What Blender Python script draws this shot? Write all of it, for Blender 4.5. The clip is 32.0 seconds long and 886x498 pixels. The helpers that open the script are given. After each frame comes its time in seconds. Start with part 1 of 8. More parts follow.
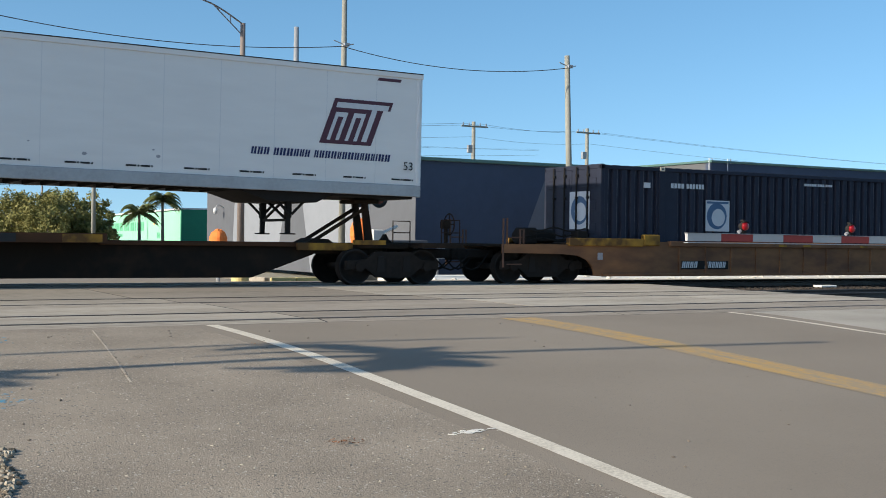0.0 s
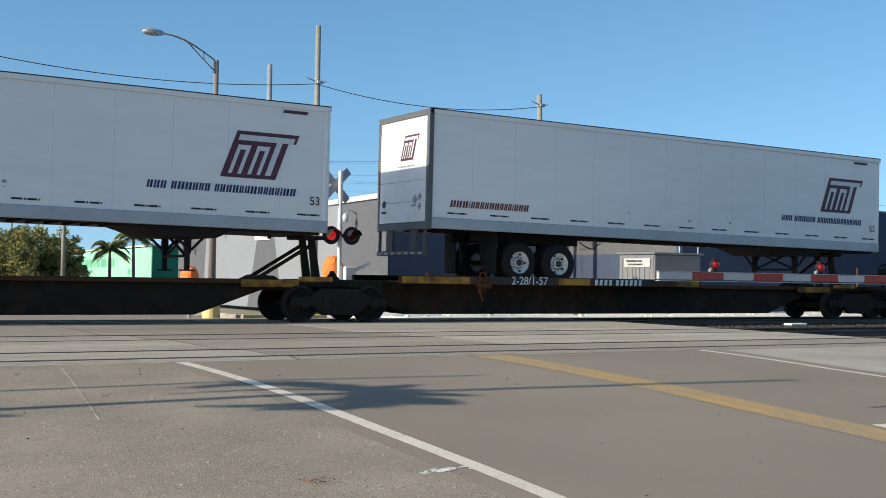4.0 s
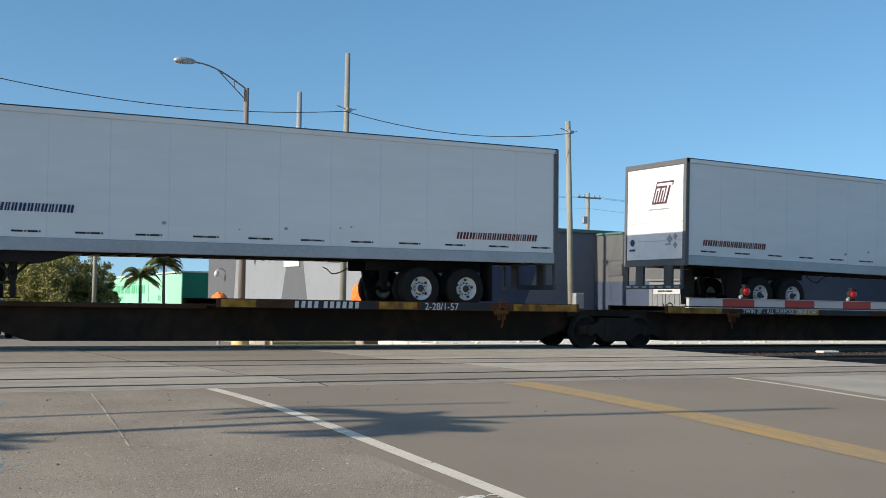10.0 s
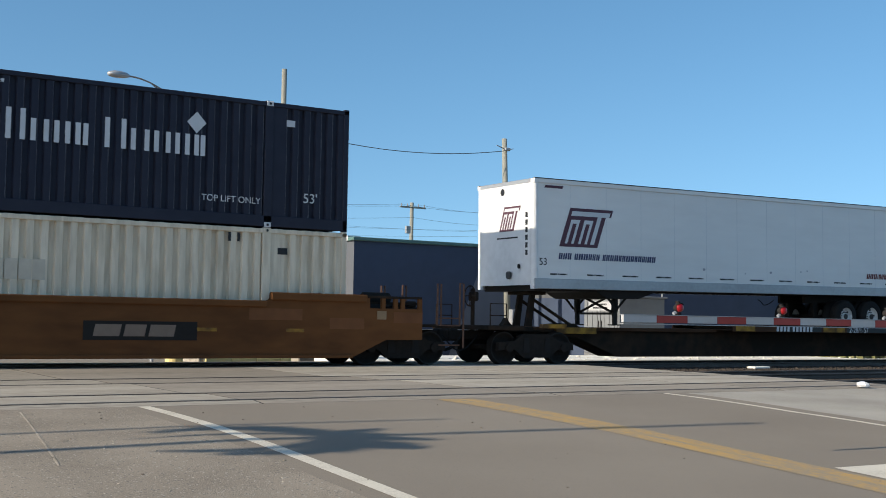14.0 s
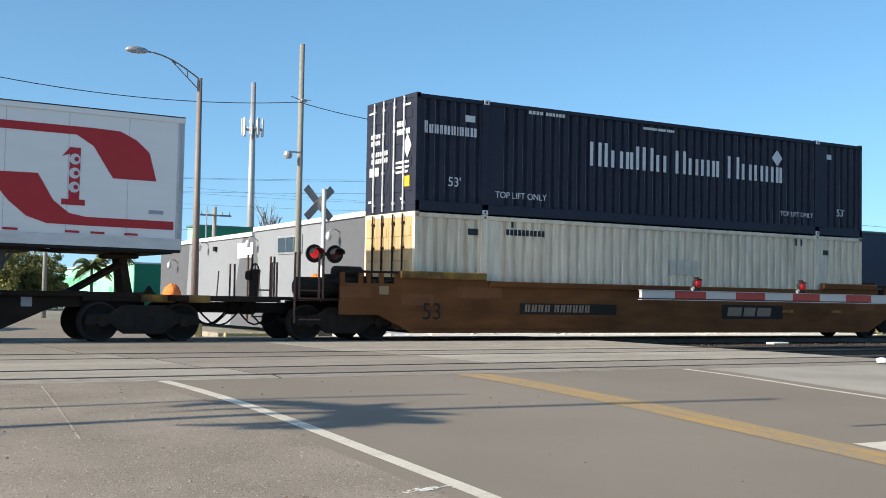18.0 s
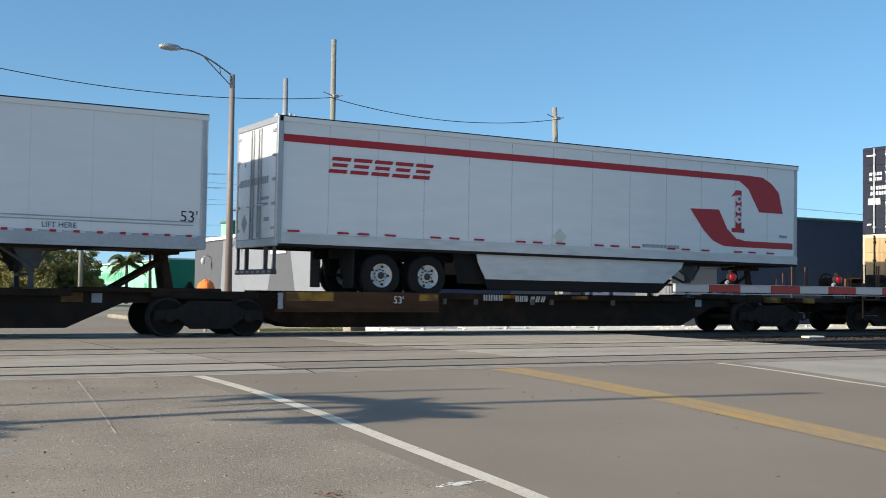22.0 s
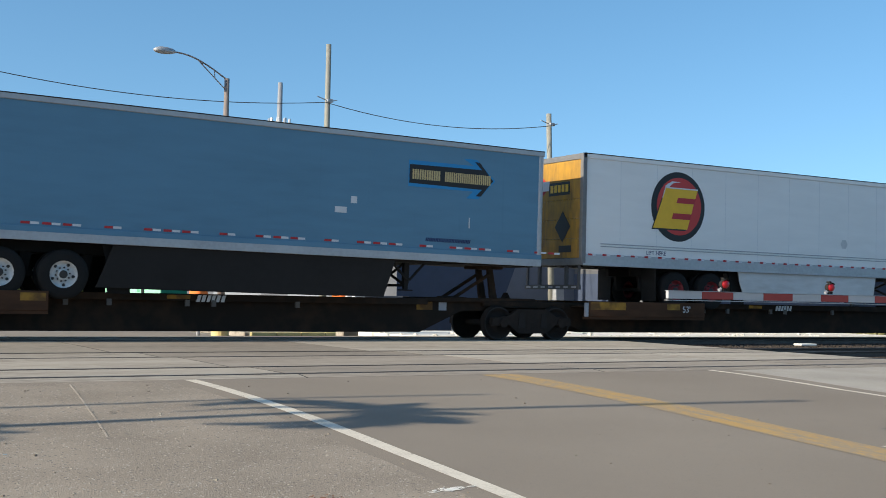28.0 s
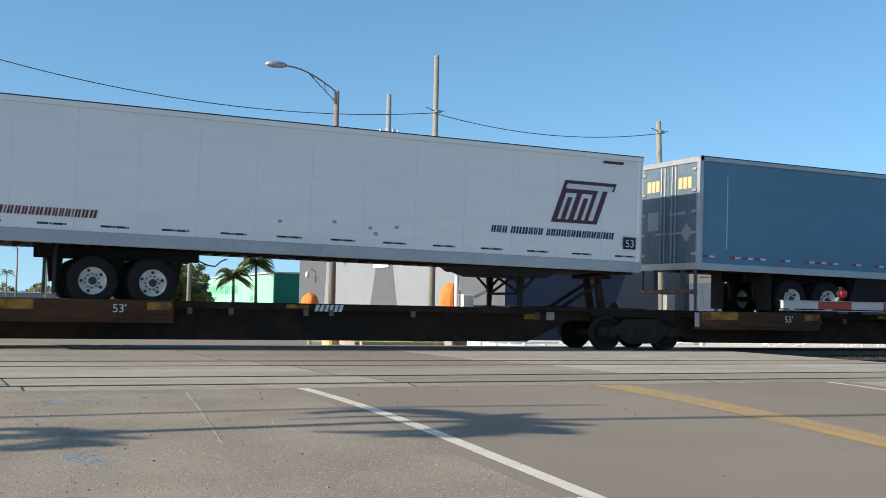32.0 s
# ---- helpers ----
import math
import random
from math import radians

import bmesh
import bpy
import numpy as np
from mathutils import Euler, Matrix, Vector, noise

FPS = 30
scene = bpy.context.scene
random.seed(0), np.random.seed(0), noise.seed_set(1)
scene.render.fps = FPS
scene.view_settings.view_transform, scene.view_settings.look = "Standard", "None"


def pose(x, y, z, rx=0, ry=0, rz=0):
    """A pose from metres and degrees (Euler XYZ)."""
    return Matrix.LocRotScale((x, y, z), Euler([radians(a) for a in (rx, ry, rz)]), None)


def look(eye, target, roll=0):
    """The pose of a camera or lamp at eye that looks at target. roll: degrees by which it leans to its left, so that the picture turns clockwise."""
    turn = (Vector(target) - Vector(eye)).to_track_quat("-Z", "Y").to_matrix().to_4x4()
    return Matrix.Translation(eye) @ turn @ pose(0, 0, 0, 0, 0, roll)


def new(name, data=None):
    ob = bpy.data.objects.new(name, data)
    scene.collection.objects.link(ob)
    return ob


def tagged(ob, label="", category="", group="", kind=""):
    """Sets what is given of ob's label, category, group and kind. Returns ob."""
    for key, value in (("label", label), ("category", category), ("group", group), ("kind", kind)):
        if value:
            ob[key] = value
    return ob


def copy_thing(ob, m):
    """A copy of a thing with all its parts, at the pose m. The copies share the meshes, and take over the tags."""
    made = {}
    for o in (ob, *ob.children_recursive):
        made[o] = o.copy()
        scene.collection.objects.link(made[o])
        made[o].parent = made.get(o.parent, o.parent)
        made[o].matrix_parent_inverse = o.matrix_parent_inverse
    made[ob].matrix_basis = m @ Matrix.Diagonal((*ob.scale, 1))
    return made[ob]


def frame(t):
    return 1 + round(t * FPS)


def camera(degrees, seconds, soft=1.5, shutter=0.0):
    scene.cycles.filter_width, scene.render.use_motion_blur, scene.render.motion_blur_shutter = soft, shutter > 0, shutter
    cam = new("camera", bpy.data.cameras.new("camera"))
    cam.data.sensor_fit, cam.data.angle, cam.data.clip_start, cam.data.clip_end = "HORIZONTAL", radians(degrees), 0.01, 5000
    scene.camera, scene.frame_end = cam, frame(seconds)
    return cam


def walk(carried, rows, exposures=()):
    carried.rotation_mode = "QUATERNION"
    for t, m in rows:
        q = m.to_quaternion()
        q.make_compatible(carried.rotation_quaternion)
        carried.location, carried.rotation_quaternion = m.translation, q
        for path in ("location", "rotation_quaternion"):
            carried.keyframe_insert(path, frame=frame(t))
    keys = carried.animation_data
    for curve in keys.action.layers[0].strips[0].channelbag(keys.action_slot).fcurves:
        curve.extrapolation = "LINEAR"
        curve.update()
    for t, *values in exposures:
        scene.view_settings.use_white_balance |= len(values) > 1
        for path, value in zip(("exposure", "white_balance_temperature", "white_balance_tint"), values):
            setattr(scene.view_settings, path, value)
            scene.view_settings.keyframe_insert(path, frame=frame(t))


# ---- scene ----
# seconds, yaw, pitch, roll of a camera held by hand at one spot; rail tops lie at z = 0, the train runs along x
PATH = [
    (0, -29.06, -0.43, -0.74), (0.5, -28.97, -0.89, -0.78), (1, -29.14, -1.01, -0.81), (1.5, -29.03, -0.86, -0.82),
    (2, -29.04, -0.76, -0.83), (2.5, -29.04, -0.73, -0.72), (3, -29.11, -0.35, -0.86), (3.5, -29.91, 0.78, -0.81),
    (4, -30.41, 1.42, -0.90), (4.5, -30.73, 0.94, -0.70), (6.5, -31.23, 1.12, -0.75), (7, -30.40, 1.17, -0.58),
    (7.5, -30.62, 1.19, -0.68), (8, -30.42, 1.13, -0.81), (8.5, -29.78, 2.01, -0.81), (9, -28.86, 2.69, -0.69),
    (9.5, -28.16, 3.29, -0.68), (10, -29.01, 2.70, -0.96), (10.5, -29.21, 2.76, -0.80), (11, -30.33, 3.02, -1.00),
    (11.5, -33.31, 4.52, -0.45), (12, -34.97, 3.92, -0.90), (12.5, -33.86, 4.94, -0.94), (13, -32.82, 4.24, -1.14),
    (13.5, -32.48, 3.72, -0.91), (14, -32.11, 3.56, -0.92), (14.5, -32.03, 3.31, -1.06), (16.5, -31.27, 2.61, -0.82),
    (17, -31.03, 2.40, -0.83), (17.5, -30.74, 2.05, -0.92), (18, -31.23, 2.34, -0.99), (18.5, -31.90, 2.35, -0.96),
    (19, -33.12, 2.64, -1.09), (19.5, -33.58, 2.69, -0.92), (20, -33.12, 2.60, -0.78), (20.5, -32.79, 2.35, -0.84),
    (21, -32.40, 2.25, -0.71), (21.5, -32.05, 2.06, -0.78), (22, -29.64, 2.05, -0.79), (22.5, -28.92, 2.33, -0.98),
    (23, -28.97, 2.87, -0.92), (23.5, -29.02, 2.98, -1.08), (24, -29.37, 3.30, -0.98), (24.5, -29.72, 3.23, -1.09),
    (25, -29.85, 2.65, -1.07), (25.5, -29.91, 2.60, -1.25), (26, -30.02, 2.67, -1.23), (26.5, -29.86, 2.58, -1.21),
    (28.5, -30.02, 2.29, -1.12), (29, -30.05, 2.33, -1.10), (29.5, -29.94, 2.30, -1.11), (30, -28.87, 2.29, -1.01),
    (30.5, -27.88, 2.12, -1.08), (31, -26.95, 2.65, -0.91), (31.5, -25.80, 2.68, -1.05), (32, -24.67, 2.68, -1.19)]

EXPOSURES = [(0, 0.32), (2, 0.31), (3, 0.33), (4, 0.26), (7, 0.31), (8, 0.20), (9, 0.17), (11, 0.21), (12, 0.11), (12.5, 0.03), (13.2, 0.05), (14, 0.23), (17, 0.67), (18, 0.52), (20, 0.40), (21, 0.36), (23, 0.33), (26, 0.33), (30, 0.49), (32, 0.41)]
EYE = (0.0, 0.0, 1.07)
cam = camera(41.49, 32.0, soft=0.9, shutter=0.12)
walk(cam, [(t, pose(*EYE, 90 + p, r, y)) for t, y, p, r in PATH], EXPOSURES)

# ---- light ----
SUN_TAN, SUN_AZ = 0.45, 1.2          # rise over run of the sun's rays; degrees by which it stands behind the track line
SUN_EL = math.atan(SUN_TAN)
world = bpy.data.worlds.new("sky")
scene.world = world
world.use_nodes = True
wn, wl = world.node_tree.nodes, world.node_tree.links
sky = wn.new("ShaderNodeTexSky")
sky.sky_type, sky.sun_disc = "NISHITA", False
sky.sun_elevation, sky.sun_rotation = SUN_EL, radians(-90 + SUN_AZ)
sky.air_density, sky.dust_density, sky.ozone_density = 0.9, 1.0, 2.2
co = wn.new("ShaderNodeTexCoord")
lift = wn.new("ShaderNodeVectorMath")
lift.inputs[1].default_value = (0.0, 0.0, 0.11)          # a clear dry sky keeps its blue down to the horizon
wl.new(co.outputs["Generated"], lift.inputs[0])
wl.new(lift.outputs[0], sky.inputs["Vector"])
deep = wn.new("ShaderNodeHueSaturation")
deep.inputs["Hue"].default_value, deep.inputs["Saturation"].default_value = 0.489, 1.16
wl.new(sky.outputs[0], deep.inputs["Color"])
wl.new(deep.outputs[0], wn["Background"].inputs[0])
wn["Background"].inputs[1].default_value = 0.158
sun = new("sun", bpy.data.lights.new("sun", "SUN"))
sun.data.energy, sun.data.angle, sun.data.color = 4.8, radians(0.5), (1.0, 0.905, 0.75)
a = radians(SUN_AZ)
TO_SUN = Vector((-math.cos(a), math.sin(a), SUN_TAN)).normalized()
sun.matrix_world = look(TO_SUN * 60, (0, 0, 0))


# ---- materials ----
def mat(name, base, rough=0.6, metal=0.0, second=None, grain=30.0, patch=1.2, amount=0.5, bump=0.0, spec=0.4, per_piece=0.0, stretch=None, edges=None):
    """Principled material: base colour broken up by a coarse and a fine noise towards a second colour, with relief."""
    m = bpy.data.materials.new(name)
    m.use_nodes = True
    n, l = m.node_tree.nodes, m.node_tree.links
    p = n["Principled BSDF"]
    second = second or tuple(c * 0.72 for c in base)
    co = n.new("ShaderNodeTexCoord")
    src = co.outputs["Object"]
    if stretch:
        mp = n.new("ShaderNodeMapping")
        mp.inputs["Scale"].default_value = stretch
        l.new(src, mp.inputs["Vector"])
        src = mp.outputs["Vector"]
    big, fine = n.new("ShaderNodeTexNoise"), n.new("ShaderNodeTexNoise")
    big.inputs["Scale"].default_value, big.inputs["Detail"].default_value = patch, 5
    fine.inputs["Scale"].default_value, fine.inputs["Detail"].default_value = grain, 3
    for q in (big, fine):
        l.new(src, q.inputs["Vector"])
    mul = n.new("ShaderNodeMath")
    mul.operation = "MULTIPLY"
    l.new(big.outputs["Fac"], mul.inputs[0])
    l.new(fine.outputs["Fac"], mul.inputs[1])
    ramp = n.new("ShaderNodeMapRange")
    lo, hi = edges or (0.12, 0.42)
    ramp.inputs["From Min"].default_value, ramp.inputs["From Max"].default_value = lo, hi
    ramp.inputs["To Max"].default_value = amount
    l.new(mul.outputs[0], ramp.inputs["Value"])
    mix = n.new("ShaderNodeMix")
    mix.data_type = "RGBA"
    mix.inputs[6].default_value, mix.inputs[7].default_value = (*base, 1), (*second, 1)
    l.new(ramp.outputs[0], mix.inputs[0])
    out = mix.outputs[2]
    if per_piece:
        info, hsv, mr = n.new("ShaderNodeObjectInfo"), n.new("ShaderNodeHueSaturation"), n.new("ShaderNodeMapRange")
        mr.inputs["To Min"].default_value, mr.inputs["To Max"].default_value = 1 - per_piece, 1 + per_piece
        l.new(info.outputs["Random"], mr.inputs["Value"])
        l.new(mr.outputs[0], hsv.inputs["Value"])
        l.new(out, hsv.inputs["Color"])
        out = hsv.outputs[0]
    l.new(out, p.inputs["Base Color"])
    p.inputs["Metallic"].default_value, p.inputs["Specular IOR Level"].default_value = metal, spec
    rr = n.new("ShaderNodeMapRange")
    rr.inputs["To Min"].default_value, rr.inputs["To Max"].default_value = max(rough - 0.1, 0.03), min(rough + 0.12, 1)
    l.new(big.outputs["Fac"], rr.inputs["Value"])
    l.new(rr.outputs[0], p.inputs["Roughness"])
    if bump:
        b = n.new("ShaderNodeBump")
        b.inputs["Distance"].default_value, b.inputs["Strength"].default_value = bump, 0.7
        l.new(fine.outputs["Fac"], b.inputs["Height"])
        l.new(b.outputs[0], p.inputs["Normal"])
    return m


def speckle(m, scale, share, colour, lift=0.0):
    """Strews pale and dark aggregate, one tone a stone, over a material."""
    n, l = m.node_tree.nodes, m.node_tree.links
    p = n["Principled BSDF"]
    src = p.inputs["Base Color"].links[0].from_socket
    co, vo = n.new("ShaderNodeTexCoord"), n.new("ShaderNodeTexVoronoi")
    vo.inputs["Scale"].default_value = scale
    l.new(co.outputs["Object"], vo.inputs["Vector"])
    sep = n.new("ShaderNodeSeparateColor")
    l.new(vo.outputs["Color"], sep.inputs[0])
    pick, near, both, mix = n.new("ShaderNodeMath"), n.new("ShaderNodeMath"), n.new("ShaderNodeMath"), n.new("ShaderNodeMix")
    pick.operation, near.operation, both.operation = "GREATER_THAN", "LESS_THAN", "MULTIPLY"
    pick.inputs[1].default_value, near.inputs[1].default_value = 1 - share, 0.42
    l.new(sep.outputs[0], pick.inputs[0])
    l.new(vo.outputs["Distance"], near.inputs[0])
    l.new(pick.outputs[0], both.inputs[0])
    l.new(near.outputs[0], both.inputs[1])
    mix.data_type = "RGBA"
    mix.inputs[7].default_value = (*colour, 1)
    l.new(both.outputs[0], mix.inputs[0])
    l.new(src, mix.inputs[6])
    l.new(mix.outputs[2], p.inputs["Base Color"])


def glow(name, colour, strength):
    m = mat(name, colour, 0.3)
    p = m.node_tree.nodes["Principled BSDF"]
    p.inputs["Emission Color"].default_value, p.inputs["Emission Strength"].default_value = (*colour, 1), strength
    return m


ASPHALT = mat("road_asphalt", (0.298, 0.252, 0.199), 0.92, second=(0.220, 0.185, 0.147), grain=110, patch=0.3, amount=0.9, bump=0.003, spec=0.12)
speckle(ASPHALT, 90, 0.03, (0.40, 0.365, 0.31))
speckle(ASPHALT, 90, 0.05, (0.19, 0.17, 0.145))
OLD_ASPHALT = mat("old_asphalt", (0.36, 0.302, 0.236), 0.95, second=(0.208, 0.175, 0.138), grain=70, patch=0.8, amount=1.0, bump=0.009, spec=0.12)
speckle(OLD_ASPHALT, 46, 0.11, (0.42, 0.38, 0.317))
speckle(OLD_ASPHALT, 40, 0.14, (0.19, 0.168, 0.14))
CONCRETE = mat("crossing_concrete", (0.42, 0.37, 0.30), 0.88, second=(0.22, 0.19, 0.152), grain=9, patch=0.5, amount=0.95, bump=0.003, per_piece=0.10, spec=0.15, stretch=(0.35, 1.4, 1))
MID_CONCRETE = mat("worn_crossing_concrete", (0.36, 0.31, 0.25), 0.88, second=(0.21, 0.18, 0.145), grain=9, patch=0.5, amount=0.95, bump=0.003, per_piece=0.10, spec=0.15, stretch=(0.35, 1.4, 1))
PALE_CONCRETE = mat("pale_crossing_concrete", (0.49, 0.435, 0.355), 0.88, second=(0.27, 0.235, 0.19), grain=7, patch=0.5, amount=1.0, bump=0.003, per_piece=0.08, spec=0.15, stretch=(0.3, 1.6, 1))
SHOULDER = mat("pale_shoulder_asphalt", (0.47, 0.425, 0.36), 0.95, second=(0.30, 0.27, 0.225), grain=90, patch=0.6, amount=1.0, bump=0.006, spec=0.12)
DIRT = mat("sandy_dirt", (0.33, 0.29, 0.22), 0.95, second=(0.17, 0.16, 0.11), grain=3.0, patch=0.15, amount=1.0, bump=0.02)
BALLAST = mat("ballast_bed", (0.10, 0.085, 0.07), 0.95, second=(0.035, 0.03, 0.026), grain=9, patch=0.6, amount=1.0, bump=0.03)
STONE = mat("ballast_stone", (0.085, 0.07, 0.058), 0.95, second=(0.035, 0.028, 0.024), grain=12, patch=2.0, amount=1.0, spec=0.1)
LIMESTONE = mat("limestone_gravel", (0.84, 0.81, 0.74), 0.95, second=(0.60, 0.57, 0.50), grain=8, patch=0.7, amount=0.8, bump=0.004, spec=0.2)
WHITE_BAG = mat("white_plastic", (0.8, 0.8, 0.79), 0.5, grain=9, amount=0.3)
WHITE_LINE = mat("white_road_paint", (0.72, 0.65, 0.53), 0.8, second=(0.46, 0.40, 0.315), grain=45, patch=1.6, amount=0.9, edges=(0.20, 0.45), spec=0.2)
YELLOW_LINE = mat("yellow_road_paint", (0.50, 0.315, 0.115), 0.88, second=(0.34, 0.265, 0.18), grain=16, patch=1.1, amount=1.0, edges=(0.15, 0.36), spec=0.12, stretch=(1, 0.6, 1))
WORN_YELLOW = mat("worn_yellow_road_paint", (0.43, 0.295, 0.14), 0.9, second=(0.29, 0.252, 0.20), grain=45, patch=3.0, amount=1.0, edges=(0.15, 0.36), spec=0.12)
RAIL = mat("worn_rail_steel", (0.10, 0.085, 0.075), 0.5, 0.6, second=(0.05, 0.035, 0.028), grain=18, patch=2)
GAP = mat("flangeway_dirt", (0.05, 0.045, 0.04), 0.95, grain=20)
WHITE = mat("white_trailer_paint", (0.78, 0.765, 0.735), 0.4, second=(0.68, 0.665, 0.64), grain=2.2, patch=0.45, amount=0.55, spec=0.4, stretch=(0.4, 1, 2.0))
DOOR_WHITE = mat("white_door_paint", (0.76, 0.76, 0.75), 0.45, second=(0.55, 0.54, 0.52), grain=5, patch=0.8, amount=0.5)
# greyer than the body white, to offset bounce light on low parts
DIMMED_WHITE = mat("grimed_white_paint", (0.62, 0.615, 0.60), 0.55, second=(0.47, 0.455, 0.43), grain=4, patch=0.7, amount=0.8, stretch=(0.5, 1, 2.0))
GREY_LEG = mat("dull_grey_leg_paint", (0.075, 0.077, 0.08), 0.85, second=(0.03, 0.028, 0.026), grain=9, patch=2.0)
GREY_FRAME = mat("grey_frame_paint", (0.11, 0.115, 0.12), 0.6, grain=6)
ALU = mat("dull_aluminium", (0.44, 0.445, 0.45), 0.5, 0.6, second=(0.30, 0.30, 0.305), grain=14, patch=1.2)
GRIMY_BLUE = mat("grimy_blue_door_paint", (0.115, 0.17, 0.215), 0.55, second=(0.085, 0.105, 0.12), grain=5, patch=0.9, amount=1.0)
BLUE = mat("trailer_blue_paint", (0.10, 0.225, 0.325), 0.5, second=(0.08, 0.18, 0.26), grain=2.5, patch=0.5, amount=0.7, stretch=(0.4, 1, 2.0))
# darker yellow holds the door's shade as well as its grime
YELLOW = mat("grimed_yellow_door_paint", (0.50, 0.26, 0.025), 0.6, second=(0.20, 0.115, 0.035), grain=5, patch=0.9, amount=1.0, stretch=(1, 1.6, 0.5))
DOOR_STEEL = mat("dull_steel_frame", (0.20, 0.20, 0.20), 0.6, 0.3, second=(0.12, 0.115, 0.11), grain=8, patch=1.2)
NAVY = mat("navy_container_paint", (0.017, 0.0200, 0.0350), 0.6, second=(0.026, 0.030, 0.047), grain=3.0, patch=0.6, amount=0.8, spec=0.25)
# highlight tone for the navy rib edges, put into the colour
NAVY_HIGHLIGHT = mat("worn_navy_edge", (0.125, 0.132, 0.155), 0.7, second=(0.027, 0.031, 0.048), grain=14, patch=2.0, amount=1.0, edges=(0.14, 0.36))
CREAM = mat("cream_container_paint", (0.80, 0.70, 0.545), 0.7, second=(0.54, 0.455, 0.335), grain=5, patch=0.8, amount=1.0, stretch=(2.2, 1, 0.25), spec=0.25)
# cream turned tan: the warm sun on the end doors is in the colour
SUNLIT_CREAM = mat("stained_tan_door_paint", (0.60, 0.42, 0.22), 0.7, second=(0.40, 0.26, 0.13), grain=5, patch=1.2, amount=1.0, stretch=(1, 2.2, 0.3), spec=0.25)
CARBROWN = mat("weathered_brown_steel", (0.165, 0.068, 0.024), 0.88, second=(0.085, 0.036, 0.015), grain=2.0, patch=0.4, amount=0.9, edges=(0.12, 0.42), stretch=(0.5, 1, 1.6), spec=0.15)
PATCH_BROWN = mat("repainted_brown_steel", (0.20, 0.085, 0.036), 0.88, second=(0.13, 0.055, 0.026), grain=3, patch=0.7, amount=0.9, spec=0.15)
CARDECK = mat("grimy_brown_steel", (0.095, 0.046, 0.024), 0.9, second=(0.045, 0.025, 0.016), grain=3, patch=0.6, amount=0.9, stretch=(0.5, 1, 1.6), spec=0.15)
CAREDGE = mat("dirty_ochre_steel", (0.24, 0.145, 0.04), 0.85, second=(0.10, 0.058, 0.025), grain=3.2, patch=0.8, amount=1.0, edges=(0.14, 0.36), spec=0.2)
CARYELLOW = mat("faded_yellow_steel", (0.42, 0.225, 0.035), 0.8, second=(0.12, 0.065, 0.025), grain=3.2, patch=0.8, amount=1.0, edges=(0.14, 0.36), spec=0.2)
CARBLACK = mat("grimy_black_steel", (0.024, 0.0185, 0.0145), 0.95, second=(0.06, 0.035, 0.021), grain=2.6, patch=0.5, amount=0.9, edges=(0.20, 0.44), spec=0.12)
TRUCKSTEEL = mat("grimy_truck_steel", (0.020, 0.0175, 0.0155), 0.95, second=(0.04, 0.031, 0.025), grain=8, patch=1.5, spec=0.12)
TREAD = mat("polished_wheel_tread", (0.028, 0.025, 0.023), 0.7, 0.3, grain=20)
RUBBER = mat("tyre_rubber", (0.013, 0.0127, 0.0125), 0.9, second=(0.022, 0.021, 0.019), grain=20, patch=3, spec=0.2)
RIM = mat("white_wheel_rim", (0.68, 0.68, 0.66), 0.5, second=(0.35, 0.33, 0.3), grain=9, patch=2)
HUB = mat("dark_hub_iron", (0.05, 0.047, 0.044), 0.8, second=(0.02, 0.02, 0.02), grain=14, patch=4)
# dull red mottled towards a much darker red
RIM_RED = mat("grimy_red_wheel_rim", (0.21, 0.02, 0.028), 0.65, second=(0.06, 0.015, 0.016), grain=9, patch=3)
CABINET = mat("dull_silver_sheet", (0.22, 0.225, 0.23), 0.5, 0.2, second=(0.16, 0.165, 0.17), grain=5, patch=0.8)
GRABIRON = mat("rusty_grab_iron", (0.12, 0.065, 0.045), 0.8, second=(0.06, 0.03, 0.02), grain=9)
UNDER = mat("black_underframe", (0.025, 0.023, 0.0215), 0.9, grain=8, spec=0.15)
GALV = mat("galvanised_steel", (0.40, 0.41, 0.42), 0.5, 0.4, second=(0.27, 0.27, 0.28), grain=10, patch=1.5)
RED = mat("red_film", (0.42, 0.02, 0.025), 0.45, grain=6, amount=0.3)
MAROON = mat("maroon_film", (0.085, 0.028, 0.045), 0.5, grain=6, amount=0.3)
RUST_FILM = mat("rust_red_film", (0.14, 0.022, 0.018), 0.5, grain=6, amount=0.3)
INK = mat("dark_blue_film", (0.018, 0.026, 0.10), 0.5, grain=6, amount=0.3)
BLACK = mat("black_film", (0.015, 0.015, 0.016), 0.5, grain=6, amount=0.3)
PALE = mat("pale_grey_film", (0.62, 0.63, 0.64), 0.55, grain=6, amount=0.4)
FADED = mat("faded_grey_film", (0.34, 0.34, 0.36), 0.6, grain=6, amount=0.5)
GOLD = mat("yellow_film", (0.78, 0.45, 0.02), 0.45, grain=6, amount=0.3)
SKYBLUE = mat("bright_blue_film", (0.02, 0.24, 0.50), 0.45, grain=6, amount=0.3)
BARRED = mat("gate_red_film", (0.34, 0.045, 0.035), 0.6, grain=8, amount=0.5)
BARWHITE = mat("gate_white_film", (0.45, 0.45, 0.45), 0.6, grain=8, amount=0.4)
LAMP_ON = glow("lit_red_lens", (0.7, 0.03, 0.03), 0.4)
LAMP_OFF = mat("dark_red_lens", (0.10, 0.012, 0.01), 0.2, spec=0.6)
TIP_LAMP = glow("lit_gate_lens", (0.28, 0.006, 0.010), 0.03)
WOOD = mat("weathered_pole_wood", (0.32, 0.315, 0.27), 0.9, second=(0.19, 0.185, 0.155), grain=18, patch=1.0, amount=0.9, stretch=(6, 6, 0.35), bump=0.004)
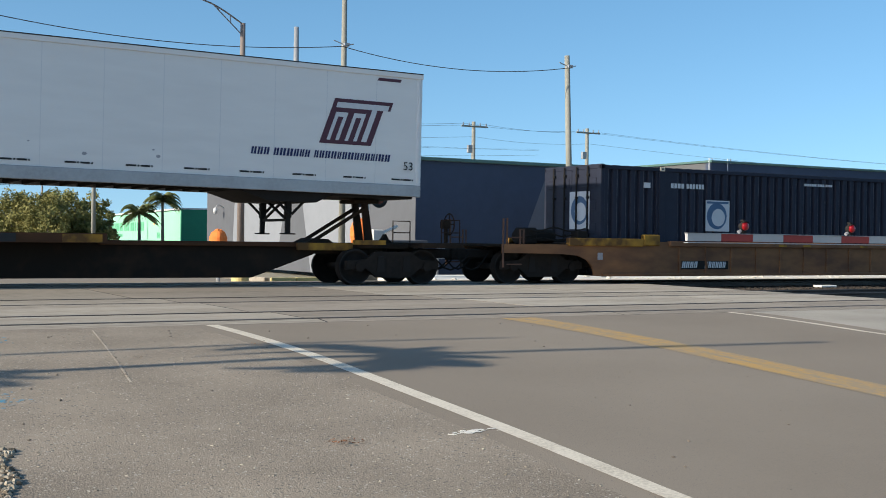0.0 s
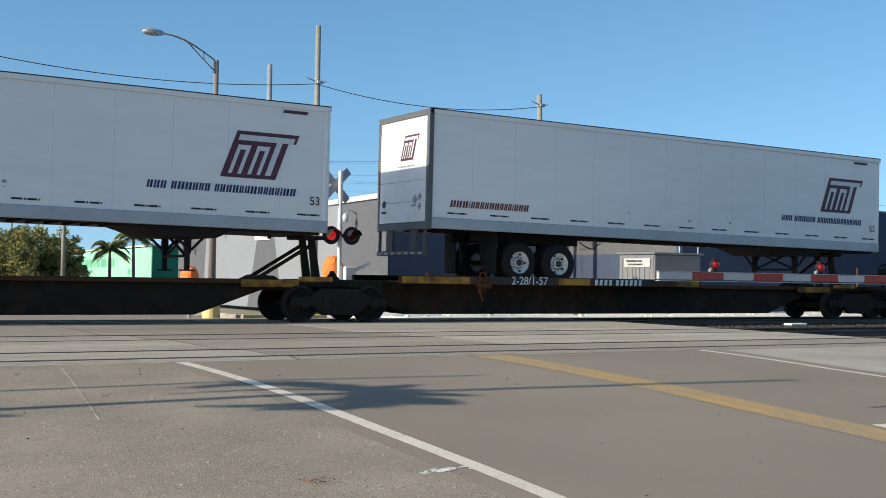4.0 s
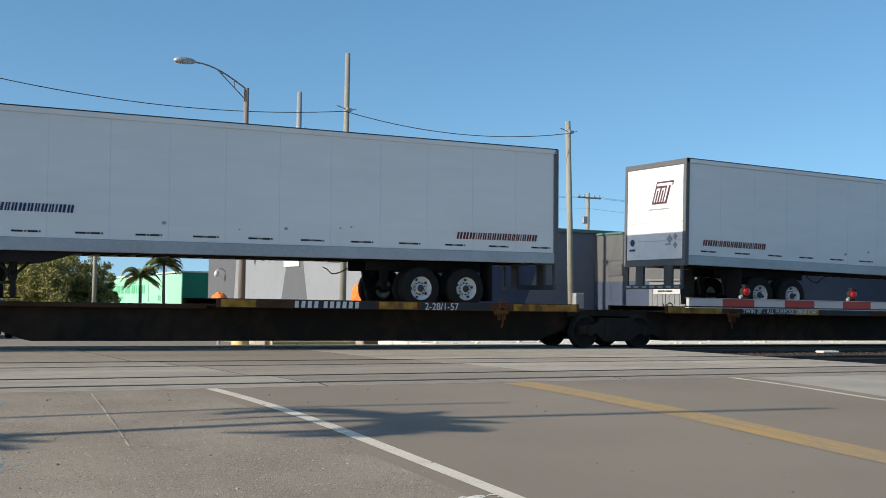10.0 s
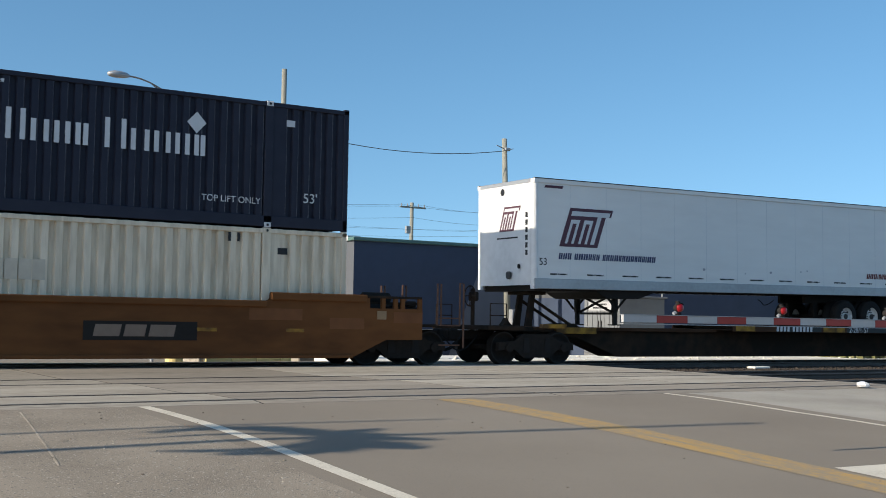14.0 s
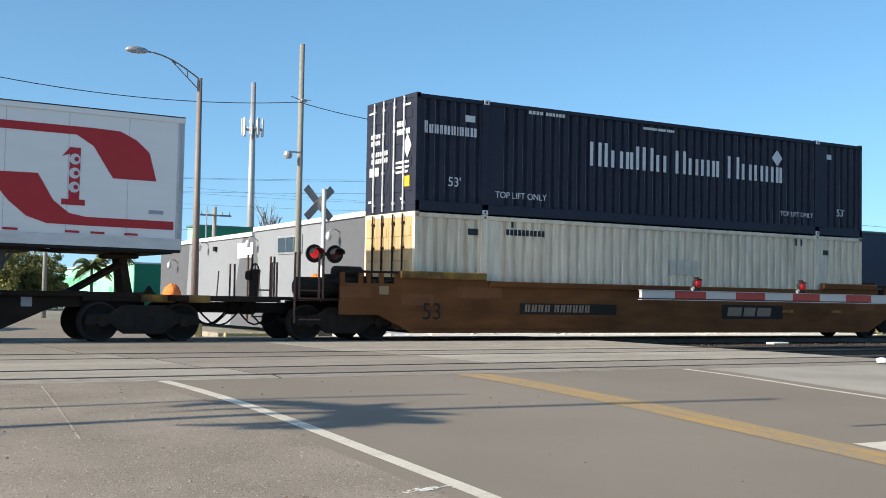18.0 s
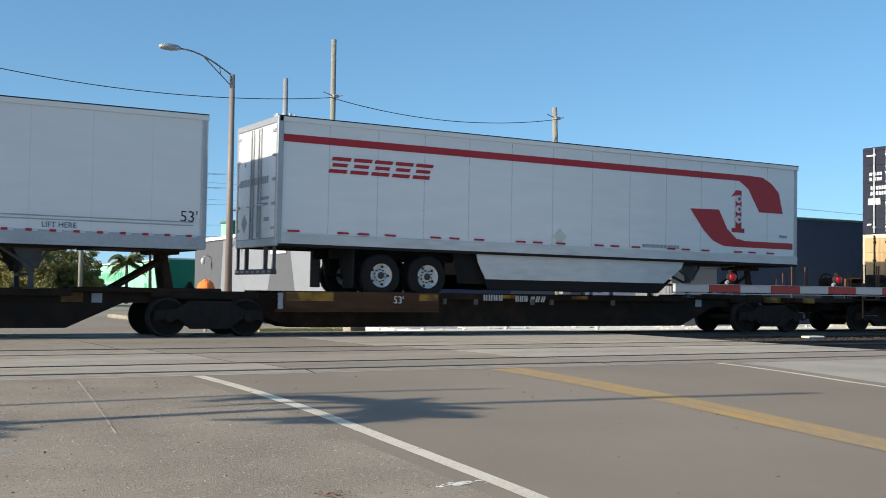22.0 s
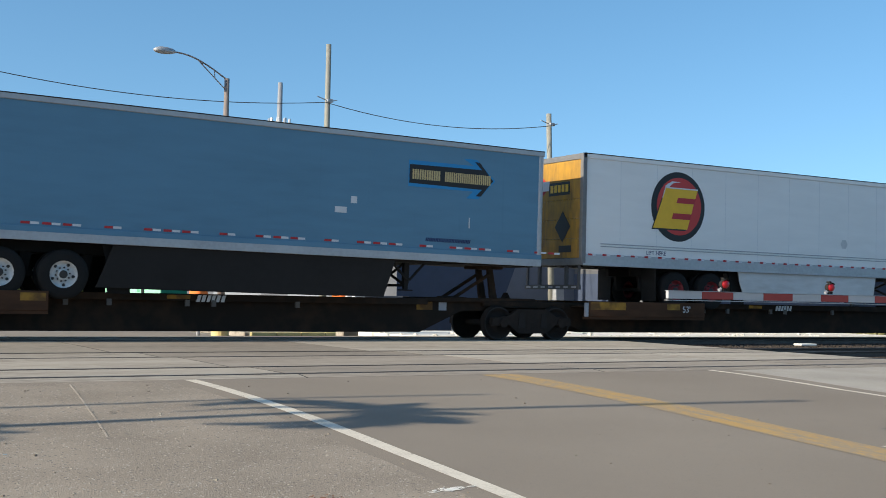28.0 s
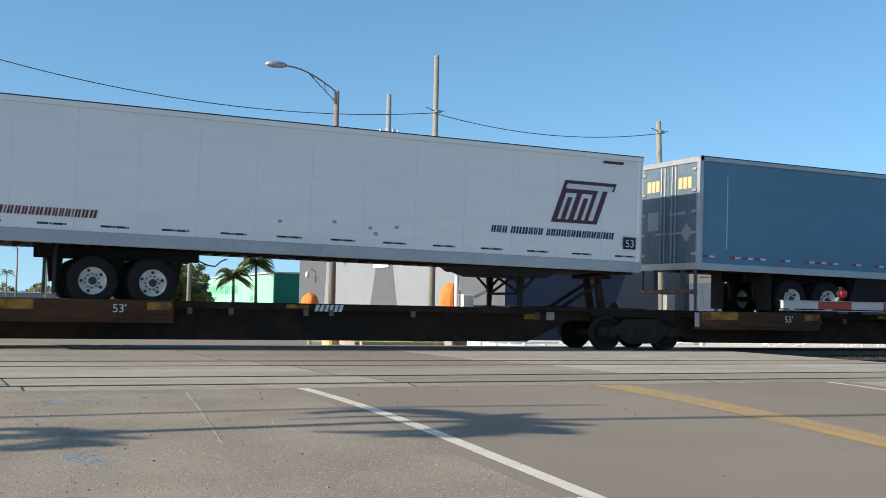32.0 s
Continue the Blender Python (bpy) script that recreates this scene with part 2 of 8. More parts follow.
LAMP_POLE = mat("brown_grey_pole", (0.27, 0.225, 0.20), 0.6, 0.2, second=(0.19, 0.15, 0.13), grain=8, patch=0.8)
WIRE = mat("black_cable", (0.05, 0.052, 0.056), 0.7)
WALL_WHITE = mat("white_wall_paint", (0.25, 0.265, 0.29), 0.85, second=(0.215, 0.228, 0.25), grain=2.5, patch=0.35, amount=0.6, spec=0.15)
WALL_GREY = mat("grey_wall_paint", (0.12, 0.126, 0.14), 0.85, second=(0.10, 0.105, 0.116), grain=2.5, patch=0.35, amount=0.6, spec=0.15)
WALL_TAN = mat("warm_grey_wall_paint", (0.125, 0.128, 0.132), 0.85, second=(0.105, 0.107, 0.11), grain=2.5, patch=0.35, amount=0.6, spec=0.15)
GRAVEL = mat("brown_gravel", (0.24, 0.195, 0.145), 0.95, second=(0.09, 0.07, 0.05), grain=9, patch=2.0, amount=1.0, spec=0.15)
WALL_NAVY = mat("slate_blue_wall_paint", (0.060, 0.080, 0.128), 0.7, second=(0.05, 0.065, 0.10), grain=2.0, patch=0.3, amount=0.7, spec=0.2)
WALL_SLATE = mat("light_slate_wall_paint", (0.15, 0.165, 0.20), 0.65, second=(0.12, 0.13, 0.155), grain=2.0, patch=0.3, amount=0.7)
ROOF = mat("white_roof_coating", (0.72, 0.72, 0.7), 0.7, grain=3)
ROOF_GREEN = mat("green_metal_fascia", (0.10, 0.19, 0.17), 0.5, grain=3)
MINT = mat("mint_green_wall_paint", (0.31, 0.66, 0.44), 0.7, second=(0.27, 0.58, 0.38), grain=2, patch=0.3, spec=0.2)
GREEN = mat("deep_green_wall_paint", (0.02, 0.23, 0.13), 0.6, second=(0.015, 0.17, 0.1), grain=2, patch=0.3)
GLASS = mat("window_glass", (0.025, 0.03, 0.035), 0.08, spec=0.5, amount=0.2)
ORANGE = mat("orange_fabric", (0.9, 0.24, 0.05), 0.8, second=(0.7, 0.14, 0.03), grain=10, patch=3)
BOLLARD = mat("yellow_bollard_paint", (0.72, 0.58, 0.25), 0.7, second=(0.5, 0.38, 0.15), grain=6)
LEAF = mat("leaf_green", (0.30, 0.27, 0.085), 0.75, second=(0.13, 0.135, 0.04), grain=0.8, patch=0.6, amount=1.0)
FROND = mat("palm_frond_green", (0.15, 0.18, 0.055), 0.6, second=(0.22, 0.19, 0.07), grain=1.5, patch=0.5)
BARK = mat("grey_bark", (0.2, 0.165, 0.13), 0.95, grain=12)
GRASS = mat("rough_grass", (0.13, 0.15, 0.05), 0.95, second=(0.25, 0.21, 0.11), grain=3, patch=0.4, amount=1.0)
PILE_STONE = mat("pale_pile_stone", (0.46, 0.405, 0.32), 0.95, second=(0.20, 0.165, 0.12), grain=10, patch=4, amount=1.0, spec=0.15)
BLUEPAINT = mat("faded_blue_spray", (0.30, 0.275, 0.235), 0.92, second=(0.10, 0.30, 0.42), grain=30, patch=6, amount=1.0, edges=(0.20, 0.34), spec=0.12)
CHROME = mat("car_silver_paint", (0.55, 0.56, 0.58), 0.3, 0.4)
DARKCAR = mat("car_dark_paint", (0.03, 0.035, 0.05), 0.25)


# ---- mesh helpers ----
def box(bm, x0, x1, y0, y1, z0, z1, bevel=0.0):
    v = [bm.verts.new((x, y, z)) for x in (x0, x1) for y in (y0, y1) for z in (z0, z1)]
    fs = [bm.faces.new([v[i] for i in q]) for q in ((0, 1, 3, 2), (4, 6, 7, 5), (0, 4, 5, 1), (2, 3, 7, 6), (0, 2, 6, 4), (1, 5, 7, 3))]
    if bevel:
        bmesh.ops.bevel(bm, geom=list({e for f in fs for e in f.edges}), offset=bevel, segments=1, affect="EDGES")
    return bm


def prism(bm, pts, d0, d1, axis="y"):
    """A polygon of (a, b) pairs pushed from d0 to d1 along axis; pairs are (x, z) for y, (y, z) for x, (x, y) for z."""
    def at(a, b, d):
        return {"y": (a, d, b), "x": (d, a, b), "z": (a, b, d)}[axis]
    lo, hi = [bm.verts.new(at(a, b, d0)) for a, b in pts], [bm.verts.new(at(a, b, d1)) for a, b in pts]
    bm.faces.new(lo)
    bm.faces.new(hi[::-1])
    for i in range(len(pts)):
        j = (i + 1) % len(pts)
        bm.faces.new((lo[j], lo[i], hi[i], hi[j]))
    return bm


def tube(bm, p, q, r0, r1=None, n=10, caps=True):
    p, q = Vector(p), Vector(q)
    r1 = r0 if r1 is None else r1
    turn = (q - p).to_track_quat("Z", "Y").to_matrix()
    rings = []
    for c, r in ((p, r0), (q, r1)):
        rings.append([bm.verts.new(c + turn @ Vector((r * math.cos(k * math.tau / n), r * math.sin(k * math.tau / n), 0))) for k in range(n)])
    for k in range(n):
        bm.faces.new((rings[0][k], rings[0][(k + 1) % n], rings[1][(k + 1) % n], rings[1][k]))
    if caps:
        bm.faces.new(rings[0][::-1])
        bm.faces.new(rings[1])
    return bm


def path_tube(bm, pts, r, n=6):
    """One unbroken bent tube through the points."""
    pts = [Vector(p) for p in pts]
    rings, last = [], None
    for k, p in enumerate(pts):
        d = (pts[min(k + 1, len(pts) - 1)] - pts[max(k - 1, 0)]).normalized()
        if last is None:
            side = d.orthogonal().normalized()
        else:
            side = (last - d * last.dot(d)).normalized()
        last, up = side, d.cross(side)
        rings.append([bm.verts.new(p + (side * math.cos(q * math.tau / n) + up * math.sin(q * math.tau / n)) * r) for q in range(n)])
    for a, b in zip(rings, rings[1:]):
        for q in range(n):
            bm.faces.new((a[q], a[(q + 1) % n], b[(q + 1) % n], b[q]))
    bm.faces.new(rings[0][::-1])
    bm.faces.new(rings[-1])
    return bm


def lathe(bm, profile, n=24, axis="y", caps=True):
    """Spins (radius, height) pairs round an axis."""
    def at(r, h, k):
        c, s = r * math.cos(k * math.tau / n), r * math.sin(k * math.tau / n)
        return {"y": (c, h, s), "z": (c, s, h), "x": (h, c, s)}[axis]
    rings = [[bm.verts.new(at(r, h, k)) for k in range(n)] for r, h in profile]
    for a, b in zip(rings, rings[1:]):
        for k in range(n):
            bm.faces.new((a[k], a[(k + 1) % n], b[(k + 1) % n], b[k]))
    if caps:
        bm.faces.new(rings[0][::-1])
        bm.faces.new(rings[-1])
    return bm


def mesh_of(name, bm, material, smooth=False):
    bmesh.ops.recalc_face_normals(bm, faces=bm.faces)
    me = bpy.data.meshes.new(name)
    bm.to_mesh(me)
    bm.free()
    me.materials.append(material)
    if smooth:
        for p in me.polygons:
            p.use_smooth = len(p.vertices) == 4
    return me


def part(name, bm, material, parent=None, label="", smooth=False, kind=""):
    ob = new(name, mesh_of(name, bm, material, smooth))
    if parent is not None:
        ob.parent = parent
    return tagged(ob, label, kind=kind)


def piece(name, me, parent, m=None):
    ob = new(name, me)
    ob.parent = parent
    if m is not None:
        ob.matrix_local = m
    return ob


def thing(name, label, category, group="", at=None):
    ob = new(name)
    if at is not None:
        ob.matrix_local = at
    return tagged(ob, label, category, group)


def B():
    return bmesh.new()


def lettering(name, words, height, material, parent, m, label=""):
    cu = bpy.data.curves.new(name, "FONT")
    cu.body, cu.size, cu.extrude = words, height / 0.70, 0.002
    tmp = new(name, cu)
    me = bpy.data.meshes.new_from_object(tmp)
    bpy.data.objects.remove(tmp)
    me.materials.append(material)
    ob = new(name, me)
    ob.parent, ob.matrix_local = parent, m
    return tagged(ob, label)


def bars(bm, x, z, height, widths, m, gap=0.22, slant=0.0, tall=(), depth=0.004, thin=False):
    """A row of plain bars the size of a line of writing: widths in heights, 0 for a space, on the plane of m (x along, y up, z out)."""
    at = x
    for i, w in enumerate(widths):
        if w:
            h = height * (1.35 if i in tall else 1.0)
            runs = ((0.0, 0.40), (0.58, 1.0)) if thin and w > 0.3 else ((0.0, 1.0),)
            for r0, r1 in runs:
                a0, a1 = at + r0 * w * height, at + r1 * w * height
                q = [(a0, z), (a1, z), (a1 + slant * h, z + h), (a0 + slant * h, z + h)]
                lo = [bm.verts.new(m @ Vector((a, b, 0))) for a, b in q]
                hi = [bm.verts.new(m @ Vector((a, b, depth))) for a, b in q]
                bm.faces.new(hi)
                for k in range(4):
                    bm.faces.new((lo[k], lo[(k + 1) % 4], hi[(k + 1) % 4], hi[k]))
            at += w * height + gap * height
        else:
            at += height * 0.5
    return at


def decal(bm, m, polys, depth=0.004):
    """Flat film shapes: polygons of (x, y) on the plane of m."""
    for q in polys:
        lo = [bm.verts.new(m @ Vector((a, b, 0))) for a, b in q]
        hi = [bm.verts.new(m @ Vector((a, b, depth))) for a, b in q]
        bm.faces.new(hi)
        for k in range(len(q)):
            j = (k + 1) % len(q)
            bm.faces.new((lo[k], lo[j], hi[j], hi[k]))


def rect(x0, x1, y0, y1, slant=0.0):
    return [(x0 + slant * y0, y0), (x1 + slant * y0, y0), (x1 + slant * y1, y1), (x0 + slant * y1, y1)]


# ---- ground, road, tracks ----
SLOPE = 0.0385                      # fall of the road beyond the tracks
CREST = ((-60, -0.95), (-8, -0.70), (0, -0.60), (4, -0.500), (5.4, -0.432), (6.4, -0.362), (7.1, -0.315), (8.2, -0.252), (8.9, -0.213), (9.5, -0.178), (10.5, -0.123), (11.3, -0.089), (12.2, -0.061), (13, -0.043), (14, -0.03))
NEAR_ROWS = [-60, -30, -8, -4, 0, 2, 4] + [4.5 + 0.35 * k for k in range(27)]      # rows of the near pavement, dense where it crests


def road_z(y, x=4.5):
    """The road climbs to the crossing, rounds off at its top, and falls a little to both sides of its edge line."""
    if y < 14:
        fall = 0.014 * max(0.0, 4.5 - max(x, -2.0)) + 0.006 * max(0.0, min(x, 14.0) - 4.5)
        return float(np.interp(y, [a for a, b in CREST], [b for a, b in CREST])) - fall * min(1.0, (14 - y) / 2.5)
    if y < 27.6:
        return -0.03
    return -0.03 - SLOPE * (min(y, 38.5) - 27.6)


def sheet(name, material, x0, x1, ys, drop=0.0, parent=None, label="", kind="structure", xs=None, bed=None):
    bm = B()
    xs = xs or [x0, x1]
    grid = [[bm.verts.new((x, y, (bed if bed is not None and 13.4 < y < 28.2 else road_z(y)) - drop)) for x in xs] for y in ys]
    for r, s in zip(grid, grid[1:]):
        for i in range(len(xs) - 1):
            bm.faces.new((r[i], r[i + 1], s[i + 1], s[i]))
    return part(name, bm, material, parent, label, kind=kind)


sheet("ground", DIRT, -2500, 2500, [-2500, -60, -8, 0, 4, 5.4, 7.1, 8.9, 10.5, 12.2, 13.3, 13.5, 28.1, 28.3, 38.5, 2500], 0.25, label="sandy ground reaching to the horizon", xs=[-2500, -60, 0, 60, 2500], bed=-0.15)
bm = B()
box(bm, -120, 200, 13.45, 28.15, -0.30, -0.16)
tagged(part("track_bed", bm, BALLAST, label="dark dirty ballast bed under the tracks"), kind="structure")


def slab(name, material, x0, x1, ys, label, thick=0.045, drop=0.0):
    bm = B()
    xs = [x0] + [x for x in (-2, -0.5, 1, 2.5, 4.5, 7, 9.5, 12, 14) if x0 + 0.1 < x < x1 - 0.1] + [x1]
    top = [[bm.verts.new((x, y, road_z(y, x) - drop)) for x in xs] for y in ys]
    low = [[bm.verts.new((x, y, road_z(y, x) - thick)) for x in xs] for y in ys]
    for r, s in zip(top, top[1:]):
        for i in range(len(xs) - 1):
            bm.faces.new((r[i], r[i + 1], s[i + 1], s[i]))
    for k in range(len(ys) - 1):
        bm.faces.new((top[k][0], top[k + 1][0], low[k + 1][0], low[k][0]))
        bm.faces.new((top[k][-1], low[k][-1], low[k + 1][-1], top[k + 1][-1]))
    for i in range(len(xs) - 1):
        bm.faces.new((top[0][i], low[0][i], low[0][i + 1], top[0][i + 1]))
        bm.faces.new((top[-1][i], top[-1][i + 1], low[-1][i + 1], low[-1][i]))
    return tagged(part(name, bm, material, label=label), kind="structure")


road = slab("road", ASPHALT, 4.3, 13.6, NEAR_ROWS + [14.2], "grey worn asphalt road climbing to the crossing")
slab("pavement_left", OLD_ASPHALT, -30, 4.302, NEAR_ROWS + [14.2], "old speckled asphalt apron beside the road", 0.047, -0.002)
slab("pavement_right", SHOULDER, 13.603, 21.0, NEAR_ROWS + [14.2], "old pale asphalt shoulder beside the road")
slab("road_far", ASPHALT, 1.5, 13.6, [27.55, 38.5, 160], "grey asphalt road beyond the tracks")
slab("pavement_far", OLD_ASPHALT, -30, 1.497, [27.55, 38.5, 90], "old asphalt apron beyond the tracks")
bm = B()
box(bm, 15.5, 60, 28.2, 32.7, -0.3, -0.035, 0.02)
tagged(part("gravel_strip", bm, LIMESTONE, label="sunlit white limestone gravel strip behind the tracks"), kind="structure")


def stripe(name, material, x0, x1, ys, label, parent=road, lift=0.004):
    bm = B()
    xs = [x0, x1] if x1 - x0 < 1 else [x0, x1 - 3.0, 12, x1]
    rows = [[bm.verts.new((x, y, road_z(y, x) + lift)) for x in xs] for y in ys]
    for r, s in zip(rows, rows[1:]):
        for i in range(len(xs) - 1):
            bm.faces.new((r[i], r[i + 1], s[i + 1], s[i]))
    return part(name, bm, material, parent, label)


stripe("edge_line", WHITE_LINE, 4.50, 4.66, NEAR_ROWS[2:] + [14.18], "worn white edge line")
stripe("edge_line", WHITE_LINE, 13.10, 13.22, NEAR_ROWS[2:] + [14.18], "worn white edge line")
stripe("centre_line", YELLOW_LINE, 8.82, 9.02, NEAR_ROWS[2:] + [14.1], "faded yellow centre line")
stripe("centre_line", YELLOW_LINE, 9.11, 9.31, NEAR_ROWS[2:] + [14.1], "faded yellow centre line")
for fa, fb in ((8.77, 8.82), (9.02, 9.11), (9.31, 9.37)):
    stripe("worn_paint", WORN_YELLOW, fa, fb, NEAR_ROWS[2:] + [14.1], "almost worn off yellow paint")
stripe("stop_line", WHITE_LINE, 9.46, 13.05, [7.15, 7.40, 7.60, 7.79], "white stop line across one lane")
bm = B()
rnd = random.Random(9)
for _ in range(60):
    cx, cy, w = 4.28 + rnd.gauss(0, 0.09), 7.25 + rnd.gauss(0, 0.03), 0.008 + 0.03 * rnd.random() ** 3
    decal(bm, pose(cx, cy, road_z(cy, cx) + 0.004, 3.4, 0, rnd.uniform(-30, 30)), [[(w * rnd.uniform(0.7, 1.6) * math.cos(k), w * 0.4 * rnd.uniform(0.6, 1.3) * math.sin(k)) for k in (0, 1, 2, 3, 4, 5)]], 0.002)
part("paint_splash", bm, mat("fresh_white_splash", (0.82, 0.78, 0.70), 0.8, grain=20), road, "small splash of white paint", kind="stuff")

# blue utility marks sprayed on the apron
bm = B()
random.seed(5)
for cx, cy, n in ((1.40, 9.55, 70), (1.30, 9.80, 40), (1.42, 12.95, 40), (1.85, 13.05, 30)):
    for _ in range(n):
        ax, ay, w = cx + random.gauss(0, 0.09), cy + random.gauss(0, 0.16), random.uniform(0.006, 0.028)
        q = [(w * random.uniform(0.5, 1.2) * math.cos(k * 1.05), w * random.uniform(0.7, 1.6) * math.sin(k * 1.05)) for k in range(6)]
        decal(bm, pose(ax, ay, road_z(ay, ax) + 0.003, 2.8, 0, 0), [q], 0.002)
tagged(part("spray_mark", bm, BLUEPAINT, label="faded blue spray marks on the asphalt"), category="paint mark", kind="stuff")
# pale joint in the apron
bm = B()
jrows = [(2.52 + 0.515 * k / 12, 10.0 + 3.82 * k / 12) for k in range(13)]
for (xa, ya), (xb, yb) in zip(jrows, jrows[1:]):
    decal(bm, Matrix(), [[(xa, ya), (xa + 0.016, ya), (xb + 0.02, yb), (xb, yb)]], 0.002)
for v in bm.verts:
    v.co.z += road_z(v.co.y, v.co.x) + 0.004
tagged(part("pavement_joint", bm, mat("pale_joint_filler", (0.46, 0.39, 0.305), 0.9, second=(0.32, 0.265, 0.20), grain=25, patch=2.5, amount=1.0, edges=(0.16, 0.36)), label="pale filled joint in the apron"), kind="structure")

# rails: near siding, middle track, the train's track
TRACKS = (15.35, 19.42, 25.80)
GAUGE = 0.7525


def rail_profile():
    return [(-0.07, -0.17), (0.07, -0.17), (0.07, -0.155), (0.012, -0.13), (0.012, -0.045), (0.036, -0.03), (0.036, -0.006), (0.026, 0.0), (-0.026, 0.0), (-0.036, -0.006), (-0.036, -0.03), (-0.012, -0.045), (-0.012, -0.13), (-0.07, -0.155)]


for cy in TRACKS:
    track = tagged(new("railway_track"), "worn steel railway track set in the crossing", "railway track", "tracks at the crossing")
    for s in (-1, 1):
        bm = B()
        prism(bm, [(cy + s * GAUGE + y, z) for y, z in rail_profile()], -110, 190, "x")
        part("rail", bm, RAIL, track, "worn steel rail")
    bm = B()
    box(bm, 0, 0.23, cy - 1.3, cy + 1.3, -0.30, -0.145, 0.012)
    tie = mesh_of("tie", bm, mat("tie_wood", (0.07, 0.055, 0.045), 0.95, grain=15, per_piece=0.25))
    for k in range(44):
        piece("tie", tie, track, pose(19.7 + 0.52 * k, 0, random.uniform(-0.008, 0.004), 0, 0, 0))

# crossing panels between and beside the rails
crossing = tagged(new("crossing_surface"), "worn concrete crossing panels between the rails", kind="structure")
bands = []
edge = 14.215
for cy in TRACKS:
    for s in (-1, 1):
        r = cy + s * GAUGE
        bands.append((edge, r - (0.075 if s < 0 else 0.135)))
        edge = r + (0.135 if s < 0 else 0.075)
bands.append((edge, 27.5))
random.seed(11)
for y0, y1 in bands:
    x, last = -8.5 - 0.125 * ((y0 + y1) / 2 - 14.3), 19.5
    near = y1 < 14.7
    while x < last - 0.3:
        x1 = min(x + 4.9, last)
        top = (-0.029 if near else -0.004) + random.uniform(-0.0008, 0.0008)
        back = -0.004 if near else top
        bm = B()
        prism(bm, [(y0, -0.14), (y0, top), (y1, back), (y1, -0.14)], 0, x1 - x - 0.035, "x")
        kind = CONCRETE if x < 5 else MID_CONCRETE if y0 < 16 or x < 10 else PALE_CONCRETE
        piece("panel", mesh_of("panel", bm, kind), crossing, Matrix.Translation((x, 0, 0)))
        bm = B()
        prism(bm, [(y0 + 0.01, -0.14), (y0 + 0.01, top - 0.0012), (y1 - 0.01, back - 0.0012), (y1 - 0.01, -0.14)], x1 - x - 0.034, x1 - x - 0.001, "x")
        piece("seal", mesh_of("seal", bm, GAP), crossing, Matrix.Translation((x, 0, 0)))
        x = x1
bm = B()
box(bm, -9.2, 19.4, 14.22, 27.5, -0.157, -0.10)
part("crossing_base", bm, GAP, crossing, "dark dirt in the flangeways")


def scatter(name, material, label, count, area, size, seed, category="gravel", lift=0.0, flat=0.6):
    rnd = random.Random(seed)
    vs, fs = [], []
    for _ in range(count):
        x, y = area(rnd)
        r = rnd.uniform(*size)
        z = (-0.16 if 13.87 < y < 28.1 and x > 15 else -0.04 if 28.1 < y < 32.7 and x > 15.5 else road_z(y, x)) + lift
        k = len(vs)
        spin = rnd.uniform(0, 6.28)
        tall, long = r * flat * rnd.uniform(0.7, 1.4), rnd.uniform(0.7, 1.0)
        for lift_z, wide in ((-0.2 * r, 0.8), (tall * 0.45, 1.0), (tall, 0.55)):
            for a in range(5):
                q = r * wide * rnd.uniform(0.75, 1.2)
                u, v = q * math.cos(a * 1.2566), q * long * math.sin(a * 1.2566)
                vs.append((x + u * math.cos(spin) - v * math.sin(spin), y + u * math.sin(spin) + v * math.cos(spin), z + lift_z + r * rnd.uniform(-0.12, 0.12)))
        for b in (0, 5):
            fs += [(k + b + a, k + b + (a + 1) % 5, k + b + 5 + (a + 1) % 5, k + b + 5 + a) for a in range(5)]
        fs.append(tuple(k + 10 + a for a in range(5)))
    me = bpy.data.meshes.new(name)
    me.from_pydata(vs, [], fs)
    me.materials.append(material)
    return tagged(new(name, me), label, category, kind="stuff")


def ballast_area(rnd):
    y = rnd.uniform(13.9, 28.1)
    return 19.56 + rnd.random() ** 1.6 * 21, y


scatter("ballast", STONE, "dark crushed stone ballast round the rails", 16000, ballast_area, (0.025, 0.055), 3, flat=0.6)
def heap_area(r):
    y = r.uniform(4.9, 7.9)
    return 1.02 + 0.10 * (y - 6) - abs(r.gauss(0, 0.45)) + 0.04 * math.sin(y * 9), y


scatter("gravel", PILE_STONE, "heaped pale gravel at the pavement edge", 3000, heap_area, (0.010, 0.030), 14, flat=0.9)
scatter("gravel", GRAVEL, "loose brown gravel at the pavement edge", 2400, heap_area, (0.010, 0.034), 5, lift=-0.004, flat=0.8)
scatter("grit", PILE_STONE, "small pale stones strewn over the asphalt", 420, lambda r: (r.uniform(1.0, 4.4) if r.random() < 0.99 else r.uniform(4.4, 9.5), 5.2 + 8.4 * r.random() ** 1.4), (0.005, 0.014), 6)
scatter("grit", BARK, "dark grit and twigs strewn over the asphalt", 120, lambda r: (1.0 + 8.5 * r.random() ** 2.5, 5.2 + 8.4 * r.random()), (0.006, 0.018), 7)
scatter("rubble", LIMESTONE, "white limestone rubble behind the tracks", 160, lambda r: (r.uniform(15.5, 45), r.uniform(28.3, 31.0)), (0.03, 0.09), 8)


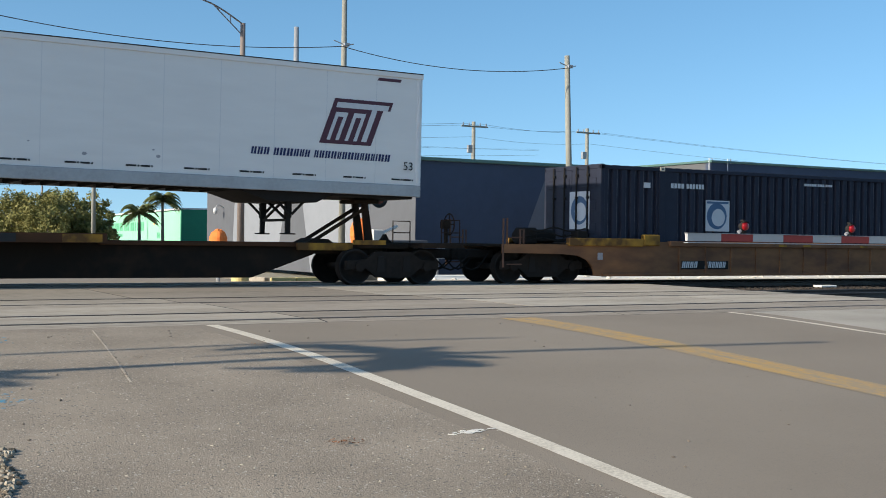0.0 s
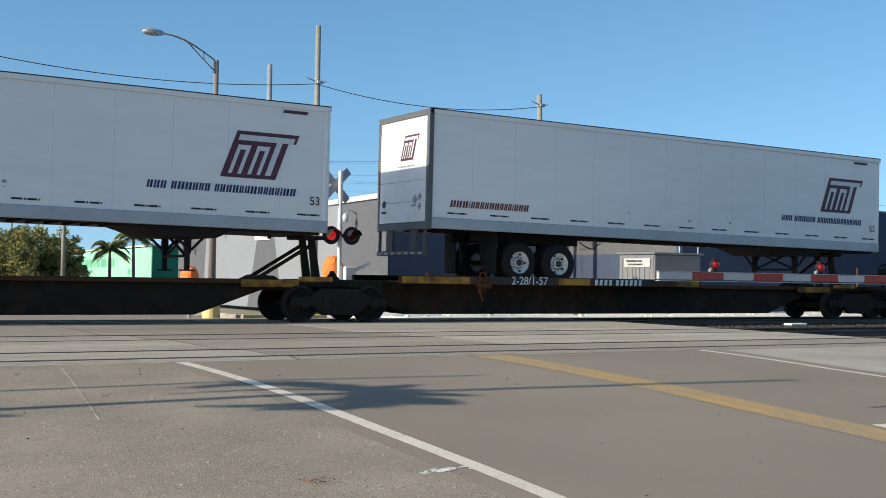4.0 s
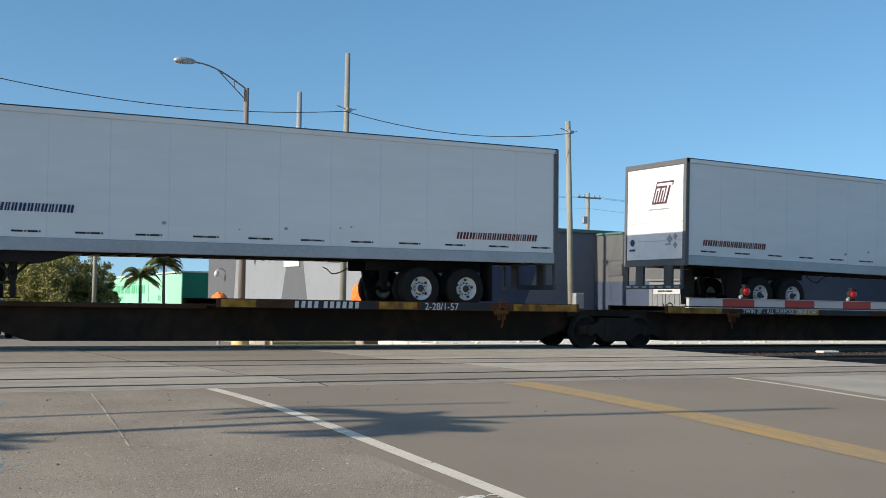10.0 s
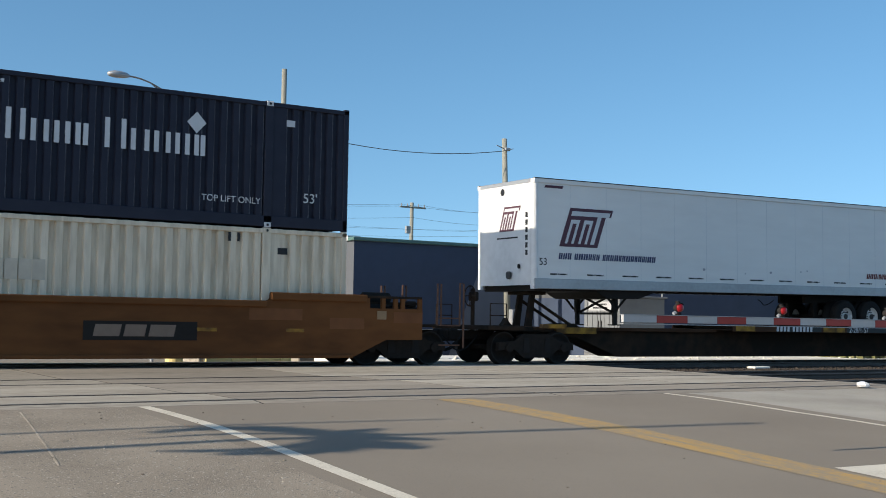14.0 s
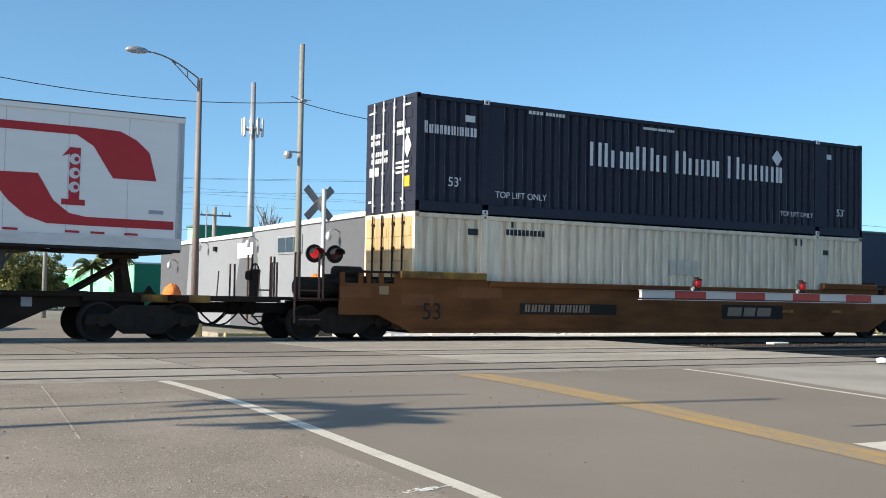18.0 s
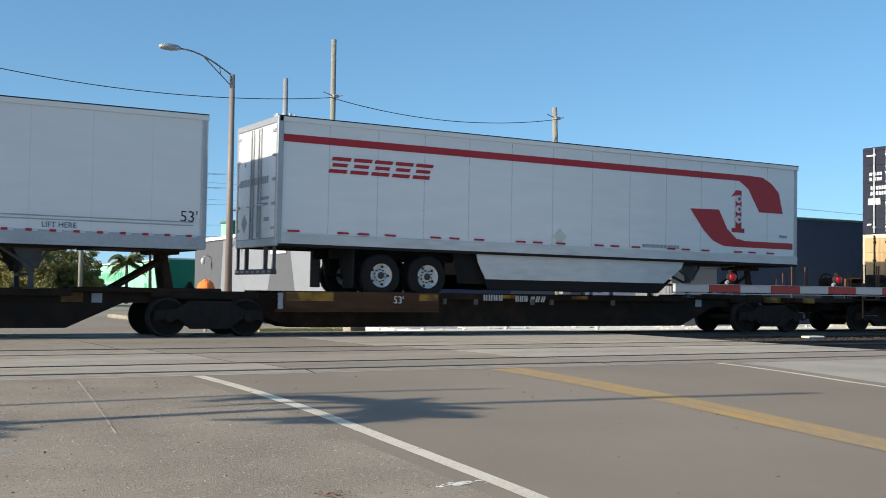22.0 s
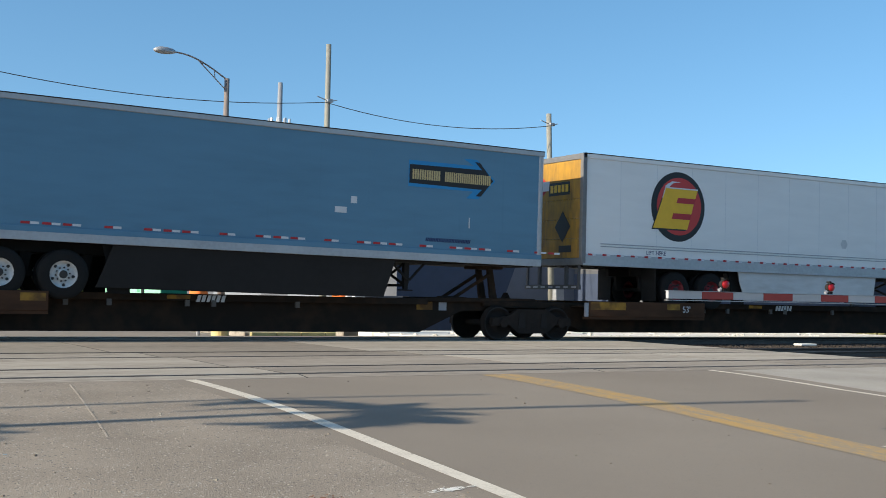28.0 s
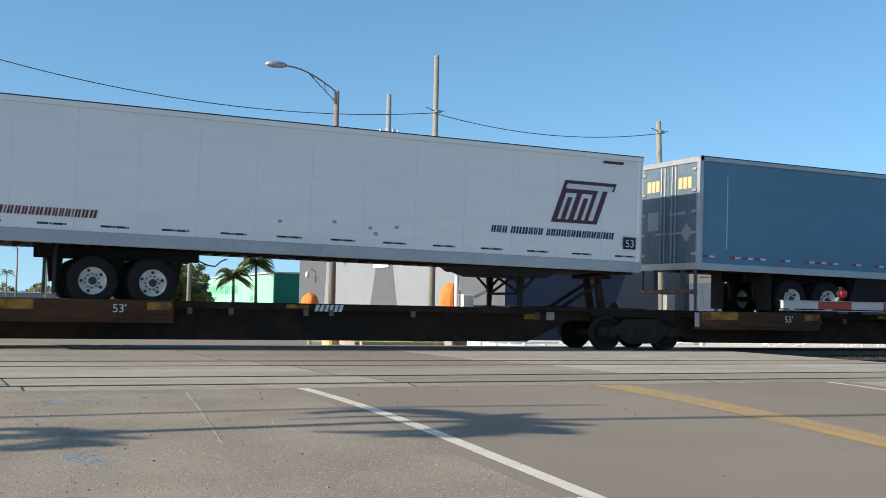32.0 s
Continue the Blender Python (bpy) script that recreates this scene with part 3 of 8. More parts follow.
def litter(name, label, x, y, r, material, n, seed):
    rnd = random.Random(seed)
    bm = B()
    for _ in range(n):
        a, d = rnd.uniform(0, 6.28), rnd.uniform(0, r)
        c = Vector((x + d * math.cos(a) * 1.6, y + d * math.sin(a), road_z(y, x) + rnd.uniform(0.004, 0.02)))
        w = rnd.uniform(0.015, 0.035)
        q = [c + Vector((rnd.uniform(-w, w), rnd.uniform(-w, w), rnd.uniform(-0.003, 0.012))) for _ in range(3)]
        bm.faces.new([bm.verts.new(p) for p in q])
    return tagged(part(name, bm, material, label=label), category="litter")


DRYLEAF = mat("dry_leaf", (0.2, 0.09, 0.045), 0.9, grain=20)
litter("leaf_pile", "small pile of dry brown leaves on the road", 3.29, 7.26, 0.10, DRYLEAF, 46, 1)
BAGX, BAGY, SLABX, SLABY = 18.1, 14.25, 25.9, 24.0
bag = B()
rnd = random.Random(77)
rings = [[bag.verts.new((BAGX + r * rnd.uniform(0.8, 1.2) * math.cos(k * math.tau / 9), BAGY + r * rnd.uniform(0.8, 1.2) * math.sin(k * math.tau / 9), z)) for k in range(9)] for r, z in ((0.09, -0.003), (0.12, 0.03), (0.10, 0.07), (0.04, 0.095))]
for ra, rb in zip(rings, rings[1:]):
    for k in range(9):
        bag.faces.new((ra[k], ra[(k + 1) % 9], rb[(k + 1) % 9], rb[k]))
bag.faces.new(rings[-1])
tagged(part("plastic_bag", bag, WHITE_BAG, label="crumpled white plastic bag lying on the crossing"), category="litter")
bm = B()
box(bm, SLABX - 0.32, SLABX + 0.32, SLABY - 0.16, SLABY + 0.16, -0.14, -0.075, 0.02)
tagged(part("stone_slab", bm, LIMESTONE, label="pale stone slab lying in the ballast"), category="stone")
litter("leaf", "dry orange leaf lying beside the white line", 4.31, 11.85, 0.025, mat("orange_leaf", (0.5, 0.2, 0.06), 0.8), 6, 2)
litter("twig", "dark twigs lying on the asphalt", 2.90, 11.29, 0.05, BARK, 12, 3)
litter("twig", "dark leaf lying on the asphalt", 2.56, 10.35, 0.025, BARK, 6, 4)


# ---- trailers ----
L53, HW = 16.15, 1.30


def wheel_meshes(rim):
    bm = B()
    lathe(bm, [(0.28, -0.13), (0.40, -0.135), (0.485, -0.115), (0.51, -0.08), (0.51, 0.08), (0.485, 0.115), (0.40, 0.135), (0.28, 0.13)], 28, caps=False)
    tyre = mesh_of("tyre", bm, RUBBER, True)
    bm = B()
    lathe(bm, [(0.292, -0.125), (0.292, -0.10), (0.262, -0.085), (0.25, -0.02), (0.19, 0.0), (0.115, -0.02), (0.11, -0.085), (0.06, -0.10), (0.005, -0.10)], 28, caps=False)
    for k in range(10):
        a = k * math.tau / 10
        tube(bm, (0.145 * math.cos(a), -0.055, 0.145 * math.sin(a)), (0.145 * math.cos(a), -0.01, 0.145 * math.sin(a)), 0.016, n=6)
    r = mesh_of("rim", bm, rim, True)
    bm = B()
    # five dark stubs stand for the shade inside the rim's hand holes
    for k in range(5):
        a = k * math.tau / 5 + 0.3
        tube(bm, (0.218 * math.cos(a), -0.034, 0.218 * math.sin(a)), (0.218 * math.cos(a), -0.004, 0.218 * math.sin(a)), 0.033, n=8)
    tube(bm, (0, -0.112, 0), (0, -0.02, 0), 0.085, n=14)
    for k in range(10):
        a = k * math.tau / 10
        tube(bm, (0.142 * math.cos(a), -0.062, 0.142 * math.sin(a)), (0.142 * math.cos(a), -0.01, 0.142 * math.sin(a)), 0.018, n=6)
    holes = mesh_of("hub", bm, HUB)
    return tyre, r, holes


WHEELS_W, WHEELS_R = wheel_meshes(RIM), wheel_meshes(RIM_RED)


bm = B()
box(bm, 0, 0.06, -HW + 0.07, HW - 0.07, 0.0, 0.12)
CROSS_MEMBER = mesh_of("cross_member", bm, UNDER)


def trailer(name, label, paint, u0, rear_top, nose_top, axles, style, reverse=False):
    """A 53 foot trailer: rear at local x 0, nose at 16.15, z from the bottom rail; tilted by its two roof heights."""
    top, tilt = 2.90, math.degrees(math.atan2(rear_top - nose_top, L53))
    t = thing(name, label, "trailer", "trailers on the train")
    bot = rear_top - top
    # shell
    bm = B()
    for s in (-1, 1):
        box(bm, 0.06, L53 - 0.05, s * HW - 0.03 * (s > 0), s * HW + 0.03 * (s < 0), 0.26, top - 0.12)
    part("side_wall", bm, paint, t)
    bm = B()
    box(bm, 0.04, L53 - 0.03, -HW + 0.02, HW - 0.02, top - 0.035, top - 0.01)
    part("roof", bm, DOOR_WHITE, t, "white sheet roof")
    bm = B()
    box(bm, 0.05, L53 - 0.05, -HW + 0.05, HW - 0.05, 0.12, 0.2)
    part("floor", bm, UNDER, t, "dark trailer floor")
    for k in range(40):
        piece("cross_member", CROSS_MEMBER, t, Matrix.Translation((0.35 + k * 0.4, 0, 0)))
    for s in (-1, 1):
        bm = B()
        box(bm, 0.0, L53, s * HW - 0.035, s * HW + 0.035, top - 0.125, top + 0.0, 0.012)
        rail = part("top_rail", bm, ALU if style == "W" else paint, t, "dull aluminium top rail" if style == "W" else "painted top rail")
        bm = B()
        box(bm, 0.01, L53 - 0.01, s * HW - 0.041, s * HW + 0.041, top - 0.012, top + 0.012, 0.004)
        part("drip_edge", bm, UNDER, rail, "dark roof edge strip")
        bm = B()
        box(bm, 0.0, L53 - 0.02, s * HW - 0.03, s * HW + 0.03, 0.0, 0.27, 0.012)
        base_rail = part("bottom_rail", bm, {"K": DIMMED_WHITE, "W": paint}.get(style, ALU), t, {"K": "white bottom rail, tone dimmed against bounce light", "W": "blue painted bottom rail"}.get(style, "dull aluminium bottom rail"))
        if style in "KEW":
            bm = B()
            box(bm, 0.02, L53 - 0.04, s * HW - 0.036, s * HW + 0.036, -0.03, 0.15 if style == "W" else 0.035, 0.006)
            part("rail_lip", bm, UNDER if style == "K" else ALU, base_rail, "dark lip under the rail" if style == "K" else "dull aluminium lip under the rail")
    # nose
    bm = B()
    box(bm, L53 - 0.05, L53, -HW + 0.14, HW - 0.14, 0.1, top - 0.1)
    part("front_wall", bm, DOOR_WHITE if style != "W" else paint, t)
    for s in (-1, 1):
        bm = B()
        tube(bm, (L53 - 0.09, s * (HW - 0.08), 0.0), (L53 - 0.09, s * (HW - 0.08), top - 0.02), 0.105, n=14)
        part("corner_post", bm, DOOR_WHITE if style == "A" else ALU, t)
    bm = B()
    box(bm, L53 - 0.10, L53 + 0.005, -HW + 0.05, HW - 0.05, top - 0.13, top - 0.005, 0.02)
    part("front_top_rail", bm, ALU, t)
    # rear frame and doors
    bm = B()
    for s in (-1, 1):
        box(bm, -0.03, 0.11, s * HW - 0.09 * (s > 0) - 0.035 * (s < 0), s * HW + 0.09 * (s < 0) + 0.035 * (s > 0), -0.02, top, 0.012)
    box(bm, -0.03, 0.09, -HW + 0.055, HW - 0.055, top - 0.15, top, 0.012)
    box(bm, -0.03, 0.09, -HW + 0.055, HW - 0.055, -0.02, 0.16, 0.012)
    part("rear_frame", bm, {"A": GREY_FRAME, "E": DOOR_STEEL}.get(style, ALU), t, "grey steel rear frame")
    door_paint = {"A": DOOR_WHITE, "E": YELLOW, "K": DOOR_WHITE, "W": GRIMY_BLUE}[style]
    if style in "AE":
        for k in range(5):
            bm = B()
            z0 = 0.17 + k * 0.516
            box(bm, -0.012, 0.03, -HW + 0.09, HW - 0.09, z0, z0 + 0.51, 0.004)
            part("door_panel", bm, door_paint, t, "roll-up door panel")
    else:
        for s in (-1, 1):
            bm = B()
            box(bm, -0.015, 0.03, 0.006 * s, s * (HW - 0.10), 0.17, top - 0.16) if s > 0 else box(bm, -0.015, 0.03, -HW + 0.10, -0.006, 0.17, top - 0.16)
            d = part("door", bm, door_paint, t, "swing door")
            bm = B()
            for q in (0.16, 0.32):
                tube(bm, (-0.035, s * q, 0.18), (-0.035, s * q, top - 0.18), 0.02, n=8)
            box(bm, -0.05, -0.02, s * 0.08 if s > 0 else -0.55, 0.55 if s > 0 else -0.08, 0.92, 0.96)
            part("lock_rod", bm, ALU, d, "steel lock rods")
            bm = B()
            for k in range(5):
                z0 = 0.35 + k * 0.55
                box(bm, -0.05, 0.0, s * (HW - 0.16) - 0.06, s * (HW - 0.16) + 0.10, z0, z0 + 0.07, 0.008)
            part("hinge", bm, ALU, d, "steel hinges")
    bm = B()
    for s in (-1, 1):
        box(bm, -0.02, 0.06, s * 0.62 - (0.17 if style == "A" else 0.05), s * 0.62 + (0.17 if style == "A" else 0.05), -0.62, -0.02, 0.008)
        box(bm, -0.02, 0.04, s * 1.18 - 0.04, s * 1.18 + 0.04, -0.62, -0.02, 0.008)
    box(bm, -0.05, 0.05, -HW + 0.06, HW - 0.06, -0.66, -0.54, 0.012)
    part("rear_guard", bm, mat("dull_guard_paint", (0.07, 0.07, 0.072), 0.7, grain=9), t, "rear underrun guard")
    bm = B()
    for k in range(7):
        y = -1.05 + k * 0.35
        decal(bm, Matrix.Translation((-0.056, y, -0.60)) @ Matrix(((0, 0, -1, 0), (-1, 0, 0, 0), (0, 1, 0, 0), (0, 0, 0, 1))), [rect(-0.1, 0.1, -0.025, 0.025)], 0.003)
    part("reflector", bm, FADED if style in "AKE" else RED, t)
    # running gear
    tyre, rim, holes = WHEELS_R if style == "E" else WHEELS_W
    az = axles[2] - (bot + (nose_top - rear_top) * axles[0] / L53)
    bm = B()
    for s in (-1, 1):
        box(bm, axles[0] - 1.0, axles[1] + 1.1, s * 0.5 - 0.06, s * 0.5 + 0.06, -0.24, -0.002, 0.01)
        for x in (axles[0] - 0.62, axles[0] + 0.62, axles[1] + 0.62):
            prism(bm, [(x - 0.12, -0.2), (x + 0.12, -0.2), (x + 0.05, az - 0.02), (x - 0.05, az - 0.02)], s * 0.5 - 0.05, s * 0.5 + 0.05)
        box(bm, axles[0] - 0.6, axles[1] + 0.6, s * 0.5 - 0.04, s * 0.5 + 0.04, az - 0.03, az + 0.05)
    part("bogie_frame", bm, UNDER, t, "black sliding bogie frame")
    for x in axles[:2]:
        bm = B()
        tube(bm, (x, -0.95, az), (x, 0.95, az), 0.065)
        ax = part("axle", bm, UNDER, t)
        for s in (-1, 1):
            for off in (0.0, 0.32):
                y = s * (HW - 0.17 - off)
                turn = 0 if s < 0 else 180
                w = piece("wheel", tyre, t, pose(x, y, az, 0, random.uniform(0, 60), turn))
                w.name = "wheel"
                piece("rim", rim, w)
                if not off:
                    piece("hub", holes, w)
    for s in (-1, 1):
        for x in (axles[0] - 0.72, axles[1] + 0.70):
            bm = B()
            w0, w1 = (HW - 0.62, HW - 0.03) if s > 0 else (-HW + 0.03, -HW + 0.62)
            box(bm, x - 0.008, x + 0.008, w0, w1, az - 0.3, -0.01)
            if x < axles[0]:
                part("mud_flap", bm, RUBBER, t, "black rubber mud flap")
            else:
                bm.free()
    # landing gear
    lg = {"A": 13.0, "K": 12.42, "E": 12.62}.get(style, 12.5)
    leg_paint = GREY_LEG if style in "KE" else UNDER
    foot = {"A": -0.96, "K": -0.99, "E": -0.93}.get(style, -0.76)
    for s in (-1, 1):
        bm = B()
        box(bm, lg - 0.07, lg + 0.07, s * 0.82 - 0.07, s * 0.82 + 0.07, -0.58, 0.0, 0.012)
        box(bm, lg - 0.05, lg + 0.05, s * 0.82 - 0.05, s * 0.82 + 0.05, foot + 0.02, -0.56)
        leg = part("landing_leg", bm, leg_paint, t, "folded landing leg")
        bm = B()
        box(bm, lg - 0.15, lg + 0.15, s * 0.82 - 0.12, s * 0.82 + 0.12, foot, foot + 0.03, 0.008)
        part("foot_plate", bm, leg_paint, leg)
        spread = ((-0.8, 0.42) if style in "KE" else (-0.55, 0.55))
        for q in spread:
            bm = B()
            tube(bm, (lg + 0.05 * (q > 0), s * 0.93, -0.5), (lg + q, s * 0.93, 0.02), 0.033, n=6)
            part("leg_brace", bm, leg_paint, leg)
        if style in "KE":
            bm = B()
            prism(bm, [(lg - 0.42, 0.0), (lg + 0.22, 0.0), (lg + 0.14, -0.5), (lg - 0.12, -0.56)], s * 0.92 - 0.01, s * 0.92 + 0.01)
            part("gusset_plate", bm, leg_paint, leg, "grey gusset plate")
    bm = B()
    box(bm, lg - 0.03, lg + 0.03, -0.82, 0.82, -0.66, -0.60)
    cross = part("cross_bar", bm, leg_paint, t)
    for s in (-1, 1):
        bm = B()
        tube(bm, (lg + 0.04 * s, -0.78 * s, -0.06), (lg + 0.04 * s, 0.78 * s, -0.60), 0.034, n=6)
        part("cross_brace", bm, leg_paint, cross)
    bm = B()
    prism(bm, [(lg - 1.3, 0.0), (lg + 1.0, 0.0), (lg + 0.55, -0.22), (lg - 0.6, -0.22)] if style == "A" else [(lg - 1.5, 0.0), (lg + 1.0, 0.0), (lg + 0.8, -0.09), (lg - 1.2, -0.09)], -1.15, 1.15)
    box(bm, L53 - 2.2, L53 - 0.15, -1.15, 1.15, -0.05, 0.0)
    tube(bm, (L53 - 0.91, 0, -0.14), (L53 - 0.91, 0, 0.0), 0.05)
    part("coupler_plate", bm, UNDER, t, "black upper coupler plate and kingpin")
    if style == "A":
        bm = B()
        pts = [Vector((axles[1] + 0.9 + 0.12 * k, -0.9, -0.14 - 0.1 * math.sin(k * 0.52) - 0.02 * k * (k < 5))) for k in range(7)]
        path_tube(bm, pts, 0.015)
        part("air_hose", bm, RUBBER, t, "hanging black air hose")
    # skirts
    if style in "EKW":
        x0, x1, dep = {"E": (axles[1] + 1.0, 11.25, 0.83), "K": (axles[1] + 1.35, 11.9, 0.64), "W": (axles[1] + 1.0, 12.0, 0.93)}[style]
        for s in (-1, 1):
            bm = B()
            a0 = axles[1] + 0.78
            prism(bm, [(a0, -0.01), (a0 + 0.10, -0.30), (a0 + 0.16, -dep - 0.12), (x0 + 0.42, -dep - 0.12), (x0 + 0.42, -0.01)], s * (HW - 0.25) - 0.012, s * (HW - 0.25) + 0.012)
            part("inner_fender", bm, RUBBER, t, "black inner fender plate")
            bm = B()
            if style == "W":
                q = [(x0, 0.0), (x0 - 0.35, -dep), (x1 - 0.3, -dep), (x1, 0.0)]
            else:
                q = [(x0, 0.0), (x0 + 0.05, -dep * 0.35), (x0 + 0.28, -dep), (x1 - (1.4 if style == "E" else 0.72), -dep + 0.02), (x1 - 0.1, -0.58 if style == "E" else -0.20), (x1, 0.0)]
            prism(bm, q, s * (HW - 0.05) - 0.012, s * (HW - 0.05) + 0.012)
            if style == "K":
                hem = B()
                prism(hem, [(x0 + 0.20, -dep + 0.13), (x0 + 0.36, -dep - 0.25), (x1 - 0.9, -dep - 0.25), (x1 - 0.40, -dep + 0.13)], s * (HW - 0.065) - 0.01, s * (HW - 0.065) + 0.01)
                part("skirt_hem", hem, RUBBER, t, "black rubber skirt hem")
            part("side_skirt", bm, UNDER if style == "W" else DIMMED_WHITE, t, "dark side skirt" if style == "W" else "white side skirt, tone dimmed against bounce light")
    # panel seams and film, on the side that shows
    face = pose(0, -HW - 0.004, 0, 90, 0, 0) if not reverse else pose(L53, HW + 0.004, 0, 90, 0, 180)
    low = pose(0, -HW - 0.034, 0, 90, 0, 0) if not reverse else pose(L53, HW + 0.034, 0, 90, 0, 180)
    end = pose(-0.018, 0, 0) @ Matrix(((0, 0, -1, 0), (-1, 0, 0, 0), (0, 1, 0, 0), (0, 0, 0, 1)))
    bm = B()
    for k in range(1, 13):
        x = k * 1.245
        for s in (-1, 1):
            box(bm, x - 0.004, x + 0.004, s * HW - 0.002, s * HW + 0.002, 0.28, top - 0.125)
    part("panel_seam", bm, {"W": BLUE, "K": FADED}.get(style, PALE), t)
    return t, face, low, end


def logo_frame(t, face, x, z, w, h, name="logo_mark"):
    """The carrier's mark as plain slanted shapes."""
    sl = 0.36
    m = face @ Matrix.Translation((x, z, 0))
    bm = B()
    decal(bm, m, [rect(0, w * 0.78, 0, h * 0.80, sl), rect(0, w * 0.89, h * 0.80, h, sl)])
    ob = part(name, bm, MAROON, t, "slanted maroon and grey carrier mark")
    m2 = m @ Matrix.Translation((0, 0, 0.005))
    bm = B()
    a = 0.08 * h
    polys = [rect(0.06 * w, 0.85 * w, 0.80 * h, 0.92 * h, sl), rect(0.61 * w, 0.69 * w, a, 0.80 * h, sl)]
    for x0 in (0.09 * w, 0.36 * w):
        x1 = x0 + 0.18 * w
        polys += [rect(x0, x0 + 0.05 * w, a, 0.70 * h, sl), rect(x0 + 0.05 * w, x1 - 0.05 * w, 0.60 * h, 0.70 * h, sl)]
        polys.append(rect(x1 - 0.05 * w, x1, a, 0.70 * h, sl))
    decal(bm, m2, polys, 0.003)
    part("mark_inlay", bm, PALE, ob)
    return ob


WORD = tuple(1.12 * w for w in (0.62, 0.62, 0.62, 0, 0.6, 0.72, 0.72, 0.58, 0.52, 0.58, 0, 0.5, 0.58, 0.62, 0.66, 0.48, 0.58, 0.72, 0.58, 0.5, 0.62, 0.5, 0.2, 0.72, 0.66))
URL = (0.85, 0.85, 0.85, 0.15, 0.6, 0.6, 0.6, 0.6, 0.72, 0.72, 0.55, 0.5, 0.55, 0.15, 0.6, 0.7, 0.8)


def side_film(t, face, low, end, logo_x, word_x, url_x, n53, rear_url=True):
    logo_frame(t, face, logo_x, 1.13, 1.66, 1.04)
    bm = B()
    bars(bm, word_x, 0.79, 0.165, WORD, face, 0.20, 0.18, thin=True)
    part("writing_bar", bm, INK, t, "line of dark blue bars")
    bm = B()
    bars(bm, url_x, 0.545, 0.165, URL, face, 0.22, 0.2, thin=True)
    part("writing_bar", bm, RUST_FILM, t, "line of rust red bars")
    dark = n53 == 15.80
    if dark:
        bm = B()
        decal(bm, low @ Matrix.Translation((15.58, 0.57, 0)), [rect(0, 0.37, 0, 0.30)], 0.003)
        part("mark_plate", bm, BLACK, t, "black plate under the length mark")
    lettering("length_mark", "53", 0.19, PALE if dark else BLACK, t, (low if n53 > 8 else face) @ Matrix.Translation((n53 - (0.16 if n53 > 8 else -0.12), 0.62, 0.004 if dark else 0)))
    bm = B()
    for k in range(13):
        x = 0.55 + k * 1.235
        bars(bm, x, 0.37, 0.04, (5.5, 1.0, 5.0, 0.8), face, 0.6)
    part("reflector", bm, BLACK, t, "dark reflector dashes")
    bm = B()
    bars(bm, 14.95 if n53 > 8 else 0.35, 2.66, 0.07, (8.5,), face, slant=0.5)
    part("maker_plate", bm, MAROON, t, "small maroon maker plate")
    random.seed(int(u_seed(t)))
    bm = B()
    for k in range(5):
        a, b = random.uniform(5.5, 10.5), random.uniform(0.55, 0.8)
        r = random.uniform(0.02, 0.07)
        decal(bm, face @ Matrix.Translation((a, b, 0)), [[(r * math.cos(q), r * 0.7 * math.sin(q)) for q in (0, 1, 2, 3, 4, 5)]], 0.002)
    part("scuff", bm, FADED, t, "grey scuffs")
    if rear_url:
        logo_frame(t, end, -0.12, 1.72, 0.82, 0.62, "rear_mark")
        bm = B()
        bars(bm, -0.25, 1.55, 0.04, (22,), end)
        bars(bm, 0.5, 0.55, 0.05, (1, 1, 1, 1), end)
        decal(bm, end, [[(0.55, 0.72), (0.68, 0.85), (0.81, 0.72), (0.68, 0.59)], [(0.82, 0.78), (0.92, 0.88), (1.02, 0.78), (0.92, 0.68)], [(0.82, 0.55), (0.92, 0.65), (1.02, 0.55), (0.92, 0.45)]])
        part("rear_writing_bar", bm, FADED, t)
        bm = B()
        decal(bm, end, [[(-0.95 + 0.10 * math.cos(q * math.tau / 14), 0.66 + 0.10 * math.sin(q * math.tau / 14)) for q in range(14)], rect(-1.08, -0.82, 0.42, 0.48)])
        part("rear_sticker", bm, INK, t, "small round dark sticker")


def u_seed(ob):
    return sum(ord(c) for c in ob.name)


moving = []      # (thing, local x of its origin along the train, height, pitch in degrees, turned round)
A_LABEL = "white box trailer with slanted maroon mark"
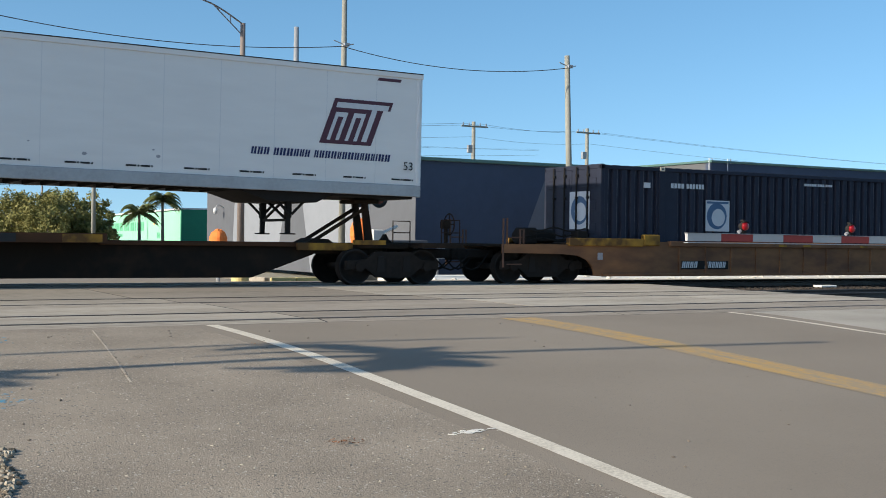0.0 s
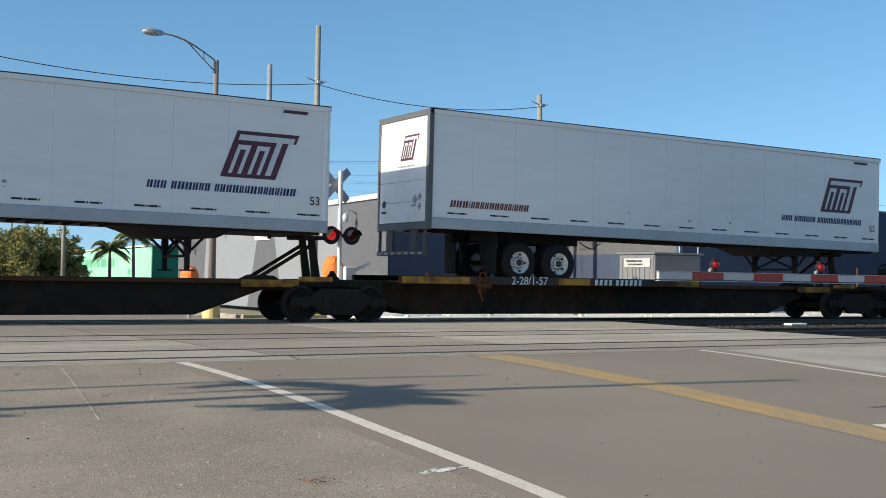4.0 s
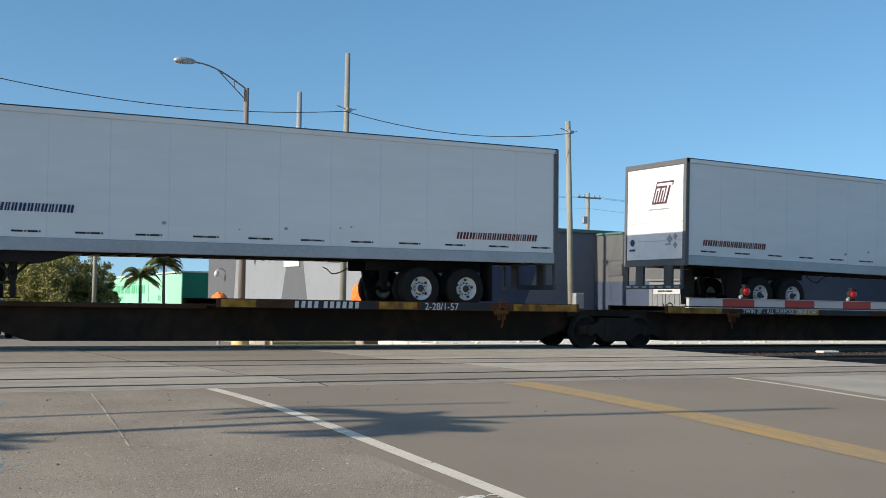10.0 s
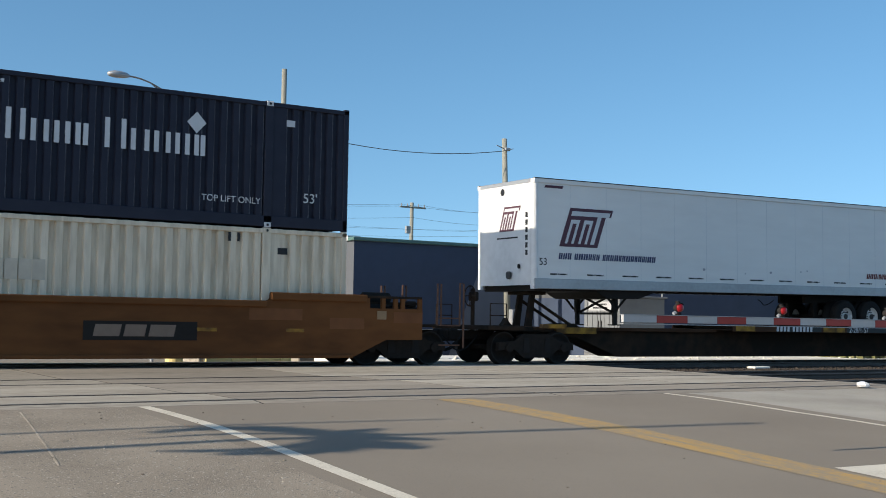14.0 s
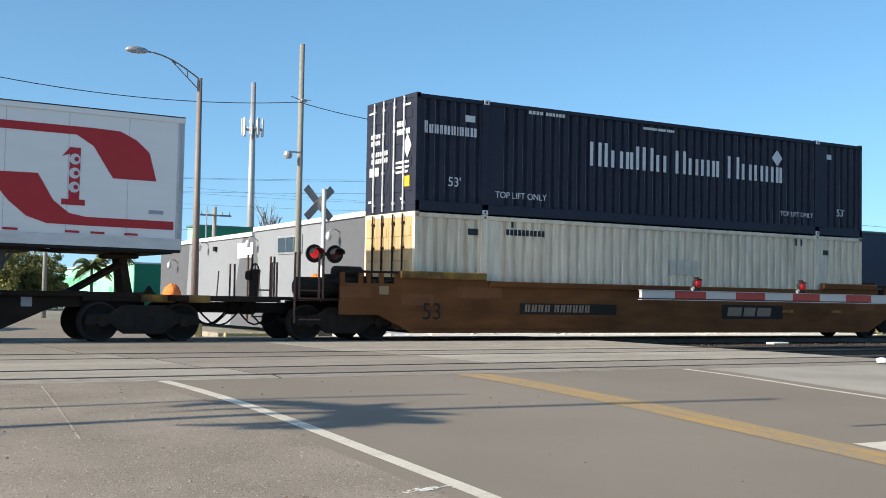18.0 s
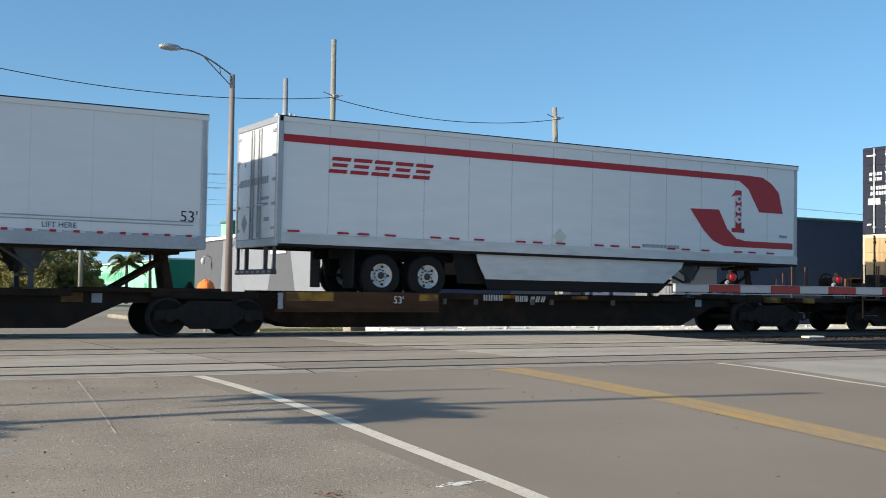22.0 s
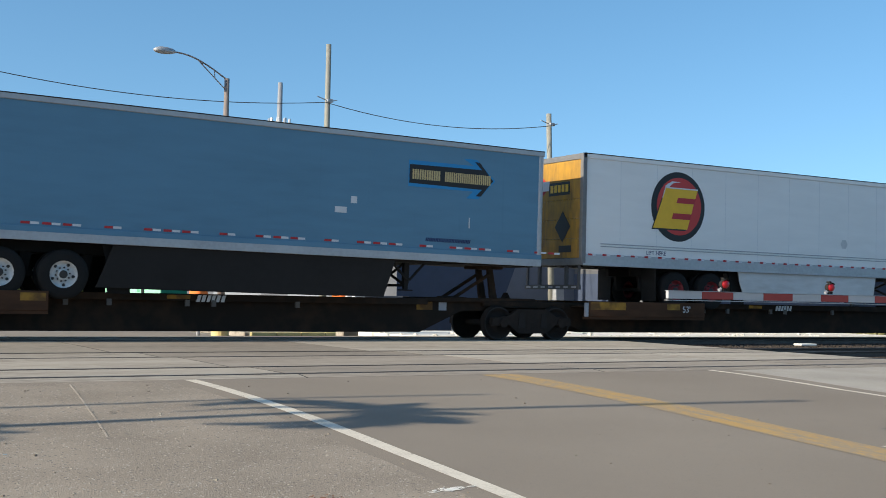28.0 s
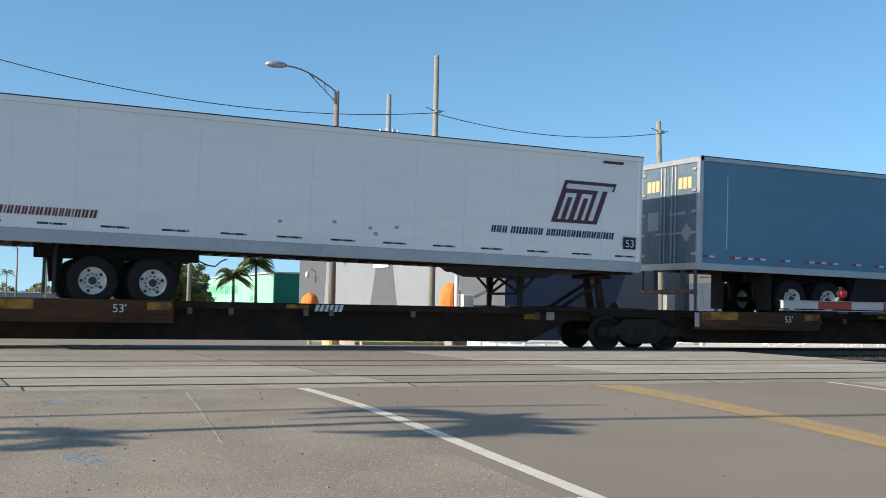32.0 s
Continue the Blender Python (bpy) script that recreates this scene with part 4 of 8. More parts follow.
for u0, rt, nt, rev, ax in ((-3.16, 5.17, 4.98, False, (2.74, 3.97, 1.49)), (-21.93, 5.15, 4.96, False, (2.80, 4.05, 1.48)),
                            (-42.26, 5.04, 4.87, True, (2.62, 3.86, 1.45)), (-138.86, 5.05, 4.84, False, (2.92, 4.13, 1.39))):
    t, face, low, end = trailer("box_trailer", A_LABEL + (" facing backward" if rev else ""), WHITE, u0, rt, nt, ax, "A", rev)
    if rev:
        side_film(t, face, low, end, 0.84, 0.82, 13.22, 0.06, False)
        front = pose(L53 + 0.004, 0, 0) @ Matrix(((0, 0, 1, 0), (1, 0, 0, 0), (0, 1, 0, 0), (0, 0, 0, 1)))
        logo_frame(t, front, -0.25, 1.55, 0.85, 0.66, "nose_mark")
        bm = B()
        for k in range(6):
            decal(bm, front @ Matrix.Translation((1.0, 1.95 - 0.2 * k, 0)), [rect(-0.05, 0.05, -0.07, 0.07)])
        bars(bm, -0.35, 1.35, 0.04, (24,), front)
        decal(bm, front @ Matrix.Translation((-0.1, 2.62, 0)), [[(0.1 * math.cos(k), 0.1 * math.sin(k)) for k in (0, 0.8, 1.6, 2.4, 3.2, 4, 4.8, 5.6)]])
        part("nose_writing_bar", bm, BLACK, t, "column of dark bars")
        bm = B()
        box(bm, L53, L53 + 0.10, 0.16, 0.36, 0.27, 0.47, 0.04)
        part("gladhand_box", bm, GREY_LEG, t, "black air and light couplings")
        bm = B()
        box(bm, L53, L53 + 0.06, 0.64, 0.75, 0.53, 0.66, 0.03)
        part("socket_box", bm, UNDER, t, "black light socket")
    else:
        side_film(t, face, low, end, 13.52, 11.91, 0.62, 15.80 if u0 < -130 else 15.81)
    moving.append((t, u0, rt - 2.90, math.degrees(math.atan2(rt - nt, L53)), rev))

# white trailer with the red stripe
t, face, low, end = trailer("box_trailer", "white panelled trailer with a red swooping stripe and white skirts", WHITE, -85.8, 4.95, 4.84, (2.66, 3.90, 1.41), "K")
bm = B()
decal(bm, face, [rect(0.07, 13.0, 2.33, 2.50)])
decal(bm, face, [[(13.0, 2.33), (13.85, 2.33), (14.2, 2.12), (14.62, 1.48), (15.55, 1.48), (15.38, 2.08), (15.1, 2.32), (14.75, 2.48), (14.2, 2.50), (13.0, 2.50)]])
decal(bm, face, [[(12.05, 1.46), (13.1, 1.48), (13.42, 0.95), (13.75, 0.70), (14.1, 0.64), (14.1, 0.46), (13.3, 0.47), (12.9, 0.60), (12.55, 0.88)], rect(14.1, 15.95, 0.46, 0.64)])
part("stripe", bm, RED, t, "red swooping stripe")
bm = B()
for k in range(5):
    x = 1.22 + k * 0.545
    decal(bm, face @ Matrix.Translation((x, 1.70, 0)), [rect(0, 0.46, 0, 0.085, 0.3), rect(0.05, 0.43, 0.145, 0.225, 0.3), rect(0, 0.47, 0.285, 0.37, 0.3)])
part("writing_bar", bm, RED, t, "row of slanted red bars")
bm = B()
decal(bm, face, [rect(13.72, 13.94, 0.99, 2.06), rect(13.58, 14.06, 0.87, 0.99), [(13.56, 1.86), (13.72, 1.92), (13.72, 2.06)]])
part("numeral_mark", bm, RED, t, "red upright mark")
bm = B()
for k in range(3):
    decal(bm, face @ Matrix.Translation((13.83, 1.24 + 0.29 * k, 0.005)), [[(0.115 * math.cos(q * math.tau / 12), 0.115 * math.sin(q * math.tau / 12)) for q in range(12)]], 0.002)
part("mark_disc", bm, PALE, t)
bm = B()
for k in range(3):
    decal(bm, face @ Matrix.Translation((13.86, 1.24 + 0.29 * k, 0.008)), [[(0.05 * math.cos(q * math.tau / 10), 0.05 * math.sin(q * math.tau / 10)) for q in range(10)]], 0.002)
part("mark_dot", bm, RED, t)
bm = B()
for k in range(13):
    x = 0.25 + k * 1.22
    bars(bm, x, 0.30, 0.045, (6.5, 6.5) if k % 2 else (6.5,), low, 5.0)
part("reflector", bm, RED, t, "red reflector strips")
bm = B()
decal(bm, face, [[(7.48, 0.50), (7.7, 0.72), (7.92, 0.50), (7.7, 0.28)]])
part("placard", bm, mat("faded_cream_film", (0.64, 0.62, 0.56), 0.6, grain=30, patch=8), t, "faded cream diamond placard")
bm = B()
bars(bm, 10.4, 0.33, 0.09, (0.8,) * 14, face, thin=True)
bars(bm, 15.4, 0.78, 0.08, (4,), face)
part("writing_bar", bm, FADED, t, "line of grey bars")
bm = B()
bars(bm, -1.1, 1.42, 0.17, (0.8,) * 5 + (0,) + (0.6,) * 7, end, 0.2, 0.15)
bars(bm, 0.2, 1.05, 0.07, (9,), end)
bars(bm, 0.2, 0.92, 0.06, (10,), end)
bars(bm, 0.55, 0.55, 0.1, (3,), end)
bars(bm, -0.8, 1.9, 0.09, (1,), end)
decal(bm, end, [[(-0.95, 0.55), (-0.75, 0.78), (-0.55, 0.55), (-0.75, 0.32)]])
part("rear_writing_bar", bm, FADED, t, "grey lines of bars on the doors")
moving.append((t, -85.8, 2.05, math.degrees(math.atan2(0.11, L53)), False))

# white trailer with the red disc
t, face, low, end = trailer("box_trailer", "white trailer with red disc mark and yellow rear door", WHITE, -103.56, 4.88, 4.81, (3.24, 4.53, 1.36), "E")


def ngon(cx, cy, r, n=40):
    return [(cx + r * math.cos(k * math.tau / n), cy + r * math.sin(k * math.tau / n)) for k in range(n)]


bm = B()
decal(bm, face, [ngon(3.24, 1.68, 0.955)])
disc = part("disc_mark", bm, BLACK, t, "dark ring round a red disc")
bm = B()
decal(bm, face @ Matrix.Translation((0.03, 0.0, 0.005)), [ngon(3.24, 1.69, 0.79)], 0.002)
part("disc_face", bm, mat("disc_red", (0.55, 0.035, 0.03), 0.4, second=(0.35, 0.02, 0.02), grain=1.0, patch=0.8), disc)
bm = B()
m = face @ Matrix.Translation((2.40, 1.10, 0.008))
SLANT_FIELD = [(-0.05, -0.03), (1.16, -0.03), (1.34, 0.53), (1.53, 1.10), (0.40, 1.10)]
decal(bm, m @ Matrix.Translation((-0.05, -0.04, 0)), [SLANT_FIELD], 0.002)
part("mark_shadow", bm, BLACK, disc)
bm = B()
decal(bm, m @ Matrix.Translation((0, 0, 0.004)), [SLANT_FIELD], 0.003)
part("mark_shape", bm, GOLD, disc, "slanted yellow field on the disc")
bm = B()
decal(bm, m @ Matrix.Translation((0, 0, 0.008)), [[(0.60, 0.24), (1.26, 0.24), (1.30, 0.40), (0.66, 0.40)], [(0.76, 0.68), (1.41, 0.68), (1.45, 0.83), (0.82, 0.83)]], 0.002)
part("mark_slot", bm, RED, disc, "red slot in the yellow field")
bm = B()
decal(bm, m @ Matrix.Translation((0, 0, 0.009)), [[(0.40, 1.07), (1.53, 1.07), (1.54, 1.10), (0.40, 1.10)], ], 0.002)
decal(bm, face @ Matrix.Translation((0, 0, 0.009)), [[(2.66, 1.9), (2.72, 1.9), (2.82, 2.15), (3.05, 2.32), (3.3, 2.36), (3.0, 2.37), (2.78, 2.25)]], 0.002)
part("mark_glint", bm, PALE, disc)
bm = B()
for z in (0.475, 0.545):
    box(bm, 0.6, 15.85, -HW - 0.016, -HW, z, z + 0.024, 0.004)
part("rub_rail", bm, ALU, t, "dull aluminium rub rail")
bm, bw = B(), B()
for k in range(34):
    x = 0.18 + k * 0.47
    bars(bm, x, 0.235, 0.05, (2.6,), low)
    bars(bw, x + 0.13, 0.235, 0.05, (2.2,), low)
part("reflector", bm, RED, t, "red reflector strips")
part("reflector", bw, PALE, t, "white reflector strips")
for x in (2.14, 12.71):
    lettering("lift_mark", "LIFT HERE", 0.11, INK, t, face @ Matrix.Translation((x, 0.33, 0)))
lettering("length_mark", "53'", 0.24, BLACK, t, face @ Matrix.Translation((15.55, 0.56, 0)))
bm = B()
decal(bm, face, [ngon(9.78, 0.94, 0.15, 6)])
part("placard", bm, mat("bleached_grey_film", (0.55, 0.555, 0.55), 0.6, grain=30, patch=8), t, "bleached grey placard")
bm = B()
decal(bm, end, [rect(-0.2, 0.75, 1.85, 2.2), [(0.1, 1.0), (0.45, 1.42), (0.8, 1.0), (0.45, 0.58)], rect(0.3, 0.85, 0.32, 0.5)])
part("rear_placard", bm, BLACK, t, "black placards on the door")
bm = B()
bars(bm, -0.12, 1.93, 0.2, (0.6,) * 5, end @ Matrix.Translation((0, 0, 0.005)), 0.25)
part("rear_writing_bar", bm, GOLD, t)
bm = B()
decal(bm, end, [ngon(-0.55, 2.12, 0.24, 16)])
part("rear_disc", bm, RED, t, "small red disc")
bm = B()
decal(bm, end @ Matrix.Translation((0, 0, 0.005)), [rect(-0.72, -0.40, 2.0, 2.26, 0.1)])
part("rear_disc_shape", bm, PALE, t)
moving.append((t, -103.56, 1.98, math.degrees(math.atan2(0.07, L53)), False))

# blue trailer
t, face, low, end = trailer("box_trailer", "plain blue trailer with a dark arrow mark and dark skirts", BLUE, -120.97, 5.01, 4.80, (3.12, 4.37, 1.38), "W")
bm = B()
decal(bm, face, [[(12.24, 1.73), (14.05, 1.73), (13.85, 1.55), (14.2, 1.55), (14.68, 2.03), (14.15, 2.52), (13.75, 2.52), (14.05, 2.36), (12.24, 2.36)]])
arrow = part("arrow_mark", bm, SKYBLUE, t, "bright blue and black arrow")
bm = B()
decal(bm, face @ Matrix.Translation((0, 0, 0.005)), [[(12.26, 1.81), (14.30, 1.79), (14.12, 1.62), (14.27, 1.62), (14.62, 2.03), (14.22, 2.46), (14.08, 2.46), (14.28, 2.28), (12.26, 2.26)]], 0.002)
part("arrow_face", bm, BLACK, arrow)
bm = B()
bars(bm, 12.34, 1.91, 0.24, (0.46,) * 6 + (0,) + (0.42,) * 11, face @ Matrix.Translation((0, 0, 0.009)), 0.08, thin=True)
part("writing_bar", bm, mat("tan_film", (0.55, 0.42, 0.2), 0.5), arrow)
bm, bw = B(), B()
for k in range(20):
    x = 0.15 + k * 0.83
    for q in ((0.0, 0.42) if k % 3 == 1 else (0.0,)):
        bars(bm, x + q, 0.30, 0.05, (3.6,), face)
        bars(bw, x + q + 0.19, 0.30, 0.05, (3.4,), face)
part("reflector", bm, RED, t, "red reflector strips")
part("reflector", bw, PALE, t, "white reflector strips")
bm = B()
decal(bm, face, [rect(0.88, 0.90, 0.55, 2.45), rect(13.95, 13.98, 0.82, 1.08), rect(10.35, 10.65, 0.98, 1.12), rect(10.75, 10.9, 1.22, 1.38)])
part("sticker", bm, PALE, t, "small white stickers and a white line")
bm = B()
bars(bm, 12.75, 0.44, 0.09, (0.8,) * 14, face, 0.2, 0.3, thin=True)
part("writing_bar", bm, INK, t)
bm = B()
for x in (-1.0, 0.42):
    bars(bm, x, 2.10, 0.30, (0.55, 0.5, 0.5), end, 0.15)
part("rear_writing_bar", bm, mat("amber_film", (0.72, 0.5, 0.24), 0.5), t, "amber bars on the doors")
bm = B()
decal(bm, end, [rect(-0.95, -0.45, 1.05, 1.55), rect(0.05, 0.75, 1.42, 1.50), [(0.55, 0.95), (0.8, 1.2), (1.05, 0.95), (0.8, 0.7)]])
part("rear_placard", bm, FADED, t)
moving.append((t, -120.97, 2.11, math.degrees(math.atan2(0.21, L53)), False))


# ---- containers ----
def container(name, label, paint, doors, posts=True):
    """A 53 foot container standing on z 0, left end at x 0."""
    c = thing(name, label, "container", "containers on the train")
    h, w = 2.90, 1.30
    bm = B()
    pitch, dep = 0.292, 0.072
    for s in (-1, 1):
        y = s * (w - 0.03)
        pts = []
        x = 0.12
        while x < L53 - 0.12:
            if not (1.85 < x < 2.25 or 13.9 < x < 14.3):
                pts += [(x, 0), (x + pitch * 0.48, 0), (x + pitch * 0.59, dep), (x + pitch * 0.89, dep)]
            else:
                pts += [(x, 0)]
            x += pitch
        pts.append((L53 - 0.1, 0))
        lo = [bm.verts.new((a, y - s * b, 0.24)) for a, b in pts]
        hi = [bm.verts.new((a, y - s * b, h - 0.10)) for a, b in pts]
        for i in range(len(pts) - 1):
            bm.faces.new((lo[i], lo[i + 1], hi[i + 1], hi[i]))
    ob = part("side_wall", bm, paint, c, "corrugated steel side")
    # thin pale strips paint the light caught along each near-side rib
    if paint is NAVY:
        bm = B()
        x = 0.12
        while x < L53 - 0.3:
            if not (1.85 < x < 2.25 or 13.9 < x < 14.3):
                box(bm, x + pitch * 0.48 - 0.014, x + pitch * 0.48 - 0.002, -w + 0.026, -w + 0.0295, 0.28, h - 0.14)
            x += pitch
        part("rib_edge", bm, NAVY_HIGHLIGHT, c, "pale strip painting the highlight on a rib edge")
    bm = B()
    for k in range(46):
        x = 0.1 + k * 0.347
        box(bm, x, x + 0.2, -w + 0.05, w - 0.05, h - 0.05, h - 0.02)
    box(bm, 0.05, L53 - 0.05, -w + 0.05, w - 0.05, h - 0.06, h - 0.045)
    part("roof", bm, paint, c)
    bm = B()
    box(bm, 0.05, L53 - 0.05, -w + 0.04, w - 0.04, 0.1, 0.2)
    part("floor", bm, UNDER, c)
    for s in (-1, 1):
        y0, y1 = (w - 0.08, w) if s > 0 else (-w, -w + 0.08)
        bm = B()
        box(bm, 0, L53, y0, y1, h - 0.13, h - 0.03, 0.01)
        part("top_rail", bm, paint, c)
        bm = B()
        box(bm, 0, L53, y0, y1, 0.02, 0.27 if doors == "navy" else 0.16, 0.01)
        part("bottom_rail", bm, paint, c)
        for x0 in (0.0, L53 - 0.13):
            bm = B()
            box(bm, x0, x0 + 0.13, y0 - 0.03 * (s > 0), y1 + 0.03 * (s < 0), 0.0, h, 0.012)
            part("corner_post", bm, paint, c)
        for x0 in (1.93, 14.02):
            bm = B()
            box(bm, x0, x0 + 0.20, y0, y1 + 0.004 * s, 0.0, h - 0.005, 0.01)
            part("lift_post", bm, paint, c)
            for z0 in (0.0, h - 0.13):
                bm = B()
                box(bm, x0 + 0.02, x0 + 0.19, y0 - (0.008 if s < 0 else 0), y1 + (0.008 if s > 0 else 0), z0 + 0.004, z0 + 0.12, 0.01)
                cast = part("corner_casting", bm, PALE if doors == "navy" else CREAM, c, "pale corner casting")
                # a solid black disc paints the dark of the casting's opening
                bm = B()
                tube(bm, (x0 + 0.105, s * (w + 0.006), z0 + 0.06), (x0 + 0.105, s * (w + 0.012), z0 + 0.06), 0.03, n=10)
                part("casting_hole", bm, BLACK, cast)
    for s in (-1, 1):
        bm = B()
        y0, y1 = (0.008, w - 0.09) if s > 0 else (-w + 0.09, -0.008)
        box(bm, 0.0, 0.05, y0, y1, 0.16, h - 0.12, 0.006)
        for z0 in (0.5, 1.1, 1.7, 2.3):
            box(bm, -0.018, 0.0, y0 + 0.1, y1 - 0.1, z0, z0 + 0.25, 0.008)
        d = part("door", bm, SUNLIT_CREAM if paint is CREAM else paint, c, "cream steel end door with warm sunlight in its tan colour" if paint is CREAM else "steel end door")
        for q in (0.28, 0.78):
            bm = B()
            tube(bm, (-0.05, s * q, 0.05), (-0.05, s * q, h - 0.04), 0.024, n=8)
            for z0 in (0.2, 1.0, 2.0, 2.6):
                box(bm, -0.06, -0.01, s * q - 0.05, s * q + 0.05, z0, z0 + 0.06)
            part("lock_rod", bm, PALE if doors == "navy" else UNDER, d, "lock rod")
    bm = B()
    box(bm, 0.0, 0.1, -w + 0.1, w - 0.1, h - 0.12, h, 0.01)
    box(bm, 0.0, 0.1, -w + 0.1, w - 0.1, 0.0, 0.16, 0.01)
    part("end_frame", bm, paint, c)
    bm = B()
    box(bm, L53 - 0.08, L53 - 0.03, -w + 0.1, w - 0.1, 0.05, h - 0.03)
    part("end_wall", bm, paint, c)
    face = pose(0, -w - 0.004, 0, 90, 0, 0)
    end = pose(-0.022, 0, 0) @ Matrix(((0, 0, -1, 0), (-1, 0, 0, 0), (0, 1, 0, 0), (0, 0, 0, 1)))
    return c, face, end


# upper, navy, with its pale lettering as bars
c, face, end = container("container", "navy blue corrugated container with large pale writing, stacked on top", NAVY, "navy")
face = pose(0, -1.30 + 0.028, 0, 90, 0, 0)
bm = B()
HB = 0.56
words = [(0.85, 1), (0.28, 1), (0.9, 0), (0.55, 0), (0.28, 1), (0.85, 1), (0.8, 0), (0, 0), (0.85, 1), (0.8, 0), (0.72, 0), (0.58, 0), (0, 0), (1.0, 1), (0.88, 0), (0.8, 0), (0.72, 0), (0.55, 0)]
x = 5.36
for w, tall in words:
    if w == 0:
        x += 0.24
        continue
    hh = 0.64 if tall else 0.46
    ww, st = w * 0.455, 0.105
    stems = (x,) if w < 0.5 else (x, x + ww - st)
    polys = [rect(a, a + st, 1.49, 1.49 + hh) for a in stems]
    decal(bm, face, polys)
    x += ww + 0.105
decal(bm, face, [[(12.18, 2.22), (12.40, 2.46), (12.62, 2.22), (12.40, 1.98)]])
part("large_writing_shape", bm, PALE, c, "row of large pale block shapes with a diamond")
bm = B()
bars(bm, 0.25, 1.93, 0.22, (0.4, 0.5, 0.5, 0.35, 0.75, 0.55, 0.15, 0.5, 0.55, 0.8), face, 0.20, tall=(0,), thin=True)
bars(bm, 1.42, 2.3, 0.16, (1.8,), face)
bars(bm, 3.35, 2.68, 0.13, (0.7,) * 4 + (0,) + (0.6,) * 6, face)
bars(bm, 7.2, 2.62, 0.07, (0.8,) * 7 + (0,) + (0.8,) * 4 + (0,) + (0.8,) * 4, face)
bars(bm, 14.55, 2.35, 0.15, (1.4,), face)
part("writing_bar", bm, PALE, c, "small pale bars")
for x, z, word, hh in ((0.94, 0.66, "53'", 0.23), (2.35, 0.46, "TOP LIFT ONLY", 0.16), (12.55, 0.52, "TOP LIFT ONLY", 0.14), (15.0, 0.62, "53'", 0.22)):
    lettering("container_mark", word, hh, PALE, c, face @ Matrix.Translation((x, z, 0)))
bm = B()
for row, (x, z, h2, ws) in enumerate(((0.38, 2.12, 0.14, (0.6, 0.6, 0.6, 0.6)), (0.38, 1.92, 0.14, (0.6,) * 6), (-1.0, 1.95, 0.11, (1, 0, 0.8, 0.8, 0.8)), (-1.0, 1.78, 0.11, (1, 0, 0.8, 0.8, 0.8)), (-0.95, 1.48, 0.12, (0.7,) * 8), (-0.95, 1.30, 0.12, (0.7,) * 8), (0.35, 1.2, 0.06, (11,)), (0.35, 1.08, 0.06, (11,)), (0.35, 0.96, 0.06, (10,)), (-1.12, 2.6, 0.05, (6,)), (0.75, 2.62, 0.05, (6,)), (-1.1, 0.3, 0.06, (3,)), (0.6, 0.3, 0.06, (3,)))):
    bars(bm, x, z, h2, ws, end)
decal(bm, end, [[(0.72, 1.62), (0.92, 1.92), (1.12, 1.62), (0.92, 1.32)], rect(-1.05, -0.55, 0.98, 1.2)])
part("door_writing_bar", bm, PALE, c, "pale bars and a diamond on the doors")
bm = B()
decal(bm, end, [rect(0.7, 1.05, 0.62, 0.88)])
part("door_placard", bm, GOLD, c, "yellow placard")
moving.append((c, -63.87, 3.14, 0.0, False))
# lower, cream
c, face, end = container("container", "cream corrugated container sitting in the well car", CREAM, "cream")
face = pose(0, -1.30 + 0.028, 0, 90, 0, 0)
bm = B()
bars(bm, 1.55, 2.38, 0.16, (1.8,), face)
bars(bm, 2.7, 2.42, 0.15, (0.6,) * 10, face)
bars(bm, 2.85, 2.62, 0.2, (0.35,), face)
bars(bm, 13.2, 2.55, 0.2, (0.35, 0, 0.35), face)
bars(bm, 14.4, 2.3, 0.15, (1.6,), face)
part("writing_bar", bm, BLACK, c, "small dark bars")
bm = B()
bars(bm, 8.2, 1.55, 0.42, (0.6, 0.6, 0.6, 0.6), face, 0.05)
part("ghost_writing", bm, mat("over_painted_grey", (0.60, 0.53, 0.42), 0.7, grain=6), c, "painted-over grey patch")
moving.append((c, -63.87, 0.24, 0.0, False))
# the low navy one ahead
c, face, end = container("container", "navy corrugated container with square pale mark in a well car", NAVY, "cream")
face = pose(0, -1.30 + 0.028, 0, 90, 0, 0)
bm = B()
bars(bm, 1.42, 2.32, 0.14, (1.6,), face)
bars(bm, 2.35, 2.34, 0.13, (0.7,) * 4 + (0,) + (0.6,) * 6, face)
bars(bm, 7.3, 2.56, 0.07, (0.8,) * 7 + (0,) + (0.8,) * 4 + (0,) + (0.8,) * 4, face)
decal(bm, face, [rect(3.58, 4.44, 1.20, 2.05)])
decal(bm, end, [rect(-0.05, 0.85, 1.2, 2.2)])
sq = part("square_mark", bm, PALE, c, "square pale mark")
bm = B()
decal(bm, face @ Matrix.Translation((0, 0, 0.005)), [ngon(3.98, 1.62, 0.36, 24), rect(3.62, 4.4, 1.96, 2.02)], 0.002)
decal(bm, end @ Matrix.Translation((0, 0, 0.005)), [ngon(0.4, 1.7, 0.38, 24)], 0.002)
part("mark_disc", bm, mat("muted_blue_film", (0.07, 0.14, 0.25), 0.5, grain=6), sq)
bm = B()
decal(bm, face @ Matrix.Translation((0, 0, 0.008)), [ngon(4.03, 1.58, 0.24, 20)], 0.002)
decal(bm, end @ Matrix.Translation((0, 0, 0.008)), [ngon(0.45, 1.66, 0.25, 20)], 0.002)
part("mark_dot", bm, PALE, sq)
moving.append((c, 18.27, 0.21, 0.0, False))


